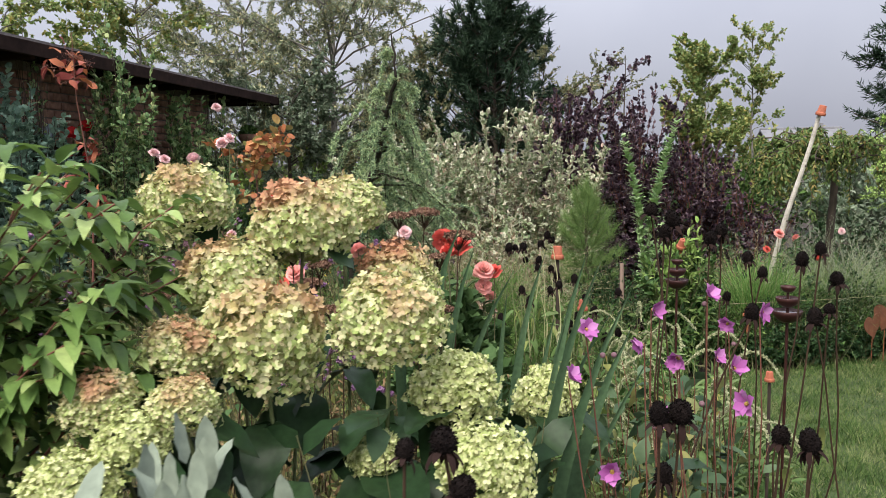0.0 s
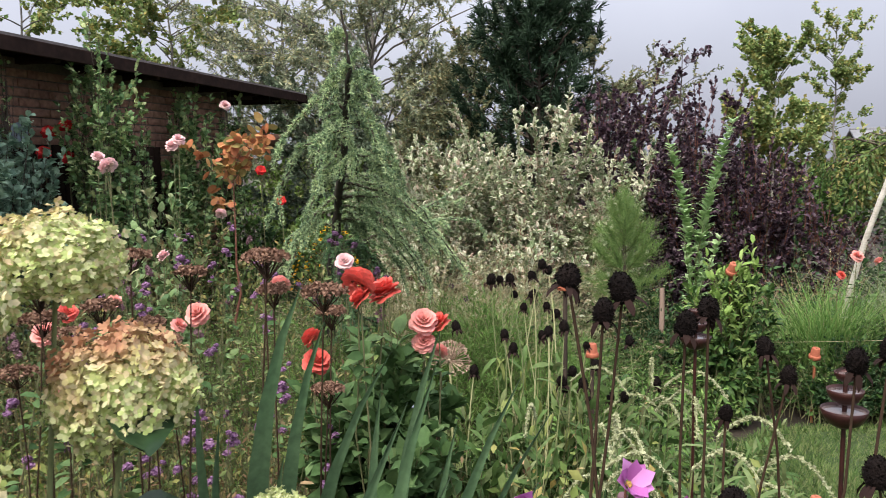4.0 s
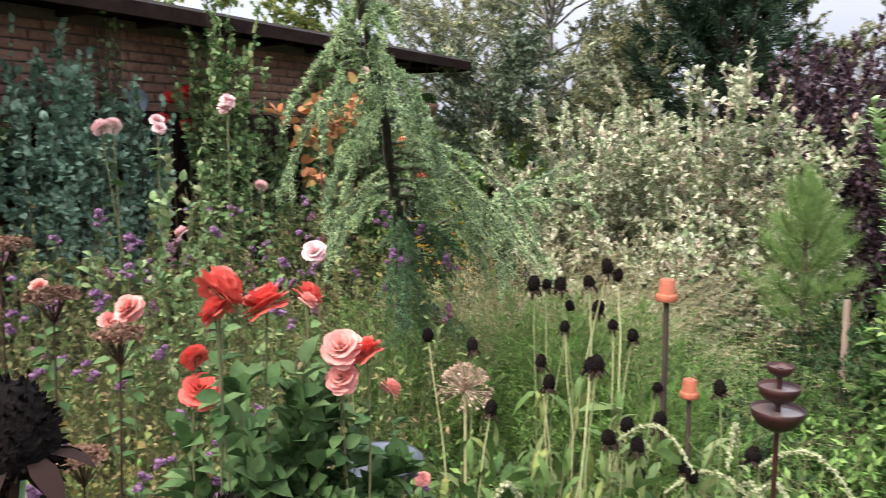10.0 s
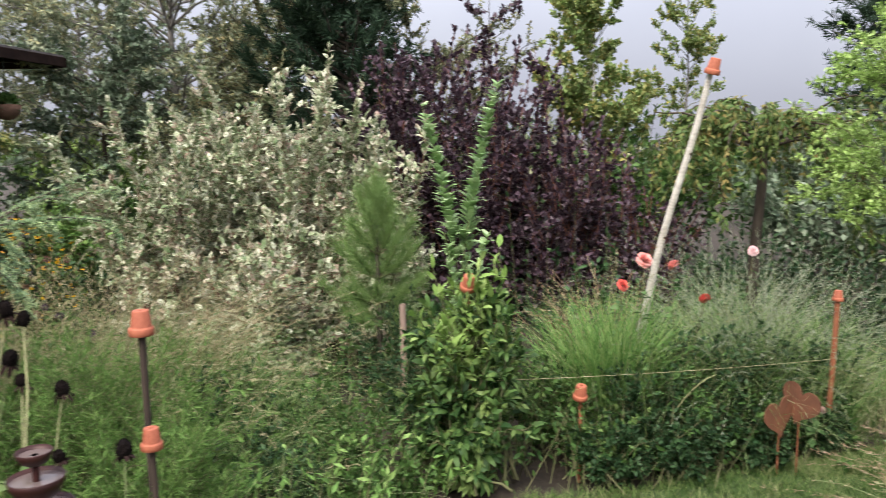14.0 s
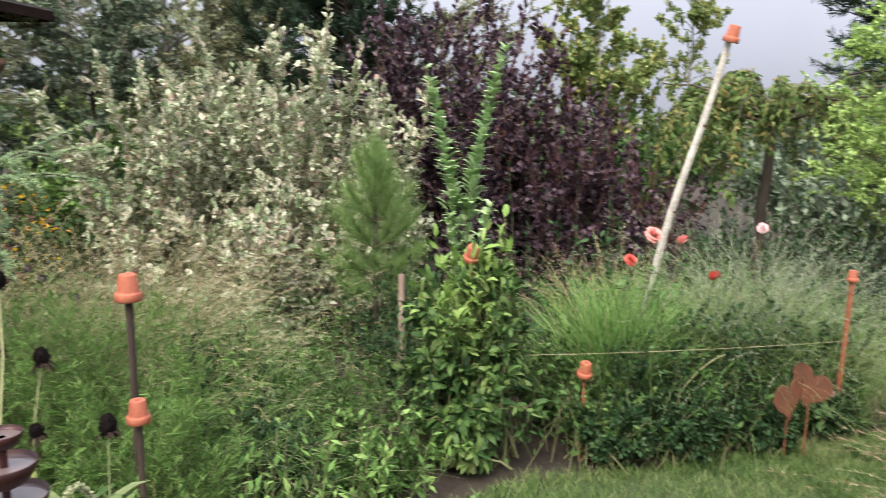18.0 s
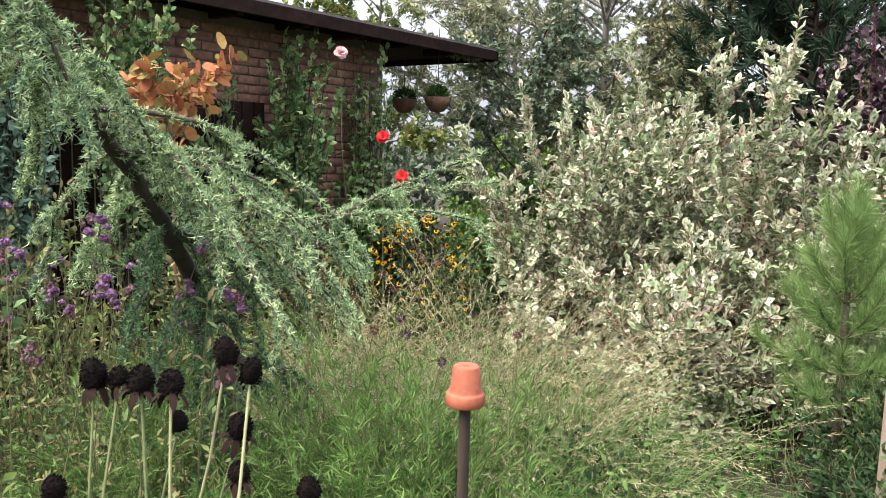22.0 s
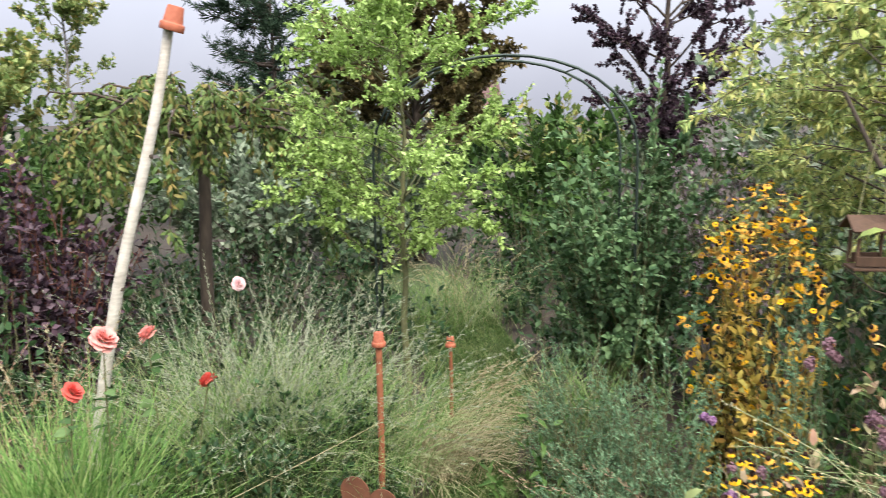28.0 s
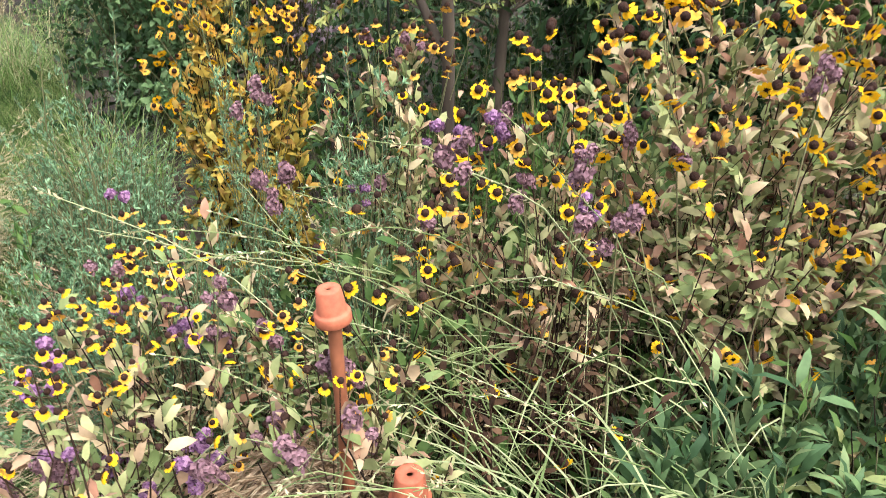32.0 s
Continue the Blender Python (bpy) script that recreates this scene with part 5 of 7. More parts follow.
for k, b in enumerate(BLOOMS):
    fl = thing("anemone_flower", (b[0], b[1], 0), "mauve-pink Japanese anemone on a wiry stem", "flower", "anemone flowers")
    root = np.array([[0.35 * (0.9 - b[0]) + rng.normal(0, 0.04), 0.35 * (-0.95 - b[1]) + rng.normal(0, 0.04), -0.03]])
    part("stem", tubes("stem", bow(root, np.array([[0, 0, b[2]]]), 0.02, 7, rng, 0.006), 0.0022, 0.0014, REDTWIG, 4), fl)
    m = pose(0, 0, b[2], rng.uniform(45, 115), rng.uniform(-40, 40), rng.uniform(-70, 70)) @ Matrix.Scale(rng.uniform(0.85, 1.12), 4)
    pt = part("petals", anem[k % 3], fl, "", m)
    part("centre", eye_m, pt, "yellow stamens", pose(0, 0, 0.006))
    if k % 2:
        part("bud", bud_m, fl, "", pose(rng.uniform(-0.06, 0.06), rng.uniform(-0.05, 0.05), b[2] - rng.uniform(0.02, 0.1)))

# ---- dark coneflower seed heads ----
CONE = solid("black_cone", (0.003, 0.002, 0.002), (0.012, 0.008, 0.007), 300, 0.9, bump=1.0)
CONE.node_tree.nodes["Principled BSDF"].inputs["Specular IOR Level"].default_value = 0.1
SEPAL = foliage("dry_sepal", [(0.006, 0.004, 0.004), (0.016, 0.009, 0.008), (0.035, 0.018, 0.014)], 0.95, 0.1)
PALESTEM = foliage("pale_stem", [(0.20, 0.22, 0.09), (0.30, 0.30, 0.14), (0.38, 0.35, 0.19)], 0.7, 0.1)
BROWNSTEM = foliage("brown_stem", [(0.012, 0.008, 0.006), (0.03, 0.018, 0.012), (0.07, 0.042, 0.026)], 0.9, 0.05)


def spiky_cone(name, r, tall, seed):
    """A seed head: a domed core bristling with short stiff points."""
    rr = np.random.default_rng(seed)
    n = 260
    d = unit(rr.normal(size=(n, 3)))
    d[:, 2] = np.abs(d[:, 2]) * np.where(rr.random(n) < 0.75, 1, -0.6)
    d = unit(d)
    p = d * [r * 0.82, r * 0.82, tall * 0.85]
    core = lathe(name, [(0.001, -tall * 0.55), (r * 0.7, -tall * 0.45), (r * 0.92, -0.1 * tall), (r * 0.88, tall * 0.35), (r * 0.6, tall * 0.75), (0.001, tall * 0.95)], CONE, 12)
    v0 = np.array([v.co[:] for v in core.vertices])
    f0 = np.array([q.vertices[:] for q in core.polygons])
    sp = leaves("spikes", p, d + rr.normal(0, 0.12, d.shape), rr.normal(size=d.shape), r * 0.3, r * 0.16, CONE, "diamond")
    v1 = np.array([v.co[:] for v in sp.vertices])
    f1 = np.array([q.vertices[:] for q in sp.polygons])
    f0t = np.concatenate([f0[:, [0, 1, 2]], f0[:, [0, 2, 3]]])
    return mesh_of(name, np.r_[v0, v1], np.r_[f0t, f1 + len(v0)], CONE, True)


cones = [spiky_cone("cone", 0.02, 0.026 + 0.004 * k, 340 + k) for k in range(3)]


sepal_meshes = [leaves("sepal", np.array([[0.012, 0, -0.008]]), np.array([[0.7, 0, u]]), np.array([[1.0, 0, 0.3]]), ln, 0.012, SEPAL, "strap") for u, ln in ((-0.4, 0.026), (-0.8, 0.032), (-1.2, 0.036))]


def seed_head(at, root, scale, stem_mat, label, group, sepals=True, r=0.004, more=0):
    ob = thing("coneflower_seed_head", (root[0], root[1], 0), label, "seed head", group)
    top = Vector(at) - Vector((root[0], root[1], 0))
    line = bow(np.array([[0, 0, -0.03]]), np.array([top[:]]), 0.0, 8, rng, 0.008)
    line[0] += np.array([[top.x * 0.12 + rng.normal(0, 0.042), top.y * 0.12 + rng.normal(0, 0.042), 0]]) * np.sin(np.linspace(0, np.pi, 8))[:, None]
    part("stem", tubes("stem", line, r, r * 0.7, stem_mat, 6), ob)
    m = pose(top.x, top.y, top.z, rng.uniform(-14, 14), rng.uniform(-14, 14), rng.uniform(0, 360)) @ Matrix.Scale(scale, 4)
    c = part("cone", cones[int(rng.integers(0, 3))], ob, "", m)
    if sepals:
        for q in range(7):
            part("sepal", sepal_meshes[int(rng.integers(0, 3))], c, "", pose(0, 0, 0, 0, 0, q * 51 + rng.uniform(-18, 18)))
    for q in range(int(rng.integers(1, 4)) + more):
        i = int(rng.integers(2, 6))
        part("leaf", leaf_meshes_dry[q % 2], ob, "", pose(*line[0][i], rng.uniform(-20, 20), rng.uniform(10, 60), rng.uniform(0, 360)))
    return ob


leaf_meshes_dry = [big_leaf("leaf", 0.1, 0.024, FRESH, 0.5), big_leaf("leaf", 0.09, 0.026, OLIVE, 0.7)]
NEAR = [((0.63, -0.62, 1.53), 1.1), ((0.68, -0.47, 1.49), 1.25), ((0.66, -0.52, 1.46), 1.0), ((0.78, -0.47, 1.44), 1.0), ((0.89, -0.24, 1.36), 0.9), ((0.93, -0.27, 1.32), 0.85), ((1.03, -0.33, 1.37), 1.05), ((1.13, -0.28, 1.31), 1.1),
        ((1.07, -0.4, 1.41), 0.9), ((0.83, -0.3, 1.25), 0.7), ((1.06, -0.42, 1.22), 1.2), ((1.1, -0.38, 1.24), 0.9), ((0.88, -0.8, 1.3), 1.0), ((0.45, -1.78, 1.29), 1.1), ((0.4, -1.8, 1.28), 0.8), ((0.5, -1.85, 1.26), 1.0), ((0.75, -1.53, 1.28), 1.1), ((0.72, -1.55, 1.28), 0.9), ((0.81, -0.43, 1.46), 1.0), 
        ((0.96, -1.3, 1.17), 1.05), ((0.91, -1.33, 1.19), 0.9), ((0.72, -1.42, 1.13), 0.9)]
for at, s in NEAR:
    s *= 0.88
    seed_head(at, (at[0] * 0.7 + 0.9 * 0.3 - 0.06, at[1] + rng.uniform(0.0, 0.12)), s, BROWNSTEM, "tall black coneflower seed head with drooping brown sepals", "dark seed heads by the path", r=0.0034)
FAR = [(-0.3, 1.43, 1.17), (-0.27, 1.46, 1.17), (-0.23, 1.48, 1.17), (-0.13, 1.49, 1.19), (-0.11, 1.57, 1.23), (-0.09, 1.6, 1.2), (-0.23, 1.54, 1.09), (-0.17, 1.62, 1.08), (-0.11, 1.32, 1.08), (-0.09, 1.58, 1.04), (-0.08, 1.7, 0.98), (0.02, 1.25, 1.0), (-0.37, 1.2, 1.0), (-0.2, 1.33, 0.95), (-0.06, 1.42, 0.94),
       (-0.15, 1.3, 0.9), (0.13, 1.1, 1.06), (-0.28, 1.18, 0.82), (-0.56, 1.2, 1.0), (-0.72, 1.0, 0.92), (0.1, 1.33, 0.82), (0.19, 1.35, 0.85), (0.42, 1.45, 0.78), (0.3, 1.5, 0.93), (0.16, 1.28, 0.79), (0.07, 1.28, 0.79), (0.2, 1.22, 0.74), (0.33, 1.26, 0.76), (0.05, 1.4, 0.72), (0.24, 1.42, 0.7), (0.12, 1.48, 0.9)]
for at in FAR:
    seed_head(at, (-0.14 + 0.45 * (at[0] + 0.15) + rng.normal(0, 0.06), 1.18 + 0.4 * (at[1] - 1.3) + rng.normal(0, 0.06)), rng.uniform(0.8, 1.1), PALESTEM if rng.random() < 0.55 else STALK, "black coneflower seed head on a pale green stem", "seed heads in the border", rng.random() < 0.85, rng.uniform(0.0022, 0.0036), more=3)

undergrowth("seed_head_foliage", -0.55, 0.3, 0.95, 1.6, 130, (0.45, 0.85), FRESH, "green leafy stems between the seed heads", 355, (0.1, 0.026), 14, "strap")

shrub("rose_bush", (-2.05, 1.2, 0), (0.4, 0.5, 1.7), "leggy rose bush with broad light green leaves", "shrub", foliage("young_rose_leaf", [(0.06, 0.12, 0.045), (0.12, 0.20, 0.07), (0.20, 0.30, 0.11), (0.24, 0.24, 0.12)], 0.45, 0.4), TWIG, 26, 1100, (0.05, 0.034), "leaf", 356, 1.1, foot=0.3, wood_r=0.004)

# ---- allium seed head ----
al = thing("allium_seed_head", (-0.38, 1.2, 0), "dry round allium seed head on a thick straw stalk", "seed head")
d = unit(rng.normal(size=(150, 3)))
d[:, 2] = np.where(d[:, 2] < -0.5, -d[:, 2], d[:, 2])
ALM = foliage("dry_allium", [(0.22, 0.14, 0.11), (0.38, 0.27, 0.20), (0.5, 0.4, 0.3)], 0.8, 0.2)
part("stalk", tubes("stalk", np.array([[[0.04, -0.05, -0.03], [0.0, -0.02, 0.45], [-0.02, 0, 0.84]]]), 0.007, 0.005, PALESTEM, 7), al)
hd = part("spoke_ball", tubes("spoke_ball", np.stack([0 * d, d * 0.04, d * 0.085], 1), 0.001, 0.0008, ALM, 3), al, "", pose(-0.02, 0, 0.85), kind="stuff")
part("capsule_coat", leaves("capsule_coat", np.repeat(d * 0.08, 3, 0), np.repeat(d, 3, 0) + rng.normal(0, 0.5, (450, 3)), rng.normal(size=(450, 3)), 0.014, 0.008, ALM, "diamond"), hd, kind="stuff")

# ---- roses ----
RED = foliage("rose_red", [(0.60, 0.07, 0.055), (0.74, 0.13, 0.105), (0.80, 0.26, 0.22)], 0.5, 0.35, 0.3, 0.45, 1.0)
SALMON = foliage("rose_salmon", [(0.66, 0.17, 0.15), (0.76, 0.29, 0.26), (0.80, 0.43, 0.39)], 0.5, 0.35, 0.3, 0.45)
BLUSH = foliage("rose_blush", [(0.66, 0.32, 0.33), (0.74, 0.44, 0.45), (0.80, 0.58, 0.57)], 0.5, 0.35, 0.3, 0.45)


def rose_bloom(name, r, mat, seed):
    """A full rose: a furled heart, then rounds of broad cupped petals that open outward."""
    rr = np.random.default_rng(seed)
    rows = [(4, 0.14, 2.6, 0.62), (6, 0.26, 1.7, 0.72), (8, 0.36, 0.95, 0.8), (9, 0.42, 0.35, 0.85), (8, 0.4, -0.15, 0.8)]
    p, way, face, ln = [], [], [], []
    for q, (n, rad, up, size) in enumerate(rows):
        for k in range(n):
            a = 2 * math.pi * (k + 0.37 * q + rr.normal(0, 0.07)) / n
            c, s = math.cos(a), math.sin(a)
            p.append((c * r * rad * 0.6, s * r * rad * 0.6, r * (0.25 - 0.09 * q)))
            u = up + rr.normal(0, 0.12)
            way.append((c, s, u))
            face.append((-c * u, -s * u, 1.0))
            ln.append(r * size * rr.uniform(0.85, 1.1))
    ln = np.array(ln)
    me = leaves(name, np.array(p), np.array(way), np.array(face) + rr.normal(0, 0.08, (len(p), 3)), ln, ln * 1.15, mat, "round")
    v = np.array([q.co[:] for q in me.vertices])
    f = np.array([q.vertices[:] for q in me.polygons])
    foot = np.arange(len(p)) * len(SHAPES["round"][0])
    return mesh_of(name, v, np.r_[f, np.c_[foot[:-2], foot[1:-1], foot[2:]]], mat, True)


ROSELEAF = foliage("rose_leaf", [(0.035, 0.08, 0.022), (0.06, 0.12, 0.035), (0.11, 0.18, 0.06)], 0.65, 0.3)
rmesh = {k: [rose_bloom("bloom", 0.05, m, 360 + q) for q in range(2)] for k, m in (("red", RED), ("salmon", SALMON), ("blush", BLUSH))}
ob, _, _ = shrub("rose_bush", (-0.3, 0.4, 0), (0.27, 0.27, 1.24), "coral-red rose bush with broad dull-green leaves", "shrub", ROSELEAF, TWIG, 44, 2300, (0.075, 0.052), "broad", 370, 0.86, foot=0.12, lo=0.5, twigs=5, wood_r=0.005)
ROSES = [((-0.26, 0.24, 1.34), 1.1, "red"), ((-0.22, 0.33, 1.3), 1.05, "red"), ((-0.35, 0.54, 1.27), 0.8, "red"), ((-0.3, 0.5, 1.27), 0.5, "salmon"), ((-0.84, 0.62, 1.24), 0.8, "salmon"), ((-1.1, 0.46, 1.14), 0.95, "salmon"), ((-1.16, 0.42, 1.1), 0.6, "salmon"), ((-0.24, 0.22, 1.3), 0.7, "red"),
         ((-0.47, 0.31, 1.06), 0.95, "red"), ((-0.48, 0.31, 1.14), 0.7, "red"), ((-0.17, 0.49, 1.18), 0.95, "salmon"), ((-0.13, 0.53, 1.17), 0.8, "red"), ((-0.17, 0.49, 1.11), 0.75, "salmon"), ((-0.19, 0.66, 1.04), 0.6, "salmon"), ((-0.69, 0.84, 1.31), 0.75, "blush"), ((-1.3, -0.03, 1.15), 0.9, "salmon")]
PINKR = [((-2.29, 1.6, 1.8), 1.1, "blush"), ((-2.73, 1.46, 1.74), 1.0, "blush"), ((-1.95, 0.85, 1.7), 0.9, "blush"), ((-1.88, 0.77, 1.69), 0.9, "blush"), ((-1.88, 1.5, 1.43), 0.8, "blush"), ((-2.2, 1.55, 1.83), 0.9, "blush"), ((-4.47, 4.58, 2.28), 1.4, "blush"), ((-2.6, 1.4, 1.7), 0.9, "blush"),
         ((-1.9, 1.1, 1.25), 0.8, "blush"), ((-1.35, 0.3, 1.2), 0.7, "salmon"), ((-1.1, -0.1, 1.25), 0.8, "red"), ((-0.95, 0.0, 1.15), 0.7, "salmon"), ((-0.8, -0.15, 1.2), 0.75, "red"), ((-0.95, -0.25, 1.08), 0.7, "salmon"), ((-0.4, 1.0, 0.62), 0.6, "salmon"), ((-0.85, -0.3, 1.02), 0.7, "salmon"), ((1.3, 4.32, 1.0), 1.1, "salmon"), ((1.45, 4.5, 0.95), 0.9, "salmon"), ((1.2, 4.2, 0.88), 0.8, "red"),
         ((1.62, 4.35, 0.8), 0.8, "red"), ((1.9, 5.2, 0.95), 0.8, "blush"), ((2.2, 4.25, 0.28), 0.5, "blush")]
for at, s, c in ROSES + [(p, q * 0.8, r) for p, q, r in PINKR]:
    rb = thing("rose_bloom", (at[0], at[1], 0), {"red": "open coral-red rose bloom on its stem", "salmon": "salmon-pink rose bloom on its stem", "blush": "pale blush-pink rose bloom on a long stem"}[c], "flower", "roses")
    line = bow(np.array([[rng.normal(0, 0.08), rng.normal(0, 0.08), -0.03]]), np.array([[0, 0, at[2] - 0.01]]), 0.0, 7, rng, 0.012)
    st = part("stem", tubes("stem", line, 0.004, 0.0025, TWIG, 5), rb)
    toward = (Vector((1.2, -0.6, 0)) - Vector(at)).normalized()
    part("bloom", rmesh[c][int(rng.integers(0, 2))], rb, "", pose(0, 0, at[2], rng.uniform(30, 70) * -toward.y, rng.uniform(30, 70) * toward.x, rng.uniform(0, 360)) @ Matrix.Scale(s, 4))
    q = rng.uniform(0.45, 0.93, 16)
    p = np.stack([np.interp(q, np.linspace(0, 1, 7), line[0][:, c2]) for c2 in range(3)], -1)
    part("leaves", leaves("leaves", p, np.c_[rng.normal(0, 1, (16, 2)), rng.uniform(-0.3, 0.4, 16)], rng.normal(0, 0.4, (16, 3)) + [0, 0, 1], 0.055, 0.036, ROSELEAF, "broad"), st, kind="stuff")

# ---- dry yarrow ----
YAR = foliage("dry_yarrow", [(0.09, 0.05, 0.035), (0.16, 0.09, 0.065), (0.26, 0.16, 0.11)], 0.9, 0.1)
for k, (x, y, z, s) in enumerate([(-0.11, -0.38, 1.5, 1), (-0.3, -0.15, 1.47, 1), (-0.02, -0.3, 1.42, 1.1), (-0.55, -0.35, 1.48, 1), (-0.5, -0.2, 1.42, 0.8), (-0.35, -0.05, 1.36, 0.9), (-0.6, -0.4, 1.36, 0.9), (-0.55, -0.3, 1.3, 0.8), (-0.75, -0.45, 1.33, 1.1), (-0.85, -0.3, 1.25, 1.2),
                                  (-0.45, -0.4, 1.16, 0.8), (-0.62, -0.55, 1.42, 1), (-0.9, -0.55, 1.34, 1.2), (-0.7, -0.1, 1.2, 0.9), (-0.15, -0.1, 1.12, 0.8), (-1.0, -0.35, 1.14, 1.2), (-1.05, -0.55, 1.22, 1.2), (-0.2, 0.0, 1.3, 0.8)]):
    ob = thing("yarrow_seed_head", (x, y, 0), "flat rusty-brown dry yarrow head on a dark stalk", "seed head", "dry yarrow")
    part("stalk", tubes("stalk", bow(np.array([[rng.normal(0, 0.05), rng.normal(0, 0.05), -0.03]]), np.array([[0, 0, z - 0.03]]), 0, 6, rng, 0.006), 0.0035, 0.002, BROWNSTEM, 5), ob)
    a, rr = rng.uniform(0, 6.28, 160), 0.05 * s * np.sqrt(rng.random(160))
    top = np.c_[np.cos(a) * rr, np.sin(a) * rr, z + 0.012 - 5 * rr**2 + rng.normal(0, 0.003, 160)]
    hd = part("head", leaves("head", np.repeat(top, 5, 0), rng.normal(size=(800, 3)) + [0, 0, 0.5], rng.normal(size=(800, 3)) + [0, 0, 1], 0.009, 0.008, YAR, "diamond"), ob)
    part("head_stalk_spray", tubes("head_stalk_spray", bow(np.tile([[0, 0, z - 0.05]], (24, 1)), top[:24] - [0, 0, 0.004], 0.0, 4), 0.0012, 0.001, BROWNSTEM, 3), hd, kind="stuff")

BORDERLEAF = foliage("border_leaf", [(0.05, 0.10, 0.03), (0.12, 0.18, 0.055), (0.20, 0.26, 0.08), (0.17, 0.115, 0.065), (0.27, 0.26, 0.10)], 0.6, 0.45, 0.35, gain=1.12)
# ---- purple flowers in the border (verbena and phlox) ----
MAUVE = foliage("mauve_floret", [(0.11, 0.05, 0.12), (0.22, 0.105, 0.22), (0.33, 0.18, 0.33), (0.33, 0.20, 0.28)], 0.7, 0.3, gain=1.0)
vball = [flower_ball("flower_head", 0.02, 0.017, 40, 0.0095, MAUVE, np.random.default_rng(380 + k), -0.5, 0.12, "diamond") for k in range(3)]
FADED = foliage("faded_floret", [(0.09, 0.05, 0.06), (0.18, 0.10, 0.125), (0.28, 0.17, 0.19)], 0.8, 0.2)
fball = [flower_ball("flower_head", 0.018, 0.025, 44, 0.0095, FADED, np.random.default_rng(385 + k), -0.7, 0.14, "diamond") for k in range(3)]


def verbena(at, meshes, label, group, scale=1.0, leanx=0.1):
    ob = thing("verbena", (at[0], at[1], 0), label, "flower", group)
    lx, ly = rng.normal(0, leanx), rng.normal(0, leanx)
    part("stem", tubes("stem", bow(np.array([[lx, ly, -0.03]]), np.array([[0, 0, at[2]]]), 0.0, 6, rng, 0.008), 0.0022, 0.0014, TWIG, 4), ob)
    for q in range(int(rng.integers(2, 5))):
        s = scale * rng.uniform(0.6, 1.1)
        part("flower_head", meshes[q % 3], ob, "", pose(rng.normal(0, 0.02) * (q > 0), rng.normal(0, 0.02) * (q > 0), at[2] - 0.018 * q, rng.uniform(-25, 25), rng.uniform(-25, 25), 0) @ Matrix.Scale(s, 4))


for k in range(74):
    x, y = rng.uniform(-3.0, -1.0), rng.uniform(0.1, 2.2)
    verbena((x, y, rng.uniform(0.8, 1.35)), fball if k % 3 == 0 else vball, "mauve and faded verbena heads on thin stems", "verbena in the border", 0.74, 0.2)
for k in range(30):
    verbena((rng.uniform(-1.3, -0.2), rng.uniform(-0.3, 1.0), rng.uniform(0.6, 1.0)), vball, "mauve flower heads on thin stems", "verbena in the border", 0.7)
undergrowth("flower_border", -3.1, -0.9, 0.0, 2.3, 850, (0.55, 1.15), BORDERLEAF, "tall mixed olive-green and brown border stems", 388, (0.036, 0.014), 26)

undergrowth("dry_border_stand", -1.5, -0.1, -0.45, 0.9, 300, (0.3, 0.75), DRY, "dry brown stems and withered leaves below the roses", 389, (0.04, 0.011), 14, "strap")

# ---- white catkin spikes ----
CREAM = foliage("cream_spike", [(0.22, 0.26, 0.11), (0.36, 0.38, 0.20), (0.48, 0.48, 0.31)], 0.8, 0.25, gain=1.05)
for k in range(38):
    x, y = rng.uniform(0.05, 0.98), rng.uniform(0.1, 1.5)
    if x > 1.15 - 0.35 * y:
        continue
    z = rng.uniform(0.55, 1.0)
    ob = thing("loosestrife_spike", (x, y, 0), "curved cream-white loosestrife flower spike above narrow leaves", "flower", "white spikes at the lawn's edge")
    a = rng.normal(-0.6, 0.8)
    root = np.array([[-0.06 * math.cos(a), -0.06 * math.sin(a), -0.03]])
    st = bow(root, np.array([[0, 0, z * 0.85]]), 0.0, 6, rng, 0.006)
    part("stem", tubes("stem", st, 0.003, 0.002, STALK, 4), ob)
    t = np.linspace(0, 1, 8)[:, None]
    reach = rng.uniform(0.15, 0.3)
    sp = np.array([0, 0, z * 0.85]) + np.c_[np.cos(a) * t * reach, np.sin(a) * t * reach, 0.11 * np.sin(t * 2.7) - 0.05 * t]
    sk = part("spike", tubes("spike", sp[None], 0.004, 0.0018, CREAM, 5), ob)
    p, tg, _ = along(sp[None], 240, 0, 1, rng)
    part("floret_coat", leaves("floret_coat", p, rng.normal(size=p.shape) + tg * 0.3, rng.normal(size=p.shape), 0.0105, 0.008, CREAM, "diamond"), sk, kind="stuff")
    q = rng.uniform(0.15, 0.95, 16)
    p = np.stack([np.interp(q, np.linspace(0, 1, 6), st[0][:, c]) for c in range(3)], -1)
    part("leaves", leaves("leaves", p, np.c_[rng.normal(0, 1, (16, 2)), rng.uniform(0.0, 0.8, 16)], rng.normal(0, 0.3, (16, 3)) + [0, 0, 1], rng.uniform(0.08, 0.14, 16), 0.018, FRESH, "strap"), ob, kind="stuff")

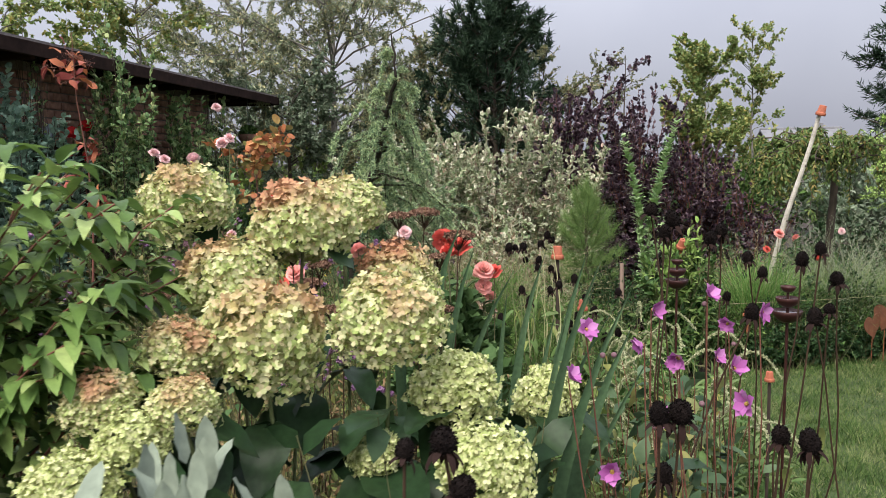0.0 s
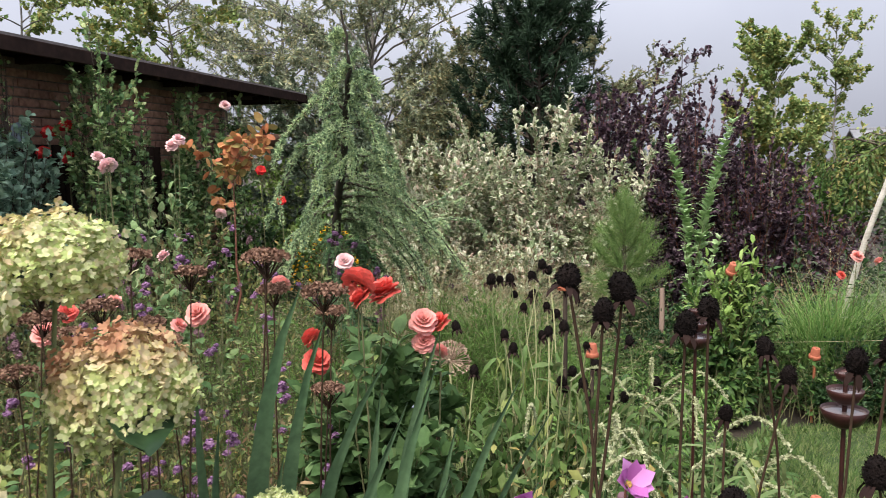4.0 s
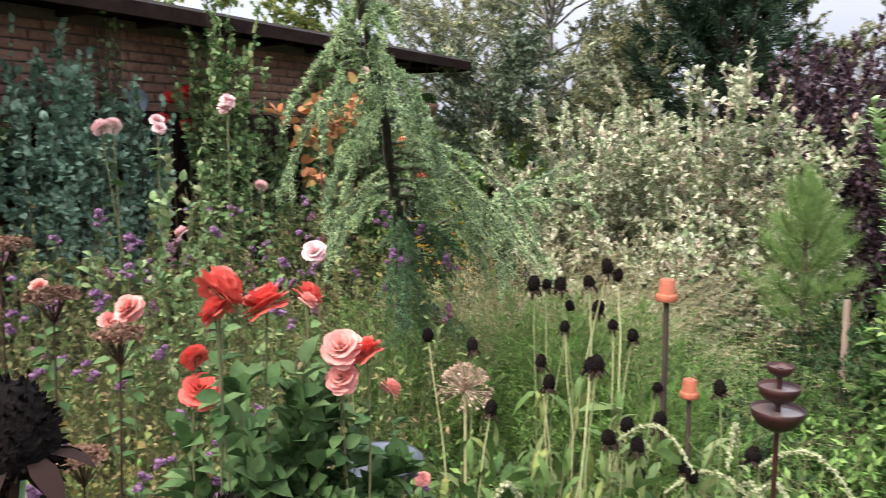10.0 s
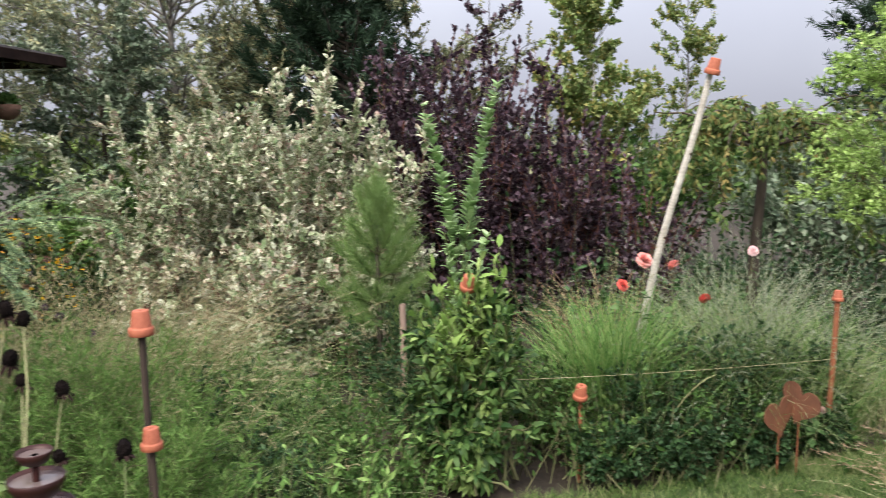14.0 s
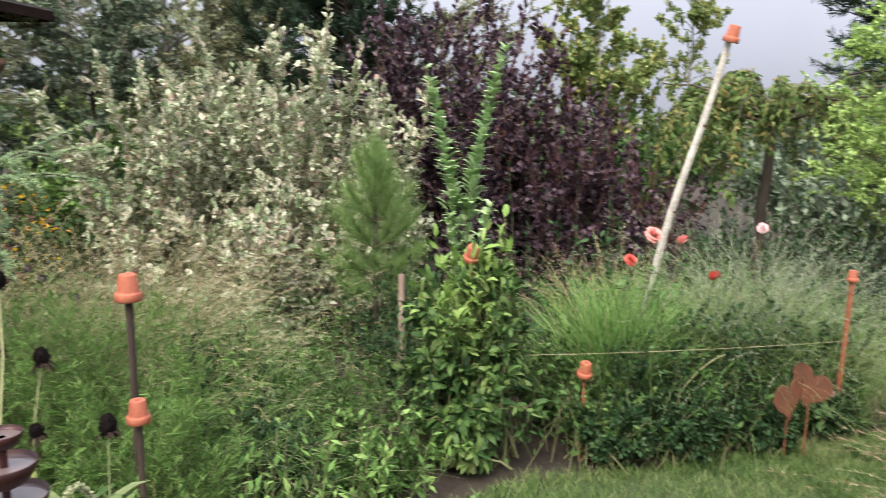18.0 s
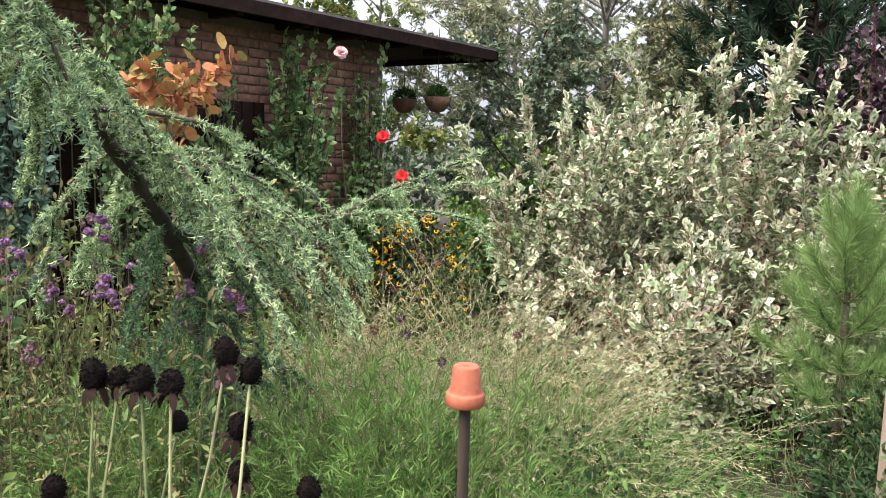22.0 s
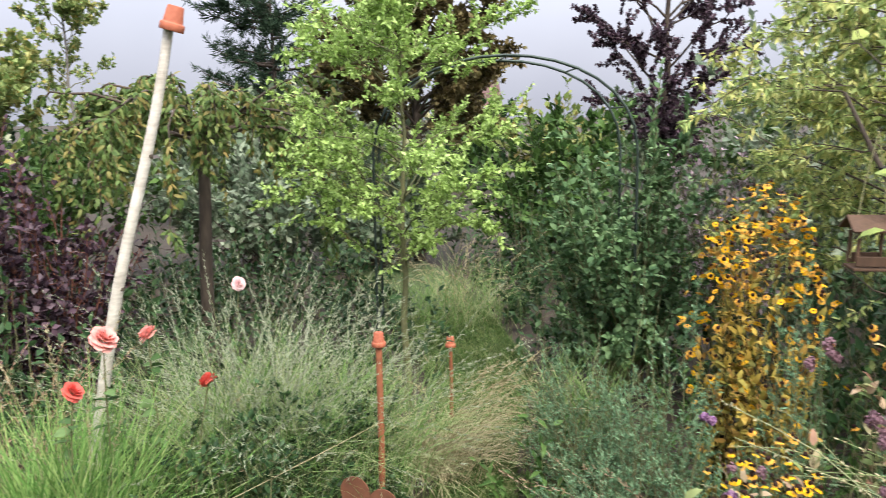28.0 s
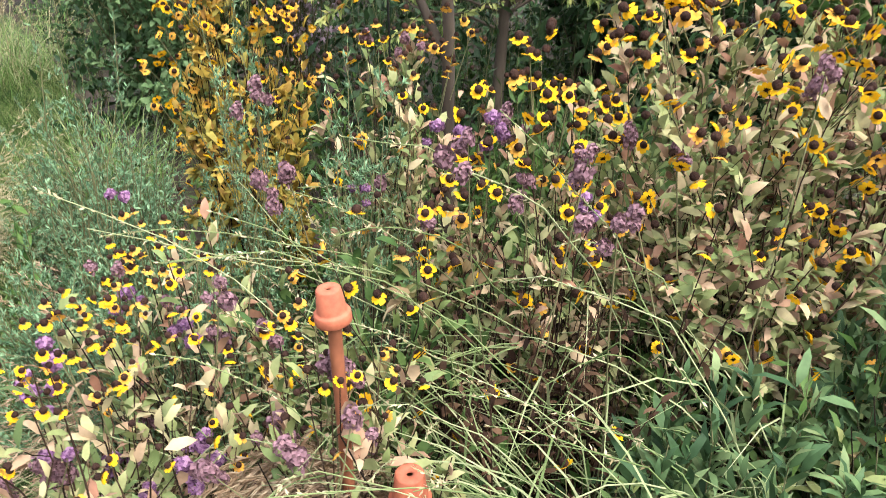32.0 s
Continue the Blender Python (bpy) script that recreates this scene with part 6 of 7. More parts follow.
# ---- bird bath with a small bird figure ----
ZINC = solid("grey_zinc", (0.05, 0.06, 0.075), (0.13, 0.15, 0.18), 30, 0.45, 0.6, bump=0.3)
bath = thing("bird_bath", (-0.38, 0.8, 0), "round grey metal bird bath on a stake, holding water", "bird bath")
part("dish", lathe("dish", [(0.001, 0.702), (0.05, 0.704), (0.095, 0.722), (0.118, 0.757), (0.125, 0.759), (0.122, 0.751), (0.1, 0.715), (0.05, 0.695), (0.001, 0.693)], ZINC), bath)
WATER = bpy.data.materials.new("water")
WATER.use_nodes = True
WATER.node_tree.nodes["Principled BSDF"].inputs["Base Color"].default_value = (0.09, 0.10, 0.12, 1)
WATER.node_tree.nodes["Principled BSDF"].inputs["Roughness"].default_value = 0.05
part("water", lathe("water", [(0.001, 0.738), (0.104, 0.738)], WATER), bath, "still water")
part("stake", tubes("stake", np.array([[[0, 0, -0.03], [0, 0, 0.4], [0, 0, 0.702]]]), 0.008, 0.008, ZINC, 8), bath)
bird = lathe("bird", [(0.001, -0.045), (0.012, -0.035), (0.02, -0.01), (0.022, 0.01), (0.016, 0.026), (0.012, 0.036), (0.013, 0.044), (0.008, 0.053), (0.001, 0.062)], ZINC, 14)
bd = new("bird_figure", bird)
bd.matrix_world = pose(-0.47, 0.715, 0.772, 62, 0, 35)
tagged(bd, "small dark metal bird figure on the bath's rim", "figurine")

# ---- yellow coneflowers ----
GOLD = foliage("coneflower_petal", [(0.70, 0.31, 0.010), (0.82, 0.43, 0.012), (0.85, 0.53, 0.02)], 0.6, 0.4, 0.2, 0.1, 1.0)
AGED = foliage("aged_petal", [(0.34, 0.15, 0.03), (0.48, 0.24, 0.04), (0.58, 0.34, 0.05)], 0.7, 0.3, 0.2, 0.2)
DARKEYE = solid("dark_eye", (0.012, 0.007, 0.006), (0.05, 0.025, 0.018), 300, 0.85, bump=0.8)
DARKEYE.node_tree.nodes["Principled BSDF"].inputs["Specular IOR Level"].default_value = 0.1
ray_m = [petal_ring("petals", 9, 0.0145, 0.0108, r, m, 1, "petal", 400 + k) for k, (r, m) in enumerate(((0.1, GOLD), (-0.2, GOLD), (0.0, GOLD), (-0.5, AGED), (-0.75, GOLD)))]
dome_m = lathe("centre", [(0.008, -0.003), (0.0096, 0.001), (0.0086, 0.0072), (0.0045, 0.0112), (0.0001, 0.0122)], DARKEYE, 8)
CONELEAF = foliage("coneflower_leaf", [(0.03, 0.075, 0.02), (0.06, 0.13, 0.03), (0.12, 0.20, 0.05), (0.22, 0.26, 0.08), (0.24, 0.17, 0.09)], 0.6, 0.35, gain=0.88)
AMBERLEAF = foliage("amber_leaf", [(0.12, 0.13, 0.03), (0.26, 0.22, 0.05), (0.42, 0.30, 0.06), (0.30, 0.17, 0.05)], 0.6, 0.35)
TALLLEAF = foliage("turning_leaf", [(0.09, 0.14, 0.045), (0.19, 0.24, 0.08), (0.32, 0.33, 0.14), (0.44, 0.33, 0.22), (0.24, 0.12, 0.08)], 0.6, 0.4, gain=1.2)


def coneflower(at, size, label, flowers, seed, spent=0.12, leaf_n=1300, leaf_mat=None, kinds=(0, 1, 2, 3, 4), size_of=1.0, eyes=1.0, up=0.55):
    """A branching plant with its daisies on the crown's surface, facing up and outward."""
    ob, main, r = shrub("coneflower", at, size, label, "perennial", leaf_mat or CONELEAF, BROWNSTEM, 60, leaf_n, (0.046, 0.021), "leaf", seed, size[2] * 0.62, foot=0.35, wood_r=0.0032, twigs=6, lo=0.25, group="yellow coneflowers")
    rx, ry, h = size
    mid = h * 0.62
    for k in range(flowers):
        d = unit(r.normal(size=3) + [-0.35, -0.25, up + 0.5 * (h > 1.15)])
        lump = r.uniform(0.72, 1.1)
        p = np.array([d[0] * rx * lump, d[1] * ry * lump, mid + d[2] * (h - mid) * lump])
        if p[2] < 0.2:
            continue
        foot = np.array([[p[0] * 0.65, p[1] * 0.65, max(p[2] - r.uniform(0.1, 0.2), 0.05)]])
        nod = pose(*p, r.normal(-d[1] * 55, 16), r.normal(d[0] * 55, 16), r.uniform(0, 360)) @ Matrix.Scale(r.uniform(0.75, 1.05) * size_of, 4)
        if r.random() < spent:
            part("seed_cone", dome_m, ob, "black spent cone", nod)
            continue
        fl = part("flower", ray_m[int(r.choice(kinds))], ob, "", nod)
        if r.random() < eyes:
            part("centre", dome_m, fl, "", pose(0, 0, 0.005))
        if k % 8 == 0:
            part("flower_stem", tubes("flower_stem", bow(foot, p[None], 0.0, 4), 0.0016, 0.0012, TWIG, 3), ob)
    return ob


coneflower((3.34, 3.54, 0), (0.24, 0.24, 1.42), "upright coneflower with massed deep yellow daisies", 390, 414, 0.1, leaf_n=2600, leaf_mat=AMBERLEAF, kinds=(3, 3, 1, 2), size_of=0.78, eyes=0.35)
coneflower((3.62, 2.2, 0), (0.38, 0.38, 1.54), "tall coneflower covered in yellow black-eyed daisies", 330, 412, leaf_n=4600, leaf_mat=TALLLEAF)
coneflower((3.9, 1.88, 0), (0.42, 0.38, 1.52), "tall coneflower covered in yellow black-eyed daisies", 230, 413, leaf_n=4600, leaf_mat=TALLLEAF)
coneflower((3.3, 2.45, 0), (0.22, 0.22, 1.2), "branching coneflower with many small yellow daisies", 110, 411, leaf_mat=TALLLEAF)
coneflower((3.38, 2.9, 0), (0.28, 0.25, 1.26), "branching coneflower with small yellow daisies before the tree", 120, 423, 0.25, leaf_n=2600, leaf_mat=TALLLEAF, size_of=0.75, kinds=(0, 1, 3, 3))
coneflower((2.42, 2.66, 0), (0.24, 0.24, 0.96), "low coneflower with yellow black-eyed daisies", 90, 415, 0.2, leaf_n=900, leaf_mat=TALLLEAF, size_of=0.62, up=2.0, kinds=(1, 4, 4, 3, 3), eyes=1.0)
coneflower((2.66, 2.86, 0), (0.26, 0.26, 0.94), "low coneflower with yellow black-eyed daisies", 80, 416, 0.2, leaf_n=1300, leaf_mat=TALLLEAF, size_of=0.62, up=1.8, kinds=(1, 4, 4, 3, 3), eyes=1.0)
coneflower((2.66, 2.4, 0), (0.22, 0.2, 0.97), "low coneflower with faded daisies round a pot's stake", 34, 424, 0.35, leaf_n=1300, leaf_mat=TALLLEAF, size_of=0.66, up=1.8, kinds=(1, 4, 3))
coneflower((2.95, 2.6, 0), (0.28, 0.26, 0.98), "coneflower with yellow black-eyed daisies and brown stems", 46, 417, 0.2)
coneflower((2.8, 2.0, 0), (0.34, 0.3, 0.7), "low coneflower with a few yellow daisies", 14, 418)
coneflower((3.35, 1.6, 0), (0.4, 0.36, 0.88), "coneflower with yellow daisies among green leaves", 26, 419)
coneflower((-3.3, 4.6, 0), (0.46, 0.36, 1.12), "golden yellow daisies in front of the dogwood", 170, 420, 0.05)
undergrowth("meadow_undergrowth", 2.72, 4.6, 0.8, 3.4, 900, (0.35, 0.75), GREEN, "green leafy stems under the coneflowers", 421, (0.07, 0.02), 13)
undergrowth("dead_stalk_stand", 2.98, 3.3, 2.2, 2.85, 150, (0.75, 1.15), foliage("dead_leaf", [(0.02, 0.011, 0.008), (0.05, 0.027, 0.017), (0.12, 0.07, 0.042)], 0.85, 0.2, gain=1.0), "dark brown dead stalks and withered leaves", 425, (0.035, 0.014), 16, "leaf", BROWNSTEM)
LUSH = foliage("lush_leaf", [(0.03, 0.075, 0.03), (0.06, 0.125, 0.045), (0.11, 0.19, 0.07), (0.19, 0.26, 0.10)], 0.5, 0.35, gain=1.0)
for k, (x, y, h) in enumerate(((2.85, 1.62, 0.78), (3.2, 1.5, 0.88), (3.05, 1.9, 0.8), (3.5, 1.4, 0.95), (3.55, 1.7, 1.0))):
    shrub("lush_perennial", (x, y, 0), (0.3, 0.28, h), "leafy perennial of narrow mid green leaves", "perennial", LUSH, TWIG, 46, 2400, (0.068, 0.017), "leaf", 426 + k, h * 0.55, foot=0.35, wood_r=0.003, group="lush perennials")
PINKDRY = foliage("pinkish_dry", [(0.22, 0.12, 0.09), (0.36, 0.22, 0.17), (0.46, 0.32, 0.25)], 0.85, 0.3)
shrub("faded_spirea", (4.12, 1.8, 0), (0.42, 0.4, 1.5), "bush with faded brownish-pink flower clusters", "shrub", PINKDRY, TWIG, 70, 4200, (0.03, 0.02), "diamond", 422, 0.8, foot=0.3, wood_r=0.004)

shrub("faded_spirea", (3.98, 2.5, 0), (0.36, 0.36, 1.42), "bush of pale olive leaves turning brown behind the daisies", "shrub", TALLLEAF, TWIG, 48, 3200, (0.045, 0.024), "leaf", 427, 0.85, foot=0.3, wood_r=0.004)

# ---- verbena along the lawn's right edge ----
for k in range(44):
    u = rng.random()
    x, y = 2.3 + 0.45 * rng.random(), 2.2 + 1.0 * u
    verbena((x, y, rng.uniform(0.4, 0.98)), vball if k % 3 == 0 else fball, "purple and faded verbena heads on leaning stems", "verbena by the lawn", 0.72, 0.2)
for k in range(20):
    verbena((rng.uniform(2.7, 3.4), rng.uniform(1.9, 3.1), rng.uniform(0.85, 1.25)), fball if k % 5 else vball, "faded purple verbena heads on stiff stems", "verbena among the coneflowers", 0.68, 0.1)

# ---- grasses on the right ----
grass_clump("plume_grass", (2.9, 3.2, 0), "fountain grass with brown arching plumes over the lawn", STRAW, 420, (0.45, 0.75), 0.08, 0.6, 1.0, 0.004, 430, 120, foliage("brown_plume", [(0.20, 0.13, 0.08), (0.32, 0.22, 0.15), (0.42, 0.32, 0.24)]), 0.3, bias=(-0.35, -0.1))
def switch_grass(x, y, n, toward, rise, seed):
    """Long seed stalks that rise steeply and lie over to one side."""
    r = np.random.default_rng(seed)
    ob = thing("switch_grass", (x, y, 0), "long pale arching stems of switch grass", "ornamental grass", "switch grass")
    root = np.c_[r.normal(0, 0.12, (n, 2)), np.full(n, -0.03)]
    tip = root + np.c_[toward[0] + r.normal(0, 0.26, n), toward[1] + r.normal(0, 0.26, n), rise + r.normal(0, 0.12, n)]
    line = bow(root, tip, r.uniform(0.14, 0.34, n), 12, r, 0.012)
    part("stalk_clump", tubes("stalk_clump", line, 0.0023, 0.001, GRASSPALE, 4), ob, kind="stuff")
    p, tg, _ = along(line, n * 3, 0.05, 0.5, r)
    me, _ = blades("blades", p, unit(tg + r.normal(0, 0.3, p.shape)), r.uniform(0.25, 0.55, len(p)), 0.7, 0.005, GRASSPALE, 5, r)
    part("blades", me, ob, kind="stuff")
    q, tq, _ = along(line, n * 26, 0.72, 1, r)
    part("seed_spray", leaves("seed_spray", q, tq + r.normal(0, 0.6, q.shape), r.normal(size=q.shape), 0.012, 0.004, STRAW, "diamond"), ob, kind="stuff")


def combed_plume(x, y, n, toward, top, seed):
    """A sheaf of hair-fine plumes that rise together and lie over to one side like combed hair."""
    r = np.random.default_rng(seed)
    ob = thing("fountain_grass", (x, y, 0), "sheaf of pale brown fountain-grass plumes combed over the lawn", "ornamental grass")
    t = np.linspace(0, 1, 14)[None, :, None]
    root = np.c_[r.normal(0, 0.05, (n, 2)), np.full(n, -0.03)][:, None]
    reach = np.c_[toward[0] + r.normal(0, 0.045, n), toward[1] + r.normal(0, 0.045, n), 0 * r.random(n)][:, None]
    high = (top * r.uniform(0.82, 1.06, n))[:, None, None]
    line = root + reach * t**1.35 + np.array([0, 0, 1.0]) * high * np.sin(t * 2.15) ** 0.8
    part("stalk_clump", tubes("stalk_clump", line, 0.0016, 0.0008, PLUMEM, 3), ob, kind="stuff")
    p, tg, _ = along(line, n * 60, 0.45, 1, r)
    part("plume_spray", leaves("plume_spray", p, tg + r.normal(0, 0.16, p.shape), r.normal(size=p.shape), 0.03, 0.0022, PLUMEM, "diamond"), ob, kind="stuff")
    base = np.c_[r.normal(0, 0.05, (260, 2)), np.zeros(260)]
    me, _ = blades("blades", base, np.c_[r.normal(toward[0] * 0.8, 0.5, 260), r.normal(toward[1] * 0.8, 0.5, 260), np.ones(260)], r.uniform(0.35, 0.6, 260), 0.9, 0.004, GRASSPALE, 6, r)
    part("blades", me, ob, kind="stuff")


PLUMEM = foliage("brown_hair_plume", [(0.24, 0.16, 0.10), (0.38, 0.27, 0.18), (0.52, 0.42, 0.30)], 0.8, 0.3, gain=1.0)
combed_plume(2.8, 2.42, 260, (-0.36, 0.02), 0.66, 450)
switch_grass(3.15, 1.6, 22, (-0.5, 0.8), 0.78, 431)
switch_grass(3.5, 2.1, 18, (-0.75, 0.45), 0.9, 432)
switch_grass(2.9, 1.95, 12, (-0.25, 0.7), 0.7, 440)
switch_grass(3.0, 2.5, 24, (-0.42, 0.2), 0.66, 452)
switch_grass(2.85, 2.1, 30, (-0.36, 0.1), 0.5, 453)
switch_grass(2.95, 2.25, 26, (-0.45, -0.12), 0.72, 459)
for k, (x, y, h) in enumerate(((2.6, 2.5, 0.5), (2.52, 2.2, 0.5), (2.5, 2.85, 0.6), (2.75, 2.25, 0.66), (2.62, 1.95, 0.6), (2.85, 2.05, 0.7))):
    grass_clump("leaning_grass", (x, y, 0), "pale green grass leaning over the lawn's edge", (GRASSPALE, STRAW, GRASSPALE)[k % 3], 420, (h * 0.65, h), 0.08, 0.5, 0.95, 0.0045, 454 + k, bias=(-0.3, 0.05), group="grasses at the lawn's edge")
grass_clump("plume_grass", (2.75, 4.85, 0), "straw-coloured grass leaning over the path", STRAW, 500, (0.4, 0.7), 0.1, 0.6, 0.9, 0.003, 433, 80, STRAW, 0.3, bias=(0.2, -0.2))
grass_clump("plume_grass", (4.1, 7.3, 0), "hazy pale grass beyond the arch", GRASSG, 500, (0.5, 0.85), 0.25, 0.7, 0.8, 0.004, 434, 90, STRAW, 0.3)
grass_clump("upright_grass", (3.55, 4.9, 0), "green arching grass beside the path", GRASSG, 400, (0.4, 0.7), 0.12, 0.5, 0.7, 0.005, 435)
shrub("artemisia", (2.62, 3.4, 0), (0.26, 0.3, 0.78), "soft grey-green artemisia with fine leaves", "perennial", BLUEG, TWIG, 140, 20000, (0.017, 0.0045), "diamond", 436, 0.4, foot=0.35, wood_r=0.003)
shrub("artemisia", (3.15, 4.25, 0), (0.32, 0.4, 0.8), "soft grey-green artemisia with fine leaves", "perennial", BLUEG, TWIG, 140, 20000, (0.017, 0.0045), "diamond", 437, 0.4, foot=0.35, wood_r=0.003)
shrub("artemisia", (3.05, 3.15, 0), (0.16, 0.16, 1.28), "tall grey-green artemisia spires", "perennial", BLUEG, TWIG, 70, 10000, (0.017, 0.0045), "diamond", 438, 0.6, foot=0.35, wood_r=0.003)

shrub("artemisia", (3.14, 2.82, 0), (0.15, 0.15, 1.18), "tall grey-green artemisia spires", "perennial", BLUEG, TWIG, 60, 8000, (0.017, 0.0045), "diamond", 458, 0.7, foot=0.35, wood_r=0.003)
shrub("artemisia", (2.7, 3.05, 0), (0.26, 0.3, 0.85), "soft grey-green artemisia with fine leaves", "perennial", BLUEG, TWIG, 130, 18000, (0.017, 0.0045), "diamond", 439, 0.45, foot=0.35, wood_r=0.003)

# ---- tree that carries the feeder ----
tree("magnolia_sapling", (3.7, 3.05, 0), 2.5, 0.55, "small tree with brown stem and large yellow-green leaves", foliage("magnolia_leaf", [(0.17, 0.24, 0.05), (0.30, 0.38, 0.08), (0.44, 0.49, 0.13)], 0.5, 0.45, gain=1.1), BARK, 0.027, 120, (0.085, 0.05), 440, 14, 0.0, 0.5, "leaf")
shrub("pink_bush", (4.75, 5.0, 0), (0.45, 0.4, 1.75), "bush with pale pink faded flower heads", "shrub", foliage("pink_floret", [(0.12, 0.16, 0.08), (0.30, 0.22, 0.26), (0.48, 0.36, 0.42)]), TWIG, 46, 2600, (0.035, 0.022), "diamond", 441, 1.2)
shrub("dark_shrub", (5.6, 3.0, 0), (0.8, 0.7, 1.5), "dark green shrub behind the coneflowers", "shrub", DEEP, BARK, 70, 5200, (0.09, 0.03), "leaf", 442)
shrub("teal_conifer", (7.3, 2.3, 0), (1.2, 0.9, 2.6), "soft blue-green conifer behind the beds", "conifer", BLUEG, BARK, 90, 16000, (0.07, 0.012), "diamond", 443)
shrub("dark_shrub", (6.2, 3.9, 0), (0.8, 0.7, 2.45), "tall dark green shrub behind the beds", "shrub", DEEP, BARK, 70, 6500, (0.08, 0.035), "leaf", 446)
shrub("purple_shrub", (6.3, 3.1, 0), (0.45, 0.45, 2.2), "upright dark purple shrub behind the beds", "shrub", PURPLE, BARK, 46, 3600, (0.06, 0.045), "broad", 447)
shrub("bare_shrub", (5.4, 1.9, 0), (0.7, 0.6, 1.35), "twiggy grey shrub with narrow leaves", "shrub", GREYG, GREYBARK, 80, 1800, (0.07, 0.014), "leaf", 444)
shrub("lush_shrub", (5.6, 2.4, 0), (0.5, 0.45, 1.35), "shrub of broad mid green leaves", "shrub", GREEN, TWIG, 50, 1500, (0.11, 0.05), "leaf", 445)

# ---- terracotta pots on stakes ----
pot_me = lathe("pot", [(0.006, 0.078), (0.007, 0.083), (0.025, 0.083), (0.0275, 0.08), (0.033, 0.03), (0.0345, 0.026), (0.0385, 0.0255), (0.041, 0.022), (0.0415, 0.001), (0.0395, -0.001), (0.0375, 0.002), (0.034, 0.024), (0.024, 0.074), (0.006, 0.078)], TERRA, 32)


def staked_pot(at, s, label, post=None, r=0.014, lean=(0, 0), tilt=0, foot=None):
    """A clay pot turned over on the top of a stake. at: the pot's top."""
    x, y, z = at
    ob = thing("terracotta_pot", (x, y, 0), label, "flower pot", "pots on stakes")
    part("pot", pot_me, ob, "orange clay pot turned upside down", pose(0, 0, z - 0.083 * s, tilt, tilt * 0.6, 0) @ Matrix.Scale(s, 4))
    fx, fy = foot or (0, 0)
    part("stake", tubes("stake", np.array([[[fx, fy, -0.05], [fx * 0.5 + 0.004, fy * 0.5, z * 0.5], [0, 0, z - 0.02 * s]]]), r * 1.05, r, post or POSTW, 8), ob)
    return ob


ROD = solid("rusty_rod", (0.17, 0.055, 0.025), (0.33, 0.115, 0.055), 40, 0.8, 0.1, bump=0.5)
staked_pot((-0.16, 2.12, 1.11), 1.0, "upturned terracotta pot on a dark wooden stake", r=0.012)
staked_pot((0.54, 3.54, 1.03), 0.95, "tilted terracotta pot among the honeysuckle leaves", ROD, 0.01, tilt=24)
staked_pot((1.05, 3.76, 0.46), 0.9, "small terracotta pot on a short stake at the bed's edge", ROD, 0.009, tilt=12)
staked_pot((0.04, 1.9, 0.81), 0.8, "small terracotta pot on a low stake", POSTW, 0.009)
staked_pot((2.26, 4.37, 0.88), 0.66, "small terracotta pot on a tall rusty rod", ROD, 0.013, foot=(-0.02, -0.03))
staked_pot((2.63, 2.36, 1.025), 0.64, "small terracotta pot on a reddish stake among daisies", ROD, 0.01, tilt=-4)
staked_pot((2.68, 2.27, 0.7), 0.85, "terracotta pot on a short stake beside the lawn", ROD, 0.012)
staked_pot((1.0, 0.34, 0.86), 0.45, "terracotta pot on a stake beside the rusty bowls", POSTW, 0.006)
staked_pot((3.05, 5.35, 0.5), 0.7, "small terracotta pot beside the path to the arch", ROD, 0.01)
post_ = thing("wooden_stake", (0.04, 3.95, 0), "weathered pinkish wooden stake among the low bushes", "stake")
part("stake", tubes("stake", np.array([[[0, 0, -0.05], [0.005, 0, 0.4], [0, 0, 0.76]]]), 0.02, 0.018, solid("pale_stake", (0.2, 0.13, 0.1), (0.34, 0.25, 0.2), 30, 0.9, bump=0.6, stretch=(1, 1, 0.2)), 8), post_)

# ---- leaning birch pole ----
pole = thing("birch_pole", (1.13, 4.9, 0), "leaning white birch pole topped by a terracotta pot", "pole")
t = np.linspace(0, 1, 14)
pl = np.c_[0.475 * t + 0.012 * np.sin(t * 9), -0.33 * t + 0.01 * np.sin(t * 7), -0.05 + 2.1 * t]
part("trunk", tubes("trunk", pl[None], 0.026, 0.017, BIRCHBARK, 10), pole)
part("pot", pot_me, pole, "orange clay pot turned upside down", pose(0.478, -0.33, 1.995, 8, 14, 0) @ Matrix.Scale(1.02, 4))
for k in (4, 7, 10):
    part("knot", blob("knot", 0.012, BARK, rough=0.1, seed=k), pole, "dark branch knot", pose(pl[k][0] + 0.012, pl[k][1] - 0.01, pl[k][2]))

# ---- rusty bowl stacks ----
def bowl(r, z):
    h = r * 0.86
    q = [(0.001, -h), (r * 0.35, -h * 0.97), (r * 0.72, -h * 0.72), (r * 0.94, -h * 0.32), (r, 0), (r * 0.965, 0.001), (r * 0.9, -h * 0.3), (r * 0.68, -h * 0.66), (r * 0.3, -h * 0.9), (0.001, -h * 0.92)]
    return lathe("bowl", [(a, b + z) for a, b in q], RUST, 30)


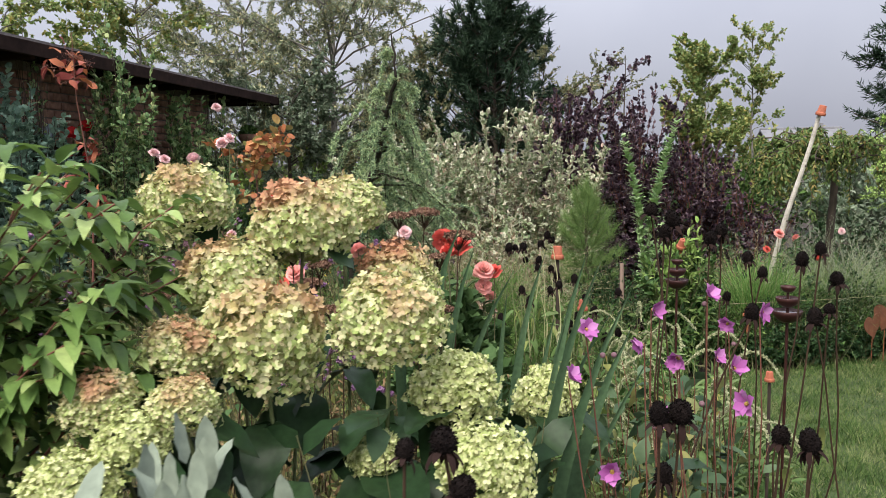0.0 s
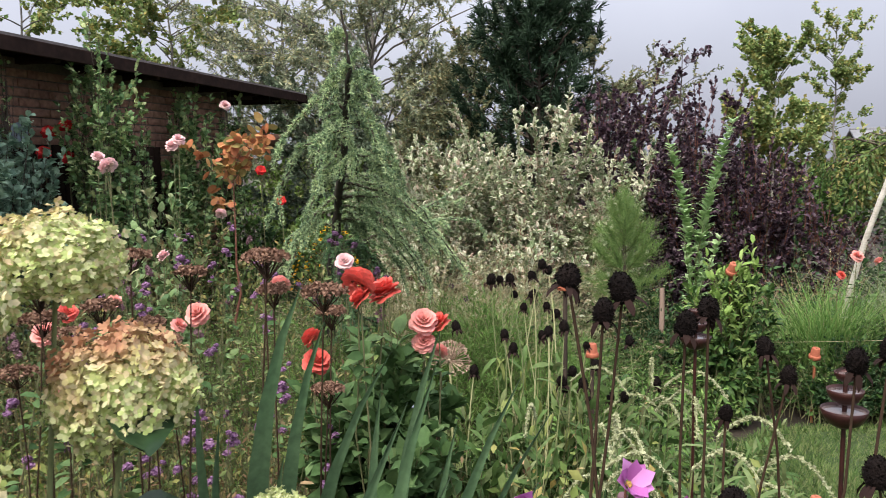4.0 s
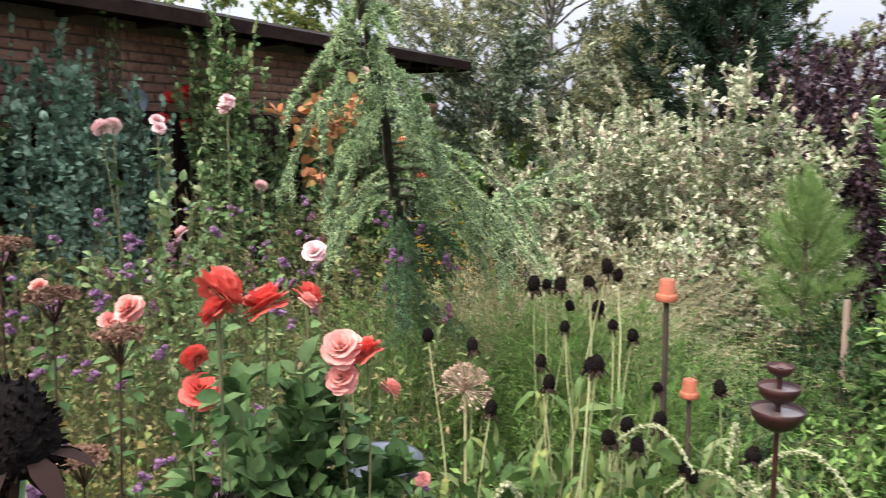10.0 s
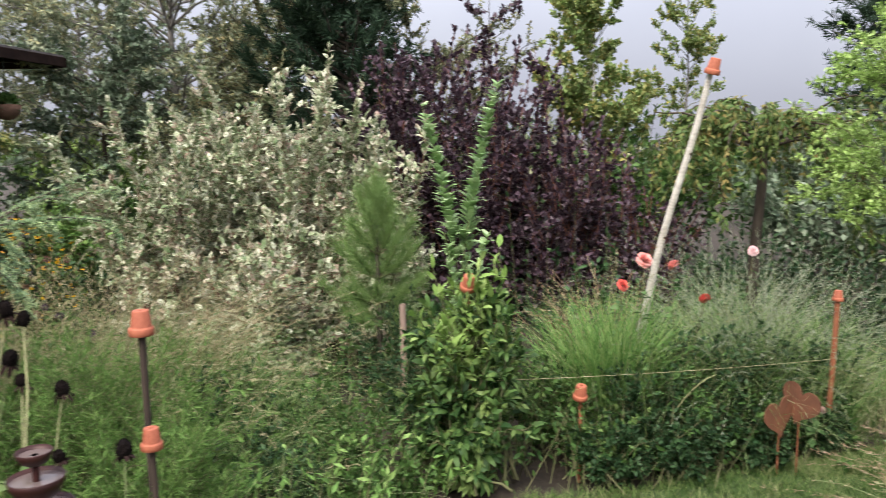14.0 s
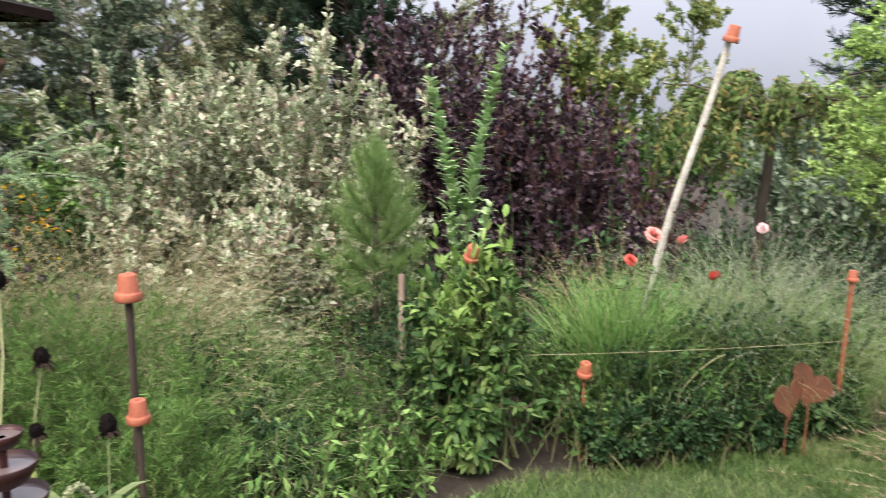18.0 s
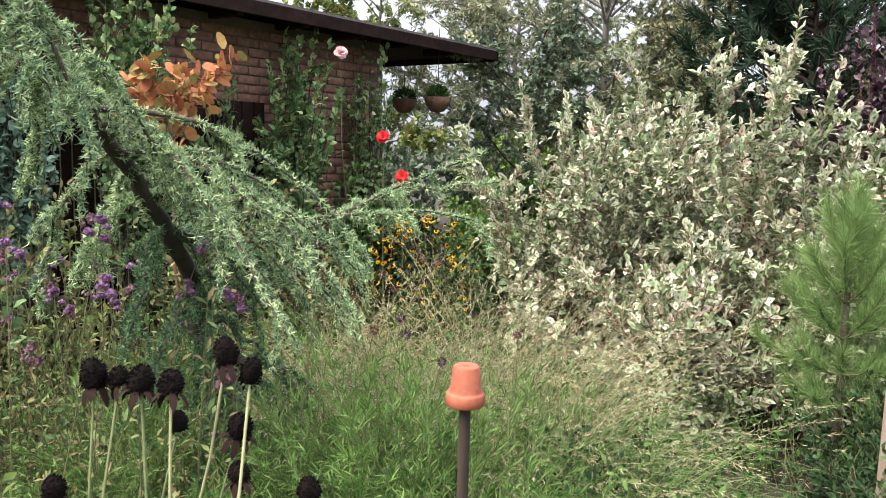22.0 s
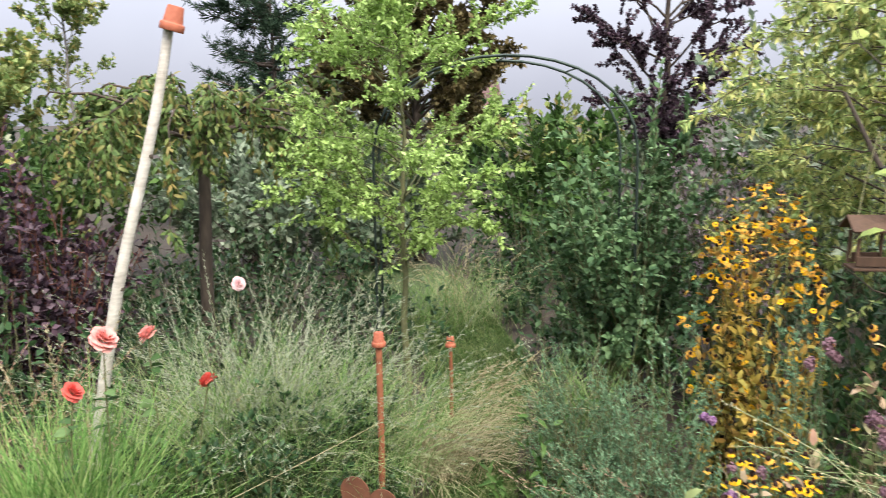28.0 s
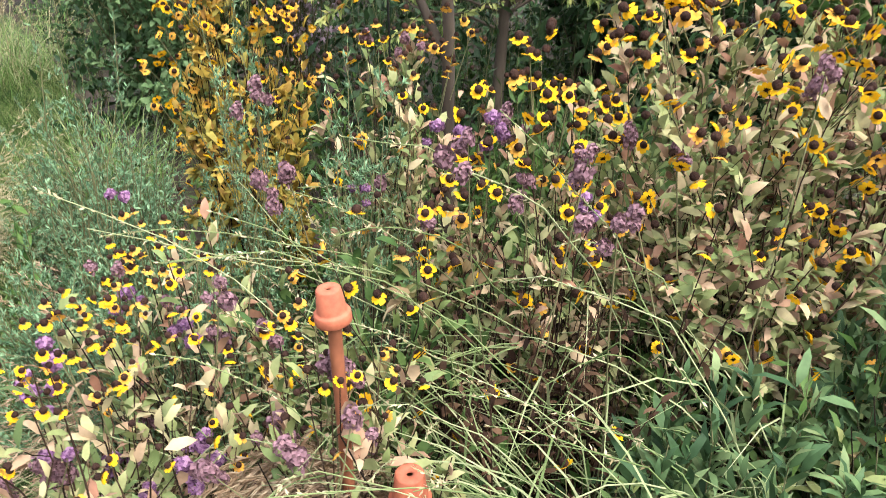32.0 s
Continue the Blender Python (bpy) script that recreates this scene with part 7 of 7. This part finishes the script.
WATERDARK = bpy.data.materials.new("rain_water")
WATERDARK.use_nodes = True
WATERDARK.node_tree.nodes["Principled BSDF"].inputs["Base Color"].default_value = (0.12, 0.09, 0.085, 1)
WATERDARK.node_tree.nodes["Principled BSDF"].inputs["Roughness"].default_value = 0.03
for x, y in ((0.63, 0.95), (1.05, 0.3)):
    ob = thing("rain_bowl_stack", (x, y, 0), "three rusty iron bowls stacked on a stake, holding rain water", "garden ornament", "rusty bowl stacks")
    part("stake", tubes("stake", np.array([[[0.0, 0, -0.05], [0.002, 0, 0.6], [0, 0, 1.17]]]), 0.0055, 0.0055, RUST, 8), ob)
    for r, z in ((0.027, 1.195), (0.042, 1.153), (0.053, 1.105)):
        b = part("bowl", bowl(r, z), ob)
        part("water", lathe("water", [(0.0055, z - 0.006), (r * 0.955, z - 0.006)], WATERDARK), b, "rain water")

# ---- dark dish on a rod beside the lawn ----
BLACKIRON = solid("black_iron", (0.012, 0.012, 0.013), (0.04, 0.038, 0.038), 40, 0.5, 0.5, bump=0.4)
dish = thing("metal_cup_stand", (2.52, 1.84, 0), "dark iron stand of small cups on a rod among the daisies", "garden ornament")
part("rod", tubes("rod", np.array([[[0, 0, -0.05], [0.003, 0, 0.45], [0, 0, 0.9]]]), 0.005, 0.005, BLACKIRON, 8), dish)
part("dish", lathe("dish", [(0.001, 0.9), (0.03, 0.902), (0.055, 0.915), (0.058, 0.914), (0.03, 0.895), (0.001, 0.893)], BLACKIRON, 24), dish)
cup_me = lathe("cup", [(0.001, 0.0), (0.012, 0.002), (0.018, 0.014), (0.02, 0.028), (0.0185, 0.028), (0.016, 0.014), (0.001, 0.004)], BLACKIRON, 16)
for k in range(5):
    part("cup", cup_me, dish, "", pose(0.035 * math.cos(k * 1.257), 0.035 * math.sin(k * 1.257), 0.908, 14 * math.sin(k * 1.257), -14 * math.cos(k * 1.257), 0))

umb = thing("iron_umbel", (3.72, 3.3, 0), "black iron flower umbel on a thin rod above the daisies", "garden ornament")
part("rod", tubes("rod", np.array([[[0.02, 0, -0.05], [0.01, 0, 0.8], [0, 0, 1.46]]]), 0.004, 0.003, BLACKIRON, 6), umb)
for k in range(14):
    an = k * 2 * math.pi / 14
    tip = (0.085 * math.cos(an), 0.085 * math.sin(an), 1.5)
    sp_ = part("spoke", tubes("spoke", np.array([[[0, 0, 1.44], [tip[0] * 0.6, tip[1] * 0.6, 1.475], tip]]), 0.0025, 0.002, BLACKIRON, 5), umb)
    part("disc", lathe("disc", [(0.001, 0.0), (0.014, 0.001), (0.016, 0.005), (0.001, 0.008)], BLACKIRON, 10), sp_, "", pose(*tip))

# ---- rusty hearts ----
HEARTM = solid("rusty_sheet", (0.10, 0.04, 0.022), (0.22, 0.085, 0.045), 25, 0.85, 0.1, bump=0.5)
def heart(size):
    bm = bmesh.new()
    vs = []
    for k in range(40):
        a = 2 * math.pi * k / 40
        vs.append(bm.verts.new((size * 0.0295 * 16 * math.sin(a) ** 3, 0, size * 0.0295 * (13 * math.cos(a) - 5 * math.cos(2 * a) - 2 * math.cos(3 * a) - math.cos(4 * a)))))
    fc = bm.faces.new(vs)
    ex = bmesh.ops.extrude_face_region(bm, geom=[fc])
    bmesh.ops.translate(bm, vec=(0, 0.004, 0), verts=[v for v in ex["geom"] if isinstance(v, bmesh.types.BMVert)])
    bmesh.ops.recalc_face_normals(bm, faces=bm.faces)
    me = bpy.data.meshes.new("plate")
    bm.to_mesh(me)
    bm.free()
    me.materials.append(HEARTM)
    return me


for x, y, z, s, rz, ry in ((1.98, 3.98, 0.32, 0.24, 50, -10), (2.07, 4.02, 0.38, 0.24, -48, 14)):
    ob = thing("rusty_heart", (x, y, 0), "rusty sheet-metal heart on a rod at the lawn's edge", "garden ornament", "rusty hearts")
    part("plate", heart(s), ob, "", pose(0, 0, z, 0, ry, rz))
    part("rod", tubes("rod", np.array([[[0, 0.006, -0.05], [0, 0.006, 0.1], [0, 0.006, z]]]), 0.004, 0.004, ROD, 6), ob)
wire = new("twine", tubes("twine", bow(np.array([[0.55, 3.52, 0.5]]), np.array([[2.25, 4.36, 0.52]]), -0.015, 12), 0.0015, 0.0015, STRAW, 4))
tagged(wire, "thin pale twine strung between the stakes", "twine")
wire2 = new("bent_cane", tubes("bent_cane", bow(np.array([[1.35, 3.9, 0.0]]), np.array([[1.68, 3.98, 0.5]]), 0.09, 10), 0.004, 0.002, PALESTEM, 5))
tagged(wire2, "pale bent flower cane over the lawn's edge", "stem")

# ---- twin leafy spires ----
sp = thing("leafy_spires", (0.17, 4.55, 0), "two tall spires of crowded grey-green leaves", "perennial")
SPIRE = foliage("spire_leaf", [(0.18, 0.30, 0.11), (0.29, 0.43, 0.18), (0.42, 0.54, 0.28)], 0.6, 0.45)
for tip, low in (((-0.2, -0.05, 1.86), 0.5), ((0.27, -0.1, 1.97), 0.5), ((0.1, 0.06, 1.3), 0.45), ((0.22, -0.06, 1.12), 0.35), ((-0.06, -0.1, 1.1), 0.35)):
    u = np.linspace(0, 1, 12)
    fan = 0.12 * u + 0.88 * np.clip((u - 0.48) / 0.52, 0, 1) ** 1.15
    line = np.c_[tip[0] * fan + 0.06 * u * (1 - u), tip[1] * fan, -0.03 + (tip[2] + 0.03) * u][None] + rng.normal(0, 0.003, (1, 12, 3))
    st = part("stem", tubes("stem", line, 0.007, 0.003, STALK, 5), sp)
    n = int((88 if tip[2] > 1.5 else 46) * tip[2])
    p, tg, _ = along(line, n, low, 1, rng)
    a = rng.uniform(0, 6.28, n)
    rise = rng.uniform(0.35, 1.0, n)
    way = np.c_[np.cos(a), np.sin(a), rise]
    part("leaves", leaves("leaves", p, way, np.c_[-np.cos(a) * rise, -np.sin(a) * rise, np.ones(n)], rng.uniform(0.09, 0.13, n) * (1.05 - 0.5 * (p[:, 2] / tip[2]) ** 4), 0.05, SPIRE, "leaf"), st, kind="stuff")

# ---- garden arch ----
IRON = solid("green_iron", (0.02, 0.035, 0.03), (0.06, 0.08, 0.07), 40, 0.5, 0.5, bump=0.3)
arch = thing("garden_arch", (3.42, 5.5, 0), "dark iron garden arch over the grass path, carrying climbers", "arch")
a0, a1 = Vector((2.8, 5.8, 0)), Vector((4.15, 5.15, 0))
for depth in (0, 0.42):
    pts = []
    for k in range(29):
        q = k / 28
        if q < 0.2:
            s, z = 0.0, q / 0.2 * 1.45
        elif q > 0.8:
            s, z = 1.0, (1 - q) / 0.2 * 1.45
        else:
            an = math.pi * (q - 0.2) / 0.6
            s, z = 0.5 - 0.5 * math.cos(an), 1.45 + 0.6 * math.sin(an) ** 0.8
        c = a0.lerp(a1, s) + Vector((0.43, 0.9, 0)) * depth
        pts.append((c.x - 3.42, c.y - 5.5, z - 0.03))
    part("hoop", tubes("hoop", np.array([pts]), 0.0085, 0.0085, IRON, 8), arch)
    if depth == 0:
        first = pts
    else:
        for k in range(2, 28, 3):
            part("rung", tubes("rung", np.array([[first[k], pts[k]]]), 0.005, 0.005, IRON, 6), arch)

# ---- wooden bird feeder ----
PINEW = solid("feeder_wood", (0.05, 0.027, 0.016), (0.11, 0.06, 0.035), 30, 0.8, bump=0.6, stretch=(1, 1, 0.2))
fd_scale = 0.66
fd = thing("bird_feeder", (3.64, 3.36, 0), "small wooden bird feeder house with a pitched roof", "bird feeder", rz=-35)
for sx in (-0.075, 0.075):
    for sy in (-0.06, 0.06):
        part("corner_post", box_mesh("corner_post", (0.016, 0.016, 0.17), PINEW, 0.002), fd, "", pose(sx * fd_scale, sy * fd_scale, 1.235) @ Matrix.Scale(fd_scale, 4))
part("floor", box_mesh("floor", (0.19, 0.16, 0.014), PINEW, 0.002), fd, "", pose(0 * fd_scale, 0 * fd_scale, 1.170) @ Matrix.Scale(fd_scale, 4))
part("rail", box_mesh("rail", (0.17, 0.012, 0.05), PINEW, 0.002), fd, "", pose(0 * fd_scale, -0.068 * fd_scale, 1.197) @ Matrix.Scale(fd_scale, 4))
part("rail", box_mesh("rail", (0.17, 0.012, 0.05), PINEW, 0.002), fd, "", pose(0 * fd_scale, 0.068 * fd_scale, 1.197) @ Matrix.Scale(fd_scale, 4))
part("gable", box_mesh("gable", (0.012, 0.12, 0.03), PINEW, 0.002), fd, "", pose(-0.075 * fd_scale, 0 * fd_scale, 1.307) @ Matrix.Scale(fd_scale, 4))
for s in (-1, 1):
    part("roof_board", box_mesh("roof_board", (0.24, 0.135, 0.012), PINEW, 0.002), fd, "weathered wooden roof board", pose(0 * fd_scale, s * 0.055 * fd_scale, 1.322, -s * 32, 0, 0) @ Matrix.Scale(fd_scale, 4))
for sx in (-0.06, 0.06):
    part("cord", tubes("cord", np.array([[[sx, 0, 1.2], [sx * 0.5, 0, 1.460], [0, 0, 1.620]]]), 0.002, 0.002, PALESTEM, 4), fd)
limb_tree = next(o for o in scene.objects if o.name == "magnolia_sapling")
part("limb", tubes("limb", np.array([[[0.0, 0.0, 0.98], [-0.03, 0.14, 1.25], [-0.06, 0.31, 1.53], [-0.08, 0.43, 1.75]]]), 0.014, 0.006, BARK, 6), limb_tree)

# ---- on and before the house wall ----
WALL0 = A - out_ * 0.4
brick_me = box_mesh("brick", (0.212, 0.022, 0.062), BRICKM, 0.004)
wall_part = next(o for o in house.children if o.name.startswith("wall"))
rest_v, rest_f, made = [], [], 0
base_v = np.array([v.co[:] for v in brick_me.vertices])
bm = bmesh.new()
bm.from_mesh(brick_me)
bmesh.ops.triangulate(bm, faces=list(bm.faces))
tri = bpy.data.meshes.new("brick_tri")
bm.to_mesh(tri)
bm.free()
base_v = np.array([v.co[:] for v in tri.vertices])
base_f = np.array([p.vertices[:] for p in tri.polygons])
mid_u = sum(WALLU) / 2
for row in range(33):
    z = 0.04 + row * 0.074
    for col in range(26):
        u = WALLU[0] + 0.11 + (col + 0.5 * (row % 2)) * 0.224
        if u > WALLU[1] - 0.1:
            continue
        at = (u - mid_u, -0.1 - 0.004 + rng.uniform(-0.003, 0.003), z - 1.27)
        if z > 1.55 and u > 2.4 and made < 60:
            bk = part("brick", brick_me, wall_part, "", Matrix.Translation(at))
            made += 1
        else:
            rest_f.append(base_f + len(rest_v) * len(base_v))
            rest_v.append(base_v + at)
part("brickwork", mesh_of("brickwork", np.concatenate(rest_v), np.concatenate(rest_f), BRICKM), wall_part, kind="stuff")
disc = thing("wall_plate", (WALL0.x + run.x * 2.2 + out_.x * 0.04, WALL0.y + run.y * 2.2 + out_.y * 0.04, 0), "blue-grey round decorative plate on the house wall", "wall plate")
part("plate", lathe("plate", [(0.001, 0.008), (0.065, 0.01), (0.09, 0.022), (0.094, 0.02), (0.065, 0.0), (0.001, 0.0)], solid("plate_glaze", (0.10, 0.13, 0.16), (0.24, 0.28, 0.32), 25, 0.3, bump=0.1)), disc, "", Matrix.Translation((0, 0, 1.93)) @ out_.to_track_quat("Z", "Y").to_matrix().to_4x4())
CRIMSON = foliage("crimson_petal", [(0.34, 0.01, 0.015), (0.5, 0.025, 0.025), (0.6, 0.06, 0.05)], 0.6, 0.3)
dah = petal_ring("petals", 12, 0.06, 0.04, 0.4, CRIMSON, 3, "round", 450)
for x, y, z in ((-4.45, 2.5, 1.94), (-4.48, 2.68, 2.0), (-4.42, 2.42, 1.78), (-4.4, 2.62, 1.74), (-4.08, 4.94, 1.28), (-4.3, 4.9, 1.6)):
    ob = thing("red_dahlia", (x, y, 0), "deep red flower on a stem before the house wall", "flower", "red flowers")
    part("stem", tubes("stem", np.array([[[0.05, 0, -0.03], [0.02, 0, 1.0], [0, 0, z]]]), 0.006, 0.004, TWIG, 5), ob)
    part("petals", dah, ob, "", pose(0, 0, z, 35, 45, 0))
IVY = foliage("vine_leaf", [(0.06, 0.13, 0.045), (0.13, 0.23, 0.08), (0.24, 0.35, 0.13), (0.36, 0.40, 0.16)], 0.5, 0.45)
TEALLEAF = foliage("teal_leaf", [(0.09, 0.17, 0.12), (0.18, 0.29, 0.20), (0.28, 0.40, 0.29)], 0.5, 0.45)
CLIMBERS = [(-4.5, 0.3, 0.45, 0.35, 2.5, IVY, 7500, (0.065, 0.05), 1.8), (-5.05, 0.2, 0.4, 0.35, 2.45, IVY, 5000, (0.065, 0.05), 1.75), (-3.85, 0.1, 0.42, 0.5, 2.4, IVY, 8500, (0.06, 0.045), 1.6), (-4.0, 0.75, 0.3, 0.5, 2.4, IVY, 8000, (0.065, 0.048), 1.75), (-4.12, 1.5, 0.3, 0.55, 2.3, TEALLEAF, 9000, (0.065, 0.048), 1.75), (-4.25, 2.05, 0.24, 0.4, 2.15, TEALLEAF, 5200, (0.065, 0.048), 1.65),
            (-4.25, 2.85, 0.34, 0.42, 3.05, IVY, 6800, (0.055, 0.04), 2.25), (-4.3, 1.95, 0.12, 0.14, 2.75, IVY, 420, (0.05, 0.036), 2.2), (-4.75, 4.3, 0.24, 0.45, 2.65, IVY, 5200, (0.07, 0.05), 1.8), (-4.98, 5.2, 0.16, 0.25, 2.72, IVY, 1900, (0.06, 0.045), 2.0), (-4.75, 3.6, 0.22, 0.4, 2.1, IVY, 2600, (0.06, 0.042), 1.3),
            (-3.6, -0.5, 0.55, 0.6, 2.1, OLIVE, 5200, (0.06, 0.035), 1.3), (-3.3, 0.5, 0.4, 0.6, 1.4, BORDERLEAF, 3600, (0.05, 0.03), 0.8), (-3.6, 1.8, 0.4, 0.8, 1.35, BORDERLEAF, 3600, (0.055, 0.032), 0.8), (-3.8, 3.3, 0.4, 0.8, 1.4, BORDERLEAF, 3600, (0.055, 0.032), 0.8), (-4.6, 4.9, 0.3, 0.5, 1.5, GREEN, 2200, (0.06, 0.04), 0.8)]
for k, (x, y, rx, ry, h, m, n, lf, mid) in enumerate(CLIMBERS):
    low = k > 10
    shrub("border_shrub" if low else "wall_climber", (x, y, 0), (rx, ry, h), "leafy green shrub in the border before the house" if low else "leafy climber scrambling up the brown house wall", "shrub" if low else "climber", m, BARK, 50, n, lf, "leaf", 460 + k, mid, foot=0.3, group="border shrubs" if low else "wall climbers", twigs=12, inner=0.3, ragged=0.4)
BASKET = solid("hanging_basket", (0.10, 0.05, 0.03), (0.2, 0.11, 0.07), 30, 0.9, bump=0.6)
for c in (Vector((-5.12, 6.17, 0)), Vector((-5.72, 6.2, 0))):
    ob = thing("hanging_basket", (c.x, c.y, 0), "small brown hanging basket with foliage under the roof", "hanging basket", "hanging baskets")
    part("bowl", lathe("bowl", [(0.001, 1.88), (0.07, 1.9), (0.12, 1.96), (0.14, 2.04), (0.13, 2.04), (0.001, 2.0)], BASKET, 18), ob)
    part("chain", tubes("chain", np.array([[[0, 0, 2.02], [0, 0, 2.4], [0, 0, 2.72]]]), 0.004, 0.004, IRON, 5), ob)
    d = unit(rng.normal(size=(160, 3)) + [0, 0, 0.6])
    part("foliage", leaves("foliage", d * 0.06 + [0, 0, 2.03], d, rng.normal(size=(160, 3)), 0.09, 0.03, GREEN, "leaf"), ob, kind="stuff")
conifer("blue_spruce", (-3.0, -0.25, 0), 1.75, 0.65, "dense blue-green spruce beside the border", foliage("blue_spruce_needle", [(0.05, 0.09, 0.08), (0.09, 0.15, 0.13), (0.15, 0.22, 0.19)]), 470, 16000, 0.035, 0.05, 0.1, wide=0.008)
bt = thing("bird_table", (-4.0, 0.85, 0), "pale grey bird table with a flat roof on a post", "bird table")
GREYW = solid("grey_wood", (0.15, 0.145, 0.14), (0.28, 0.27, 0.26), 30, 0.85, bump=0.5)
part("roof", box_mesh("roof", (0.34, 0.28, 0.02), GREYW), bt, "", pose(0, 0, 1.86, 0, 14, -70))
part("tray", box_mesh("tray", (0.28, 0.24, 0.03), GREYW), bt, "", pose(0, 0, 1.6, 0, 0, -70))
for sx, sy in ((-0.08, -0.1), (0.08, 0.1), (-0.08, 0.1), (0.08, -0.1)):
    part("corner_post", box_mesh("corner_post", (0.02, 0.02, 0.24), GREYW, 0.002), bt, "", pose(sx, sy, 1.73))
part("post", box_mesh("post", (0.06, 0.06, 1.64), POSTW), bt, "", pose(0, 0, 0.78))
ORANGE = foliage("autumn_leaf", [(0.12, 0.10, 0.03), (0.34, 0.12, 0.06), (0.44, 0.22, 0.09), (0.16, 0.18, 0.05)], 0.6, 0.35)
tree("smoke_tree", (-2.6, 2.45, 0), 1.86, 0.32, "small tree with orange-red autumn leaves", ORANGE, REDTWIG, 0.014, 90, (0.075, 0.05), 480, 10, 0.0, 0.72, "round")
tree("red_sapling", (-1.45, -0.45, 0), 2.25, 0.1, "slender sapling with rusty red leaves", foliage("rust_leaf", [(0.14, 0.03, 0.03), (0.26, 0.07, 0.05), (0.38, 0.15, 0.06)]), REDTWIG, 0.008, 24, (0.058, 0.03), 481, 9, 0.2, 0.5, "leaf")

tree("bare_tree", (-8.2, 1.2, 0), 3.6, 1.3, "thinly leaved grey tree beyond the house", WILLOW, GREYBARK, 0.05, 2600, (0.06, 0.03), 482, 34, 0.0, 0.15)

# ---- far roofs above the trees ----
def far_house(x, y, w, eave, ridge, wall_c, roof_m, label, rz):
    ob = thing("far_house", (x, y, 0), label, "house", "far houses", rz=rz)
    part("wall", box_mesh("wall", (w, 7, eave), wall_c, 0.02), ob, "", pose(0, 0, eave / 2))
    for s in (-1, 1):
        rise = math.degrees(math.atan2(ridge - eave, 3.8))
        part("roof_slope", box_mesh("roof_slope", (w + 0.6, 4.6, 0.15), roof_m, 0.02), ob, "", pose(0, s * 1.95, (ridge + eave) / 2, -s * rise, 0, 0))
    part("chimney", box_mesh("chimney", (0.5, 0.5, 0.9), roof_m, 0.02), ob, "", pose(w * 0.25, 0, ridge))
    for k in range(3):
        wdw = part("window", box_mesh("window", (1.1, 0.08, 1.2), solid("window_frame", (0.6, 0.6, 0.6), (0.75, 0.75, 0.75), 10, 0.5, bump=0), 0.01), ob, "", pose((k - 1) * w * 0.3, -3.52, 1.7))
        part("pane", box_mesh("pane", (0.9, 0.04, 1.0), WATERDARK, 0), wdw, "", pose(0, -0.05, 0))


far_house(6.5, 60, 5, 2.0, 3.4, MORTAR, solid("slate", (0.12, 0.12, 0.13), (0.2, 0.2, 0.21), 8, 0.8), "far house with a pale grey roof", 8)
far_house(30, 56, 4, 2.0, 4.2, MORTAR, solid("red_tile", (0.075, 0.035, 0.03), (0.11, 0.06, 0.05), 8, 0.8), "far house with a red tiled roof", -25)
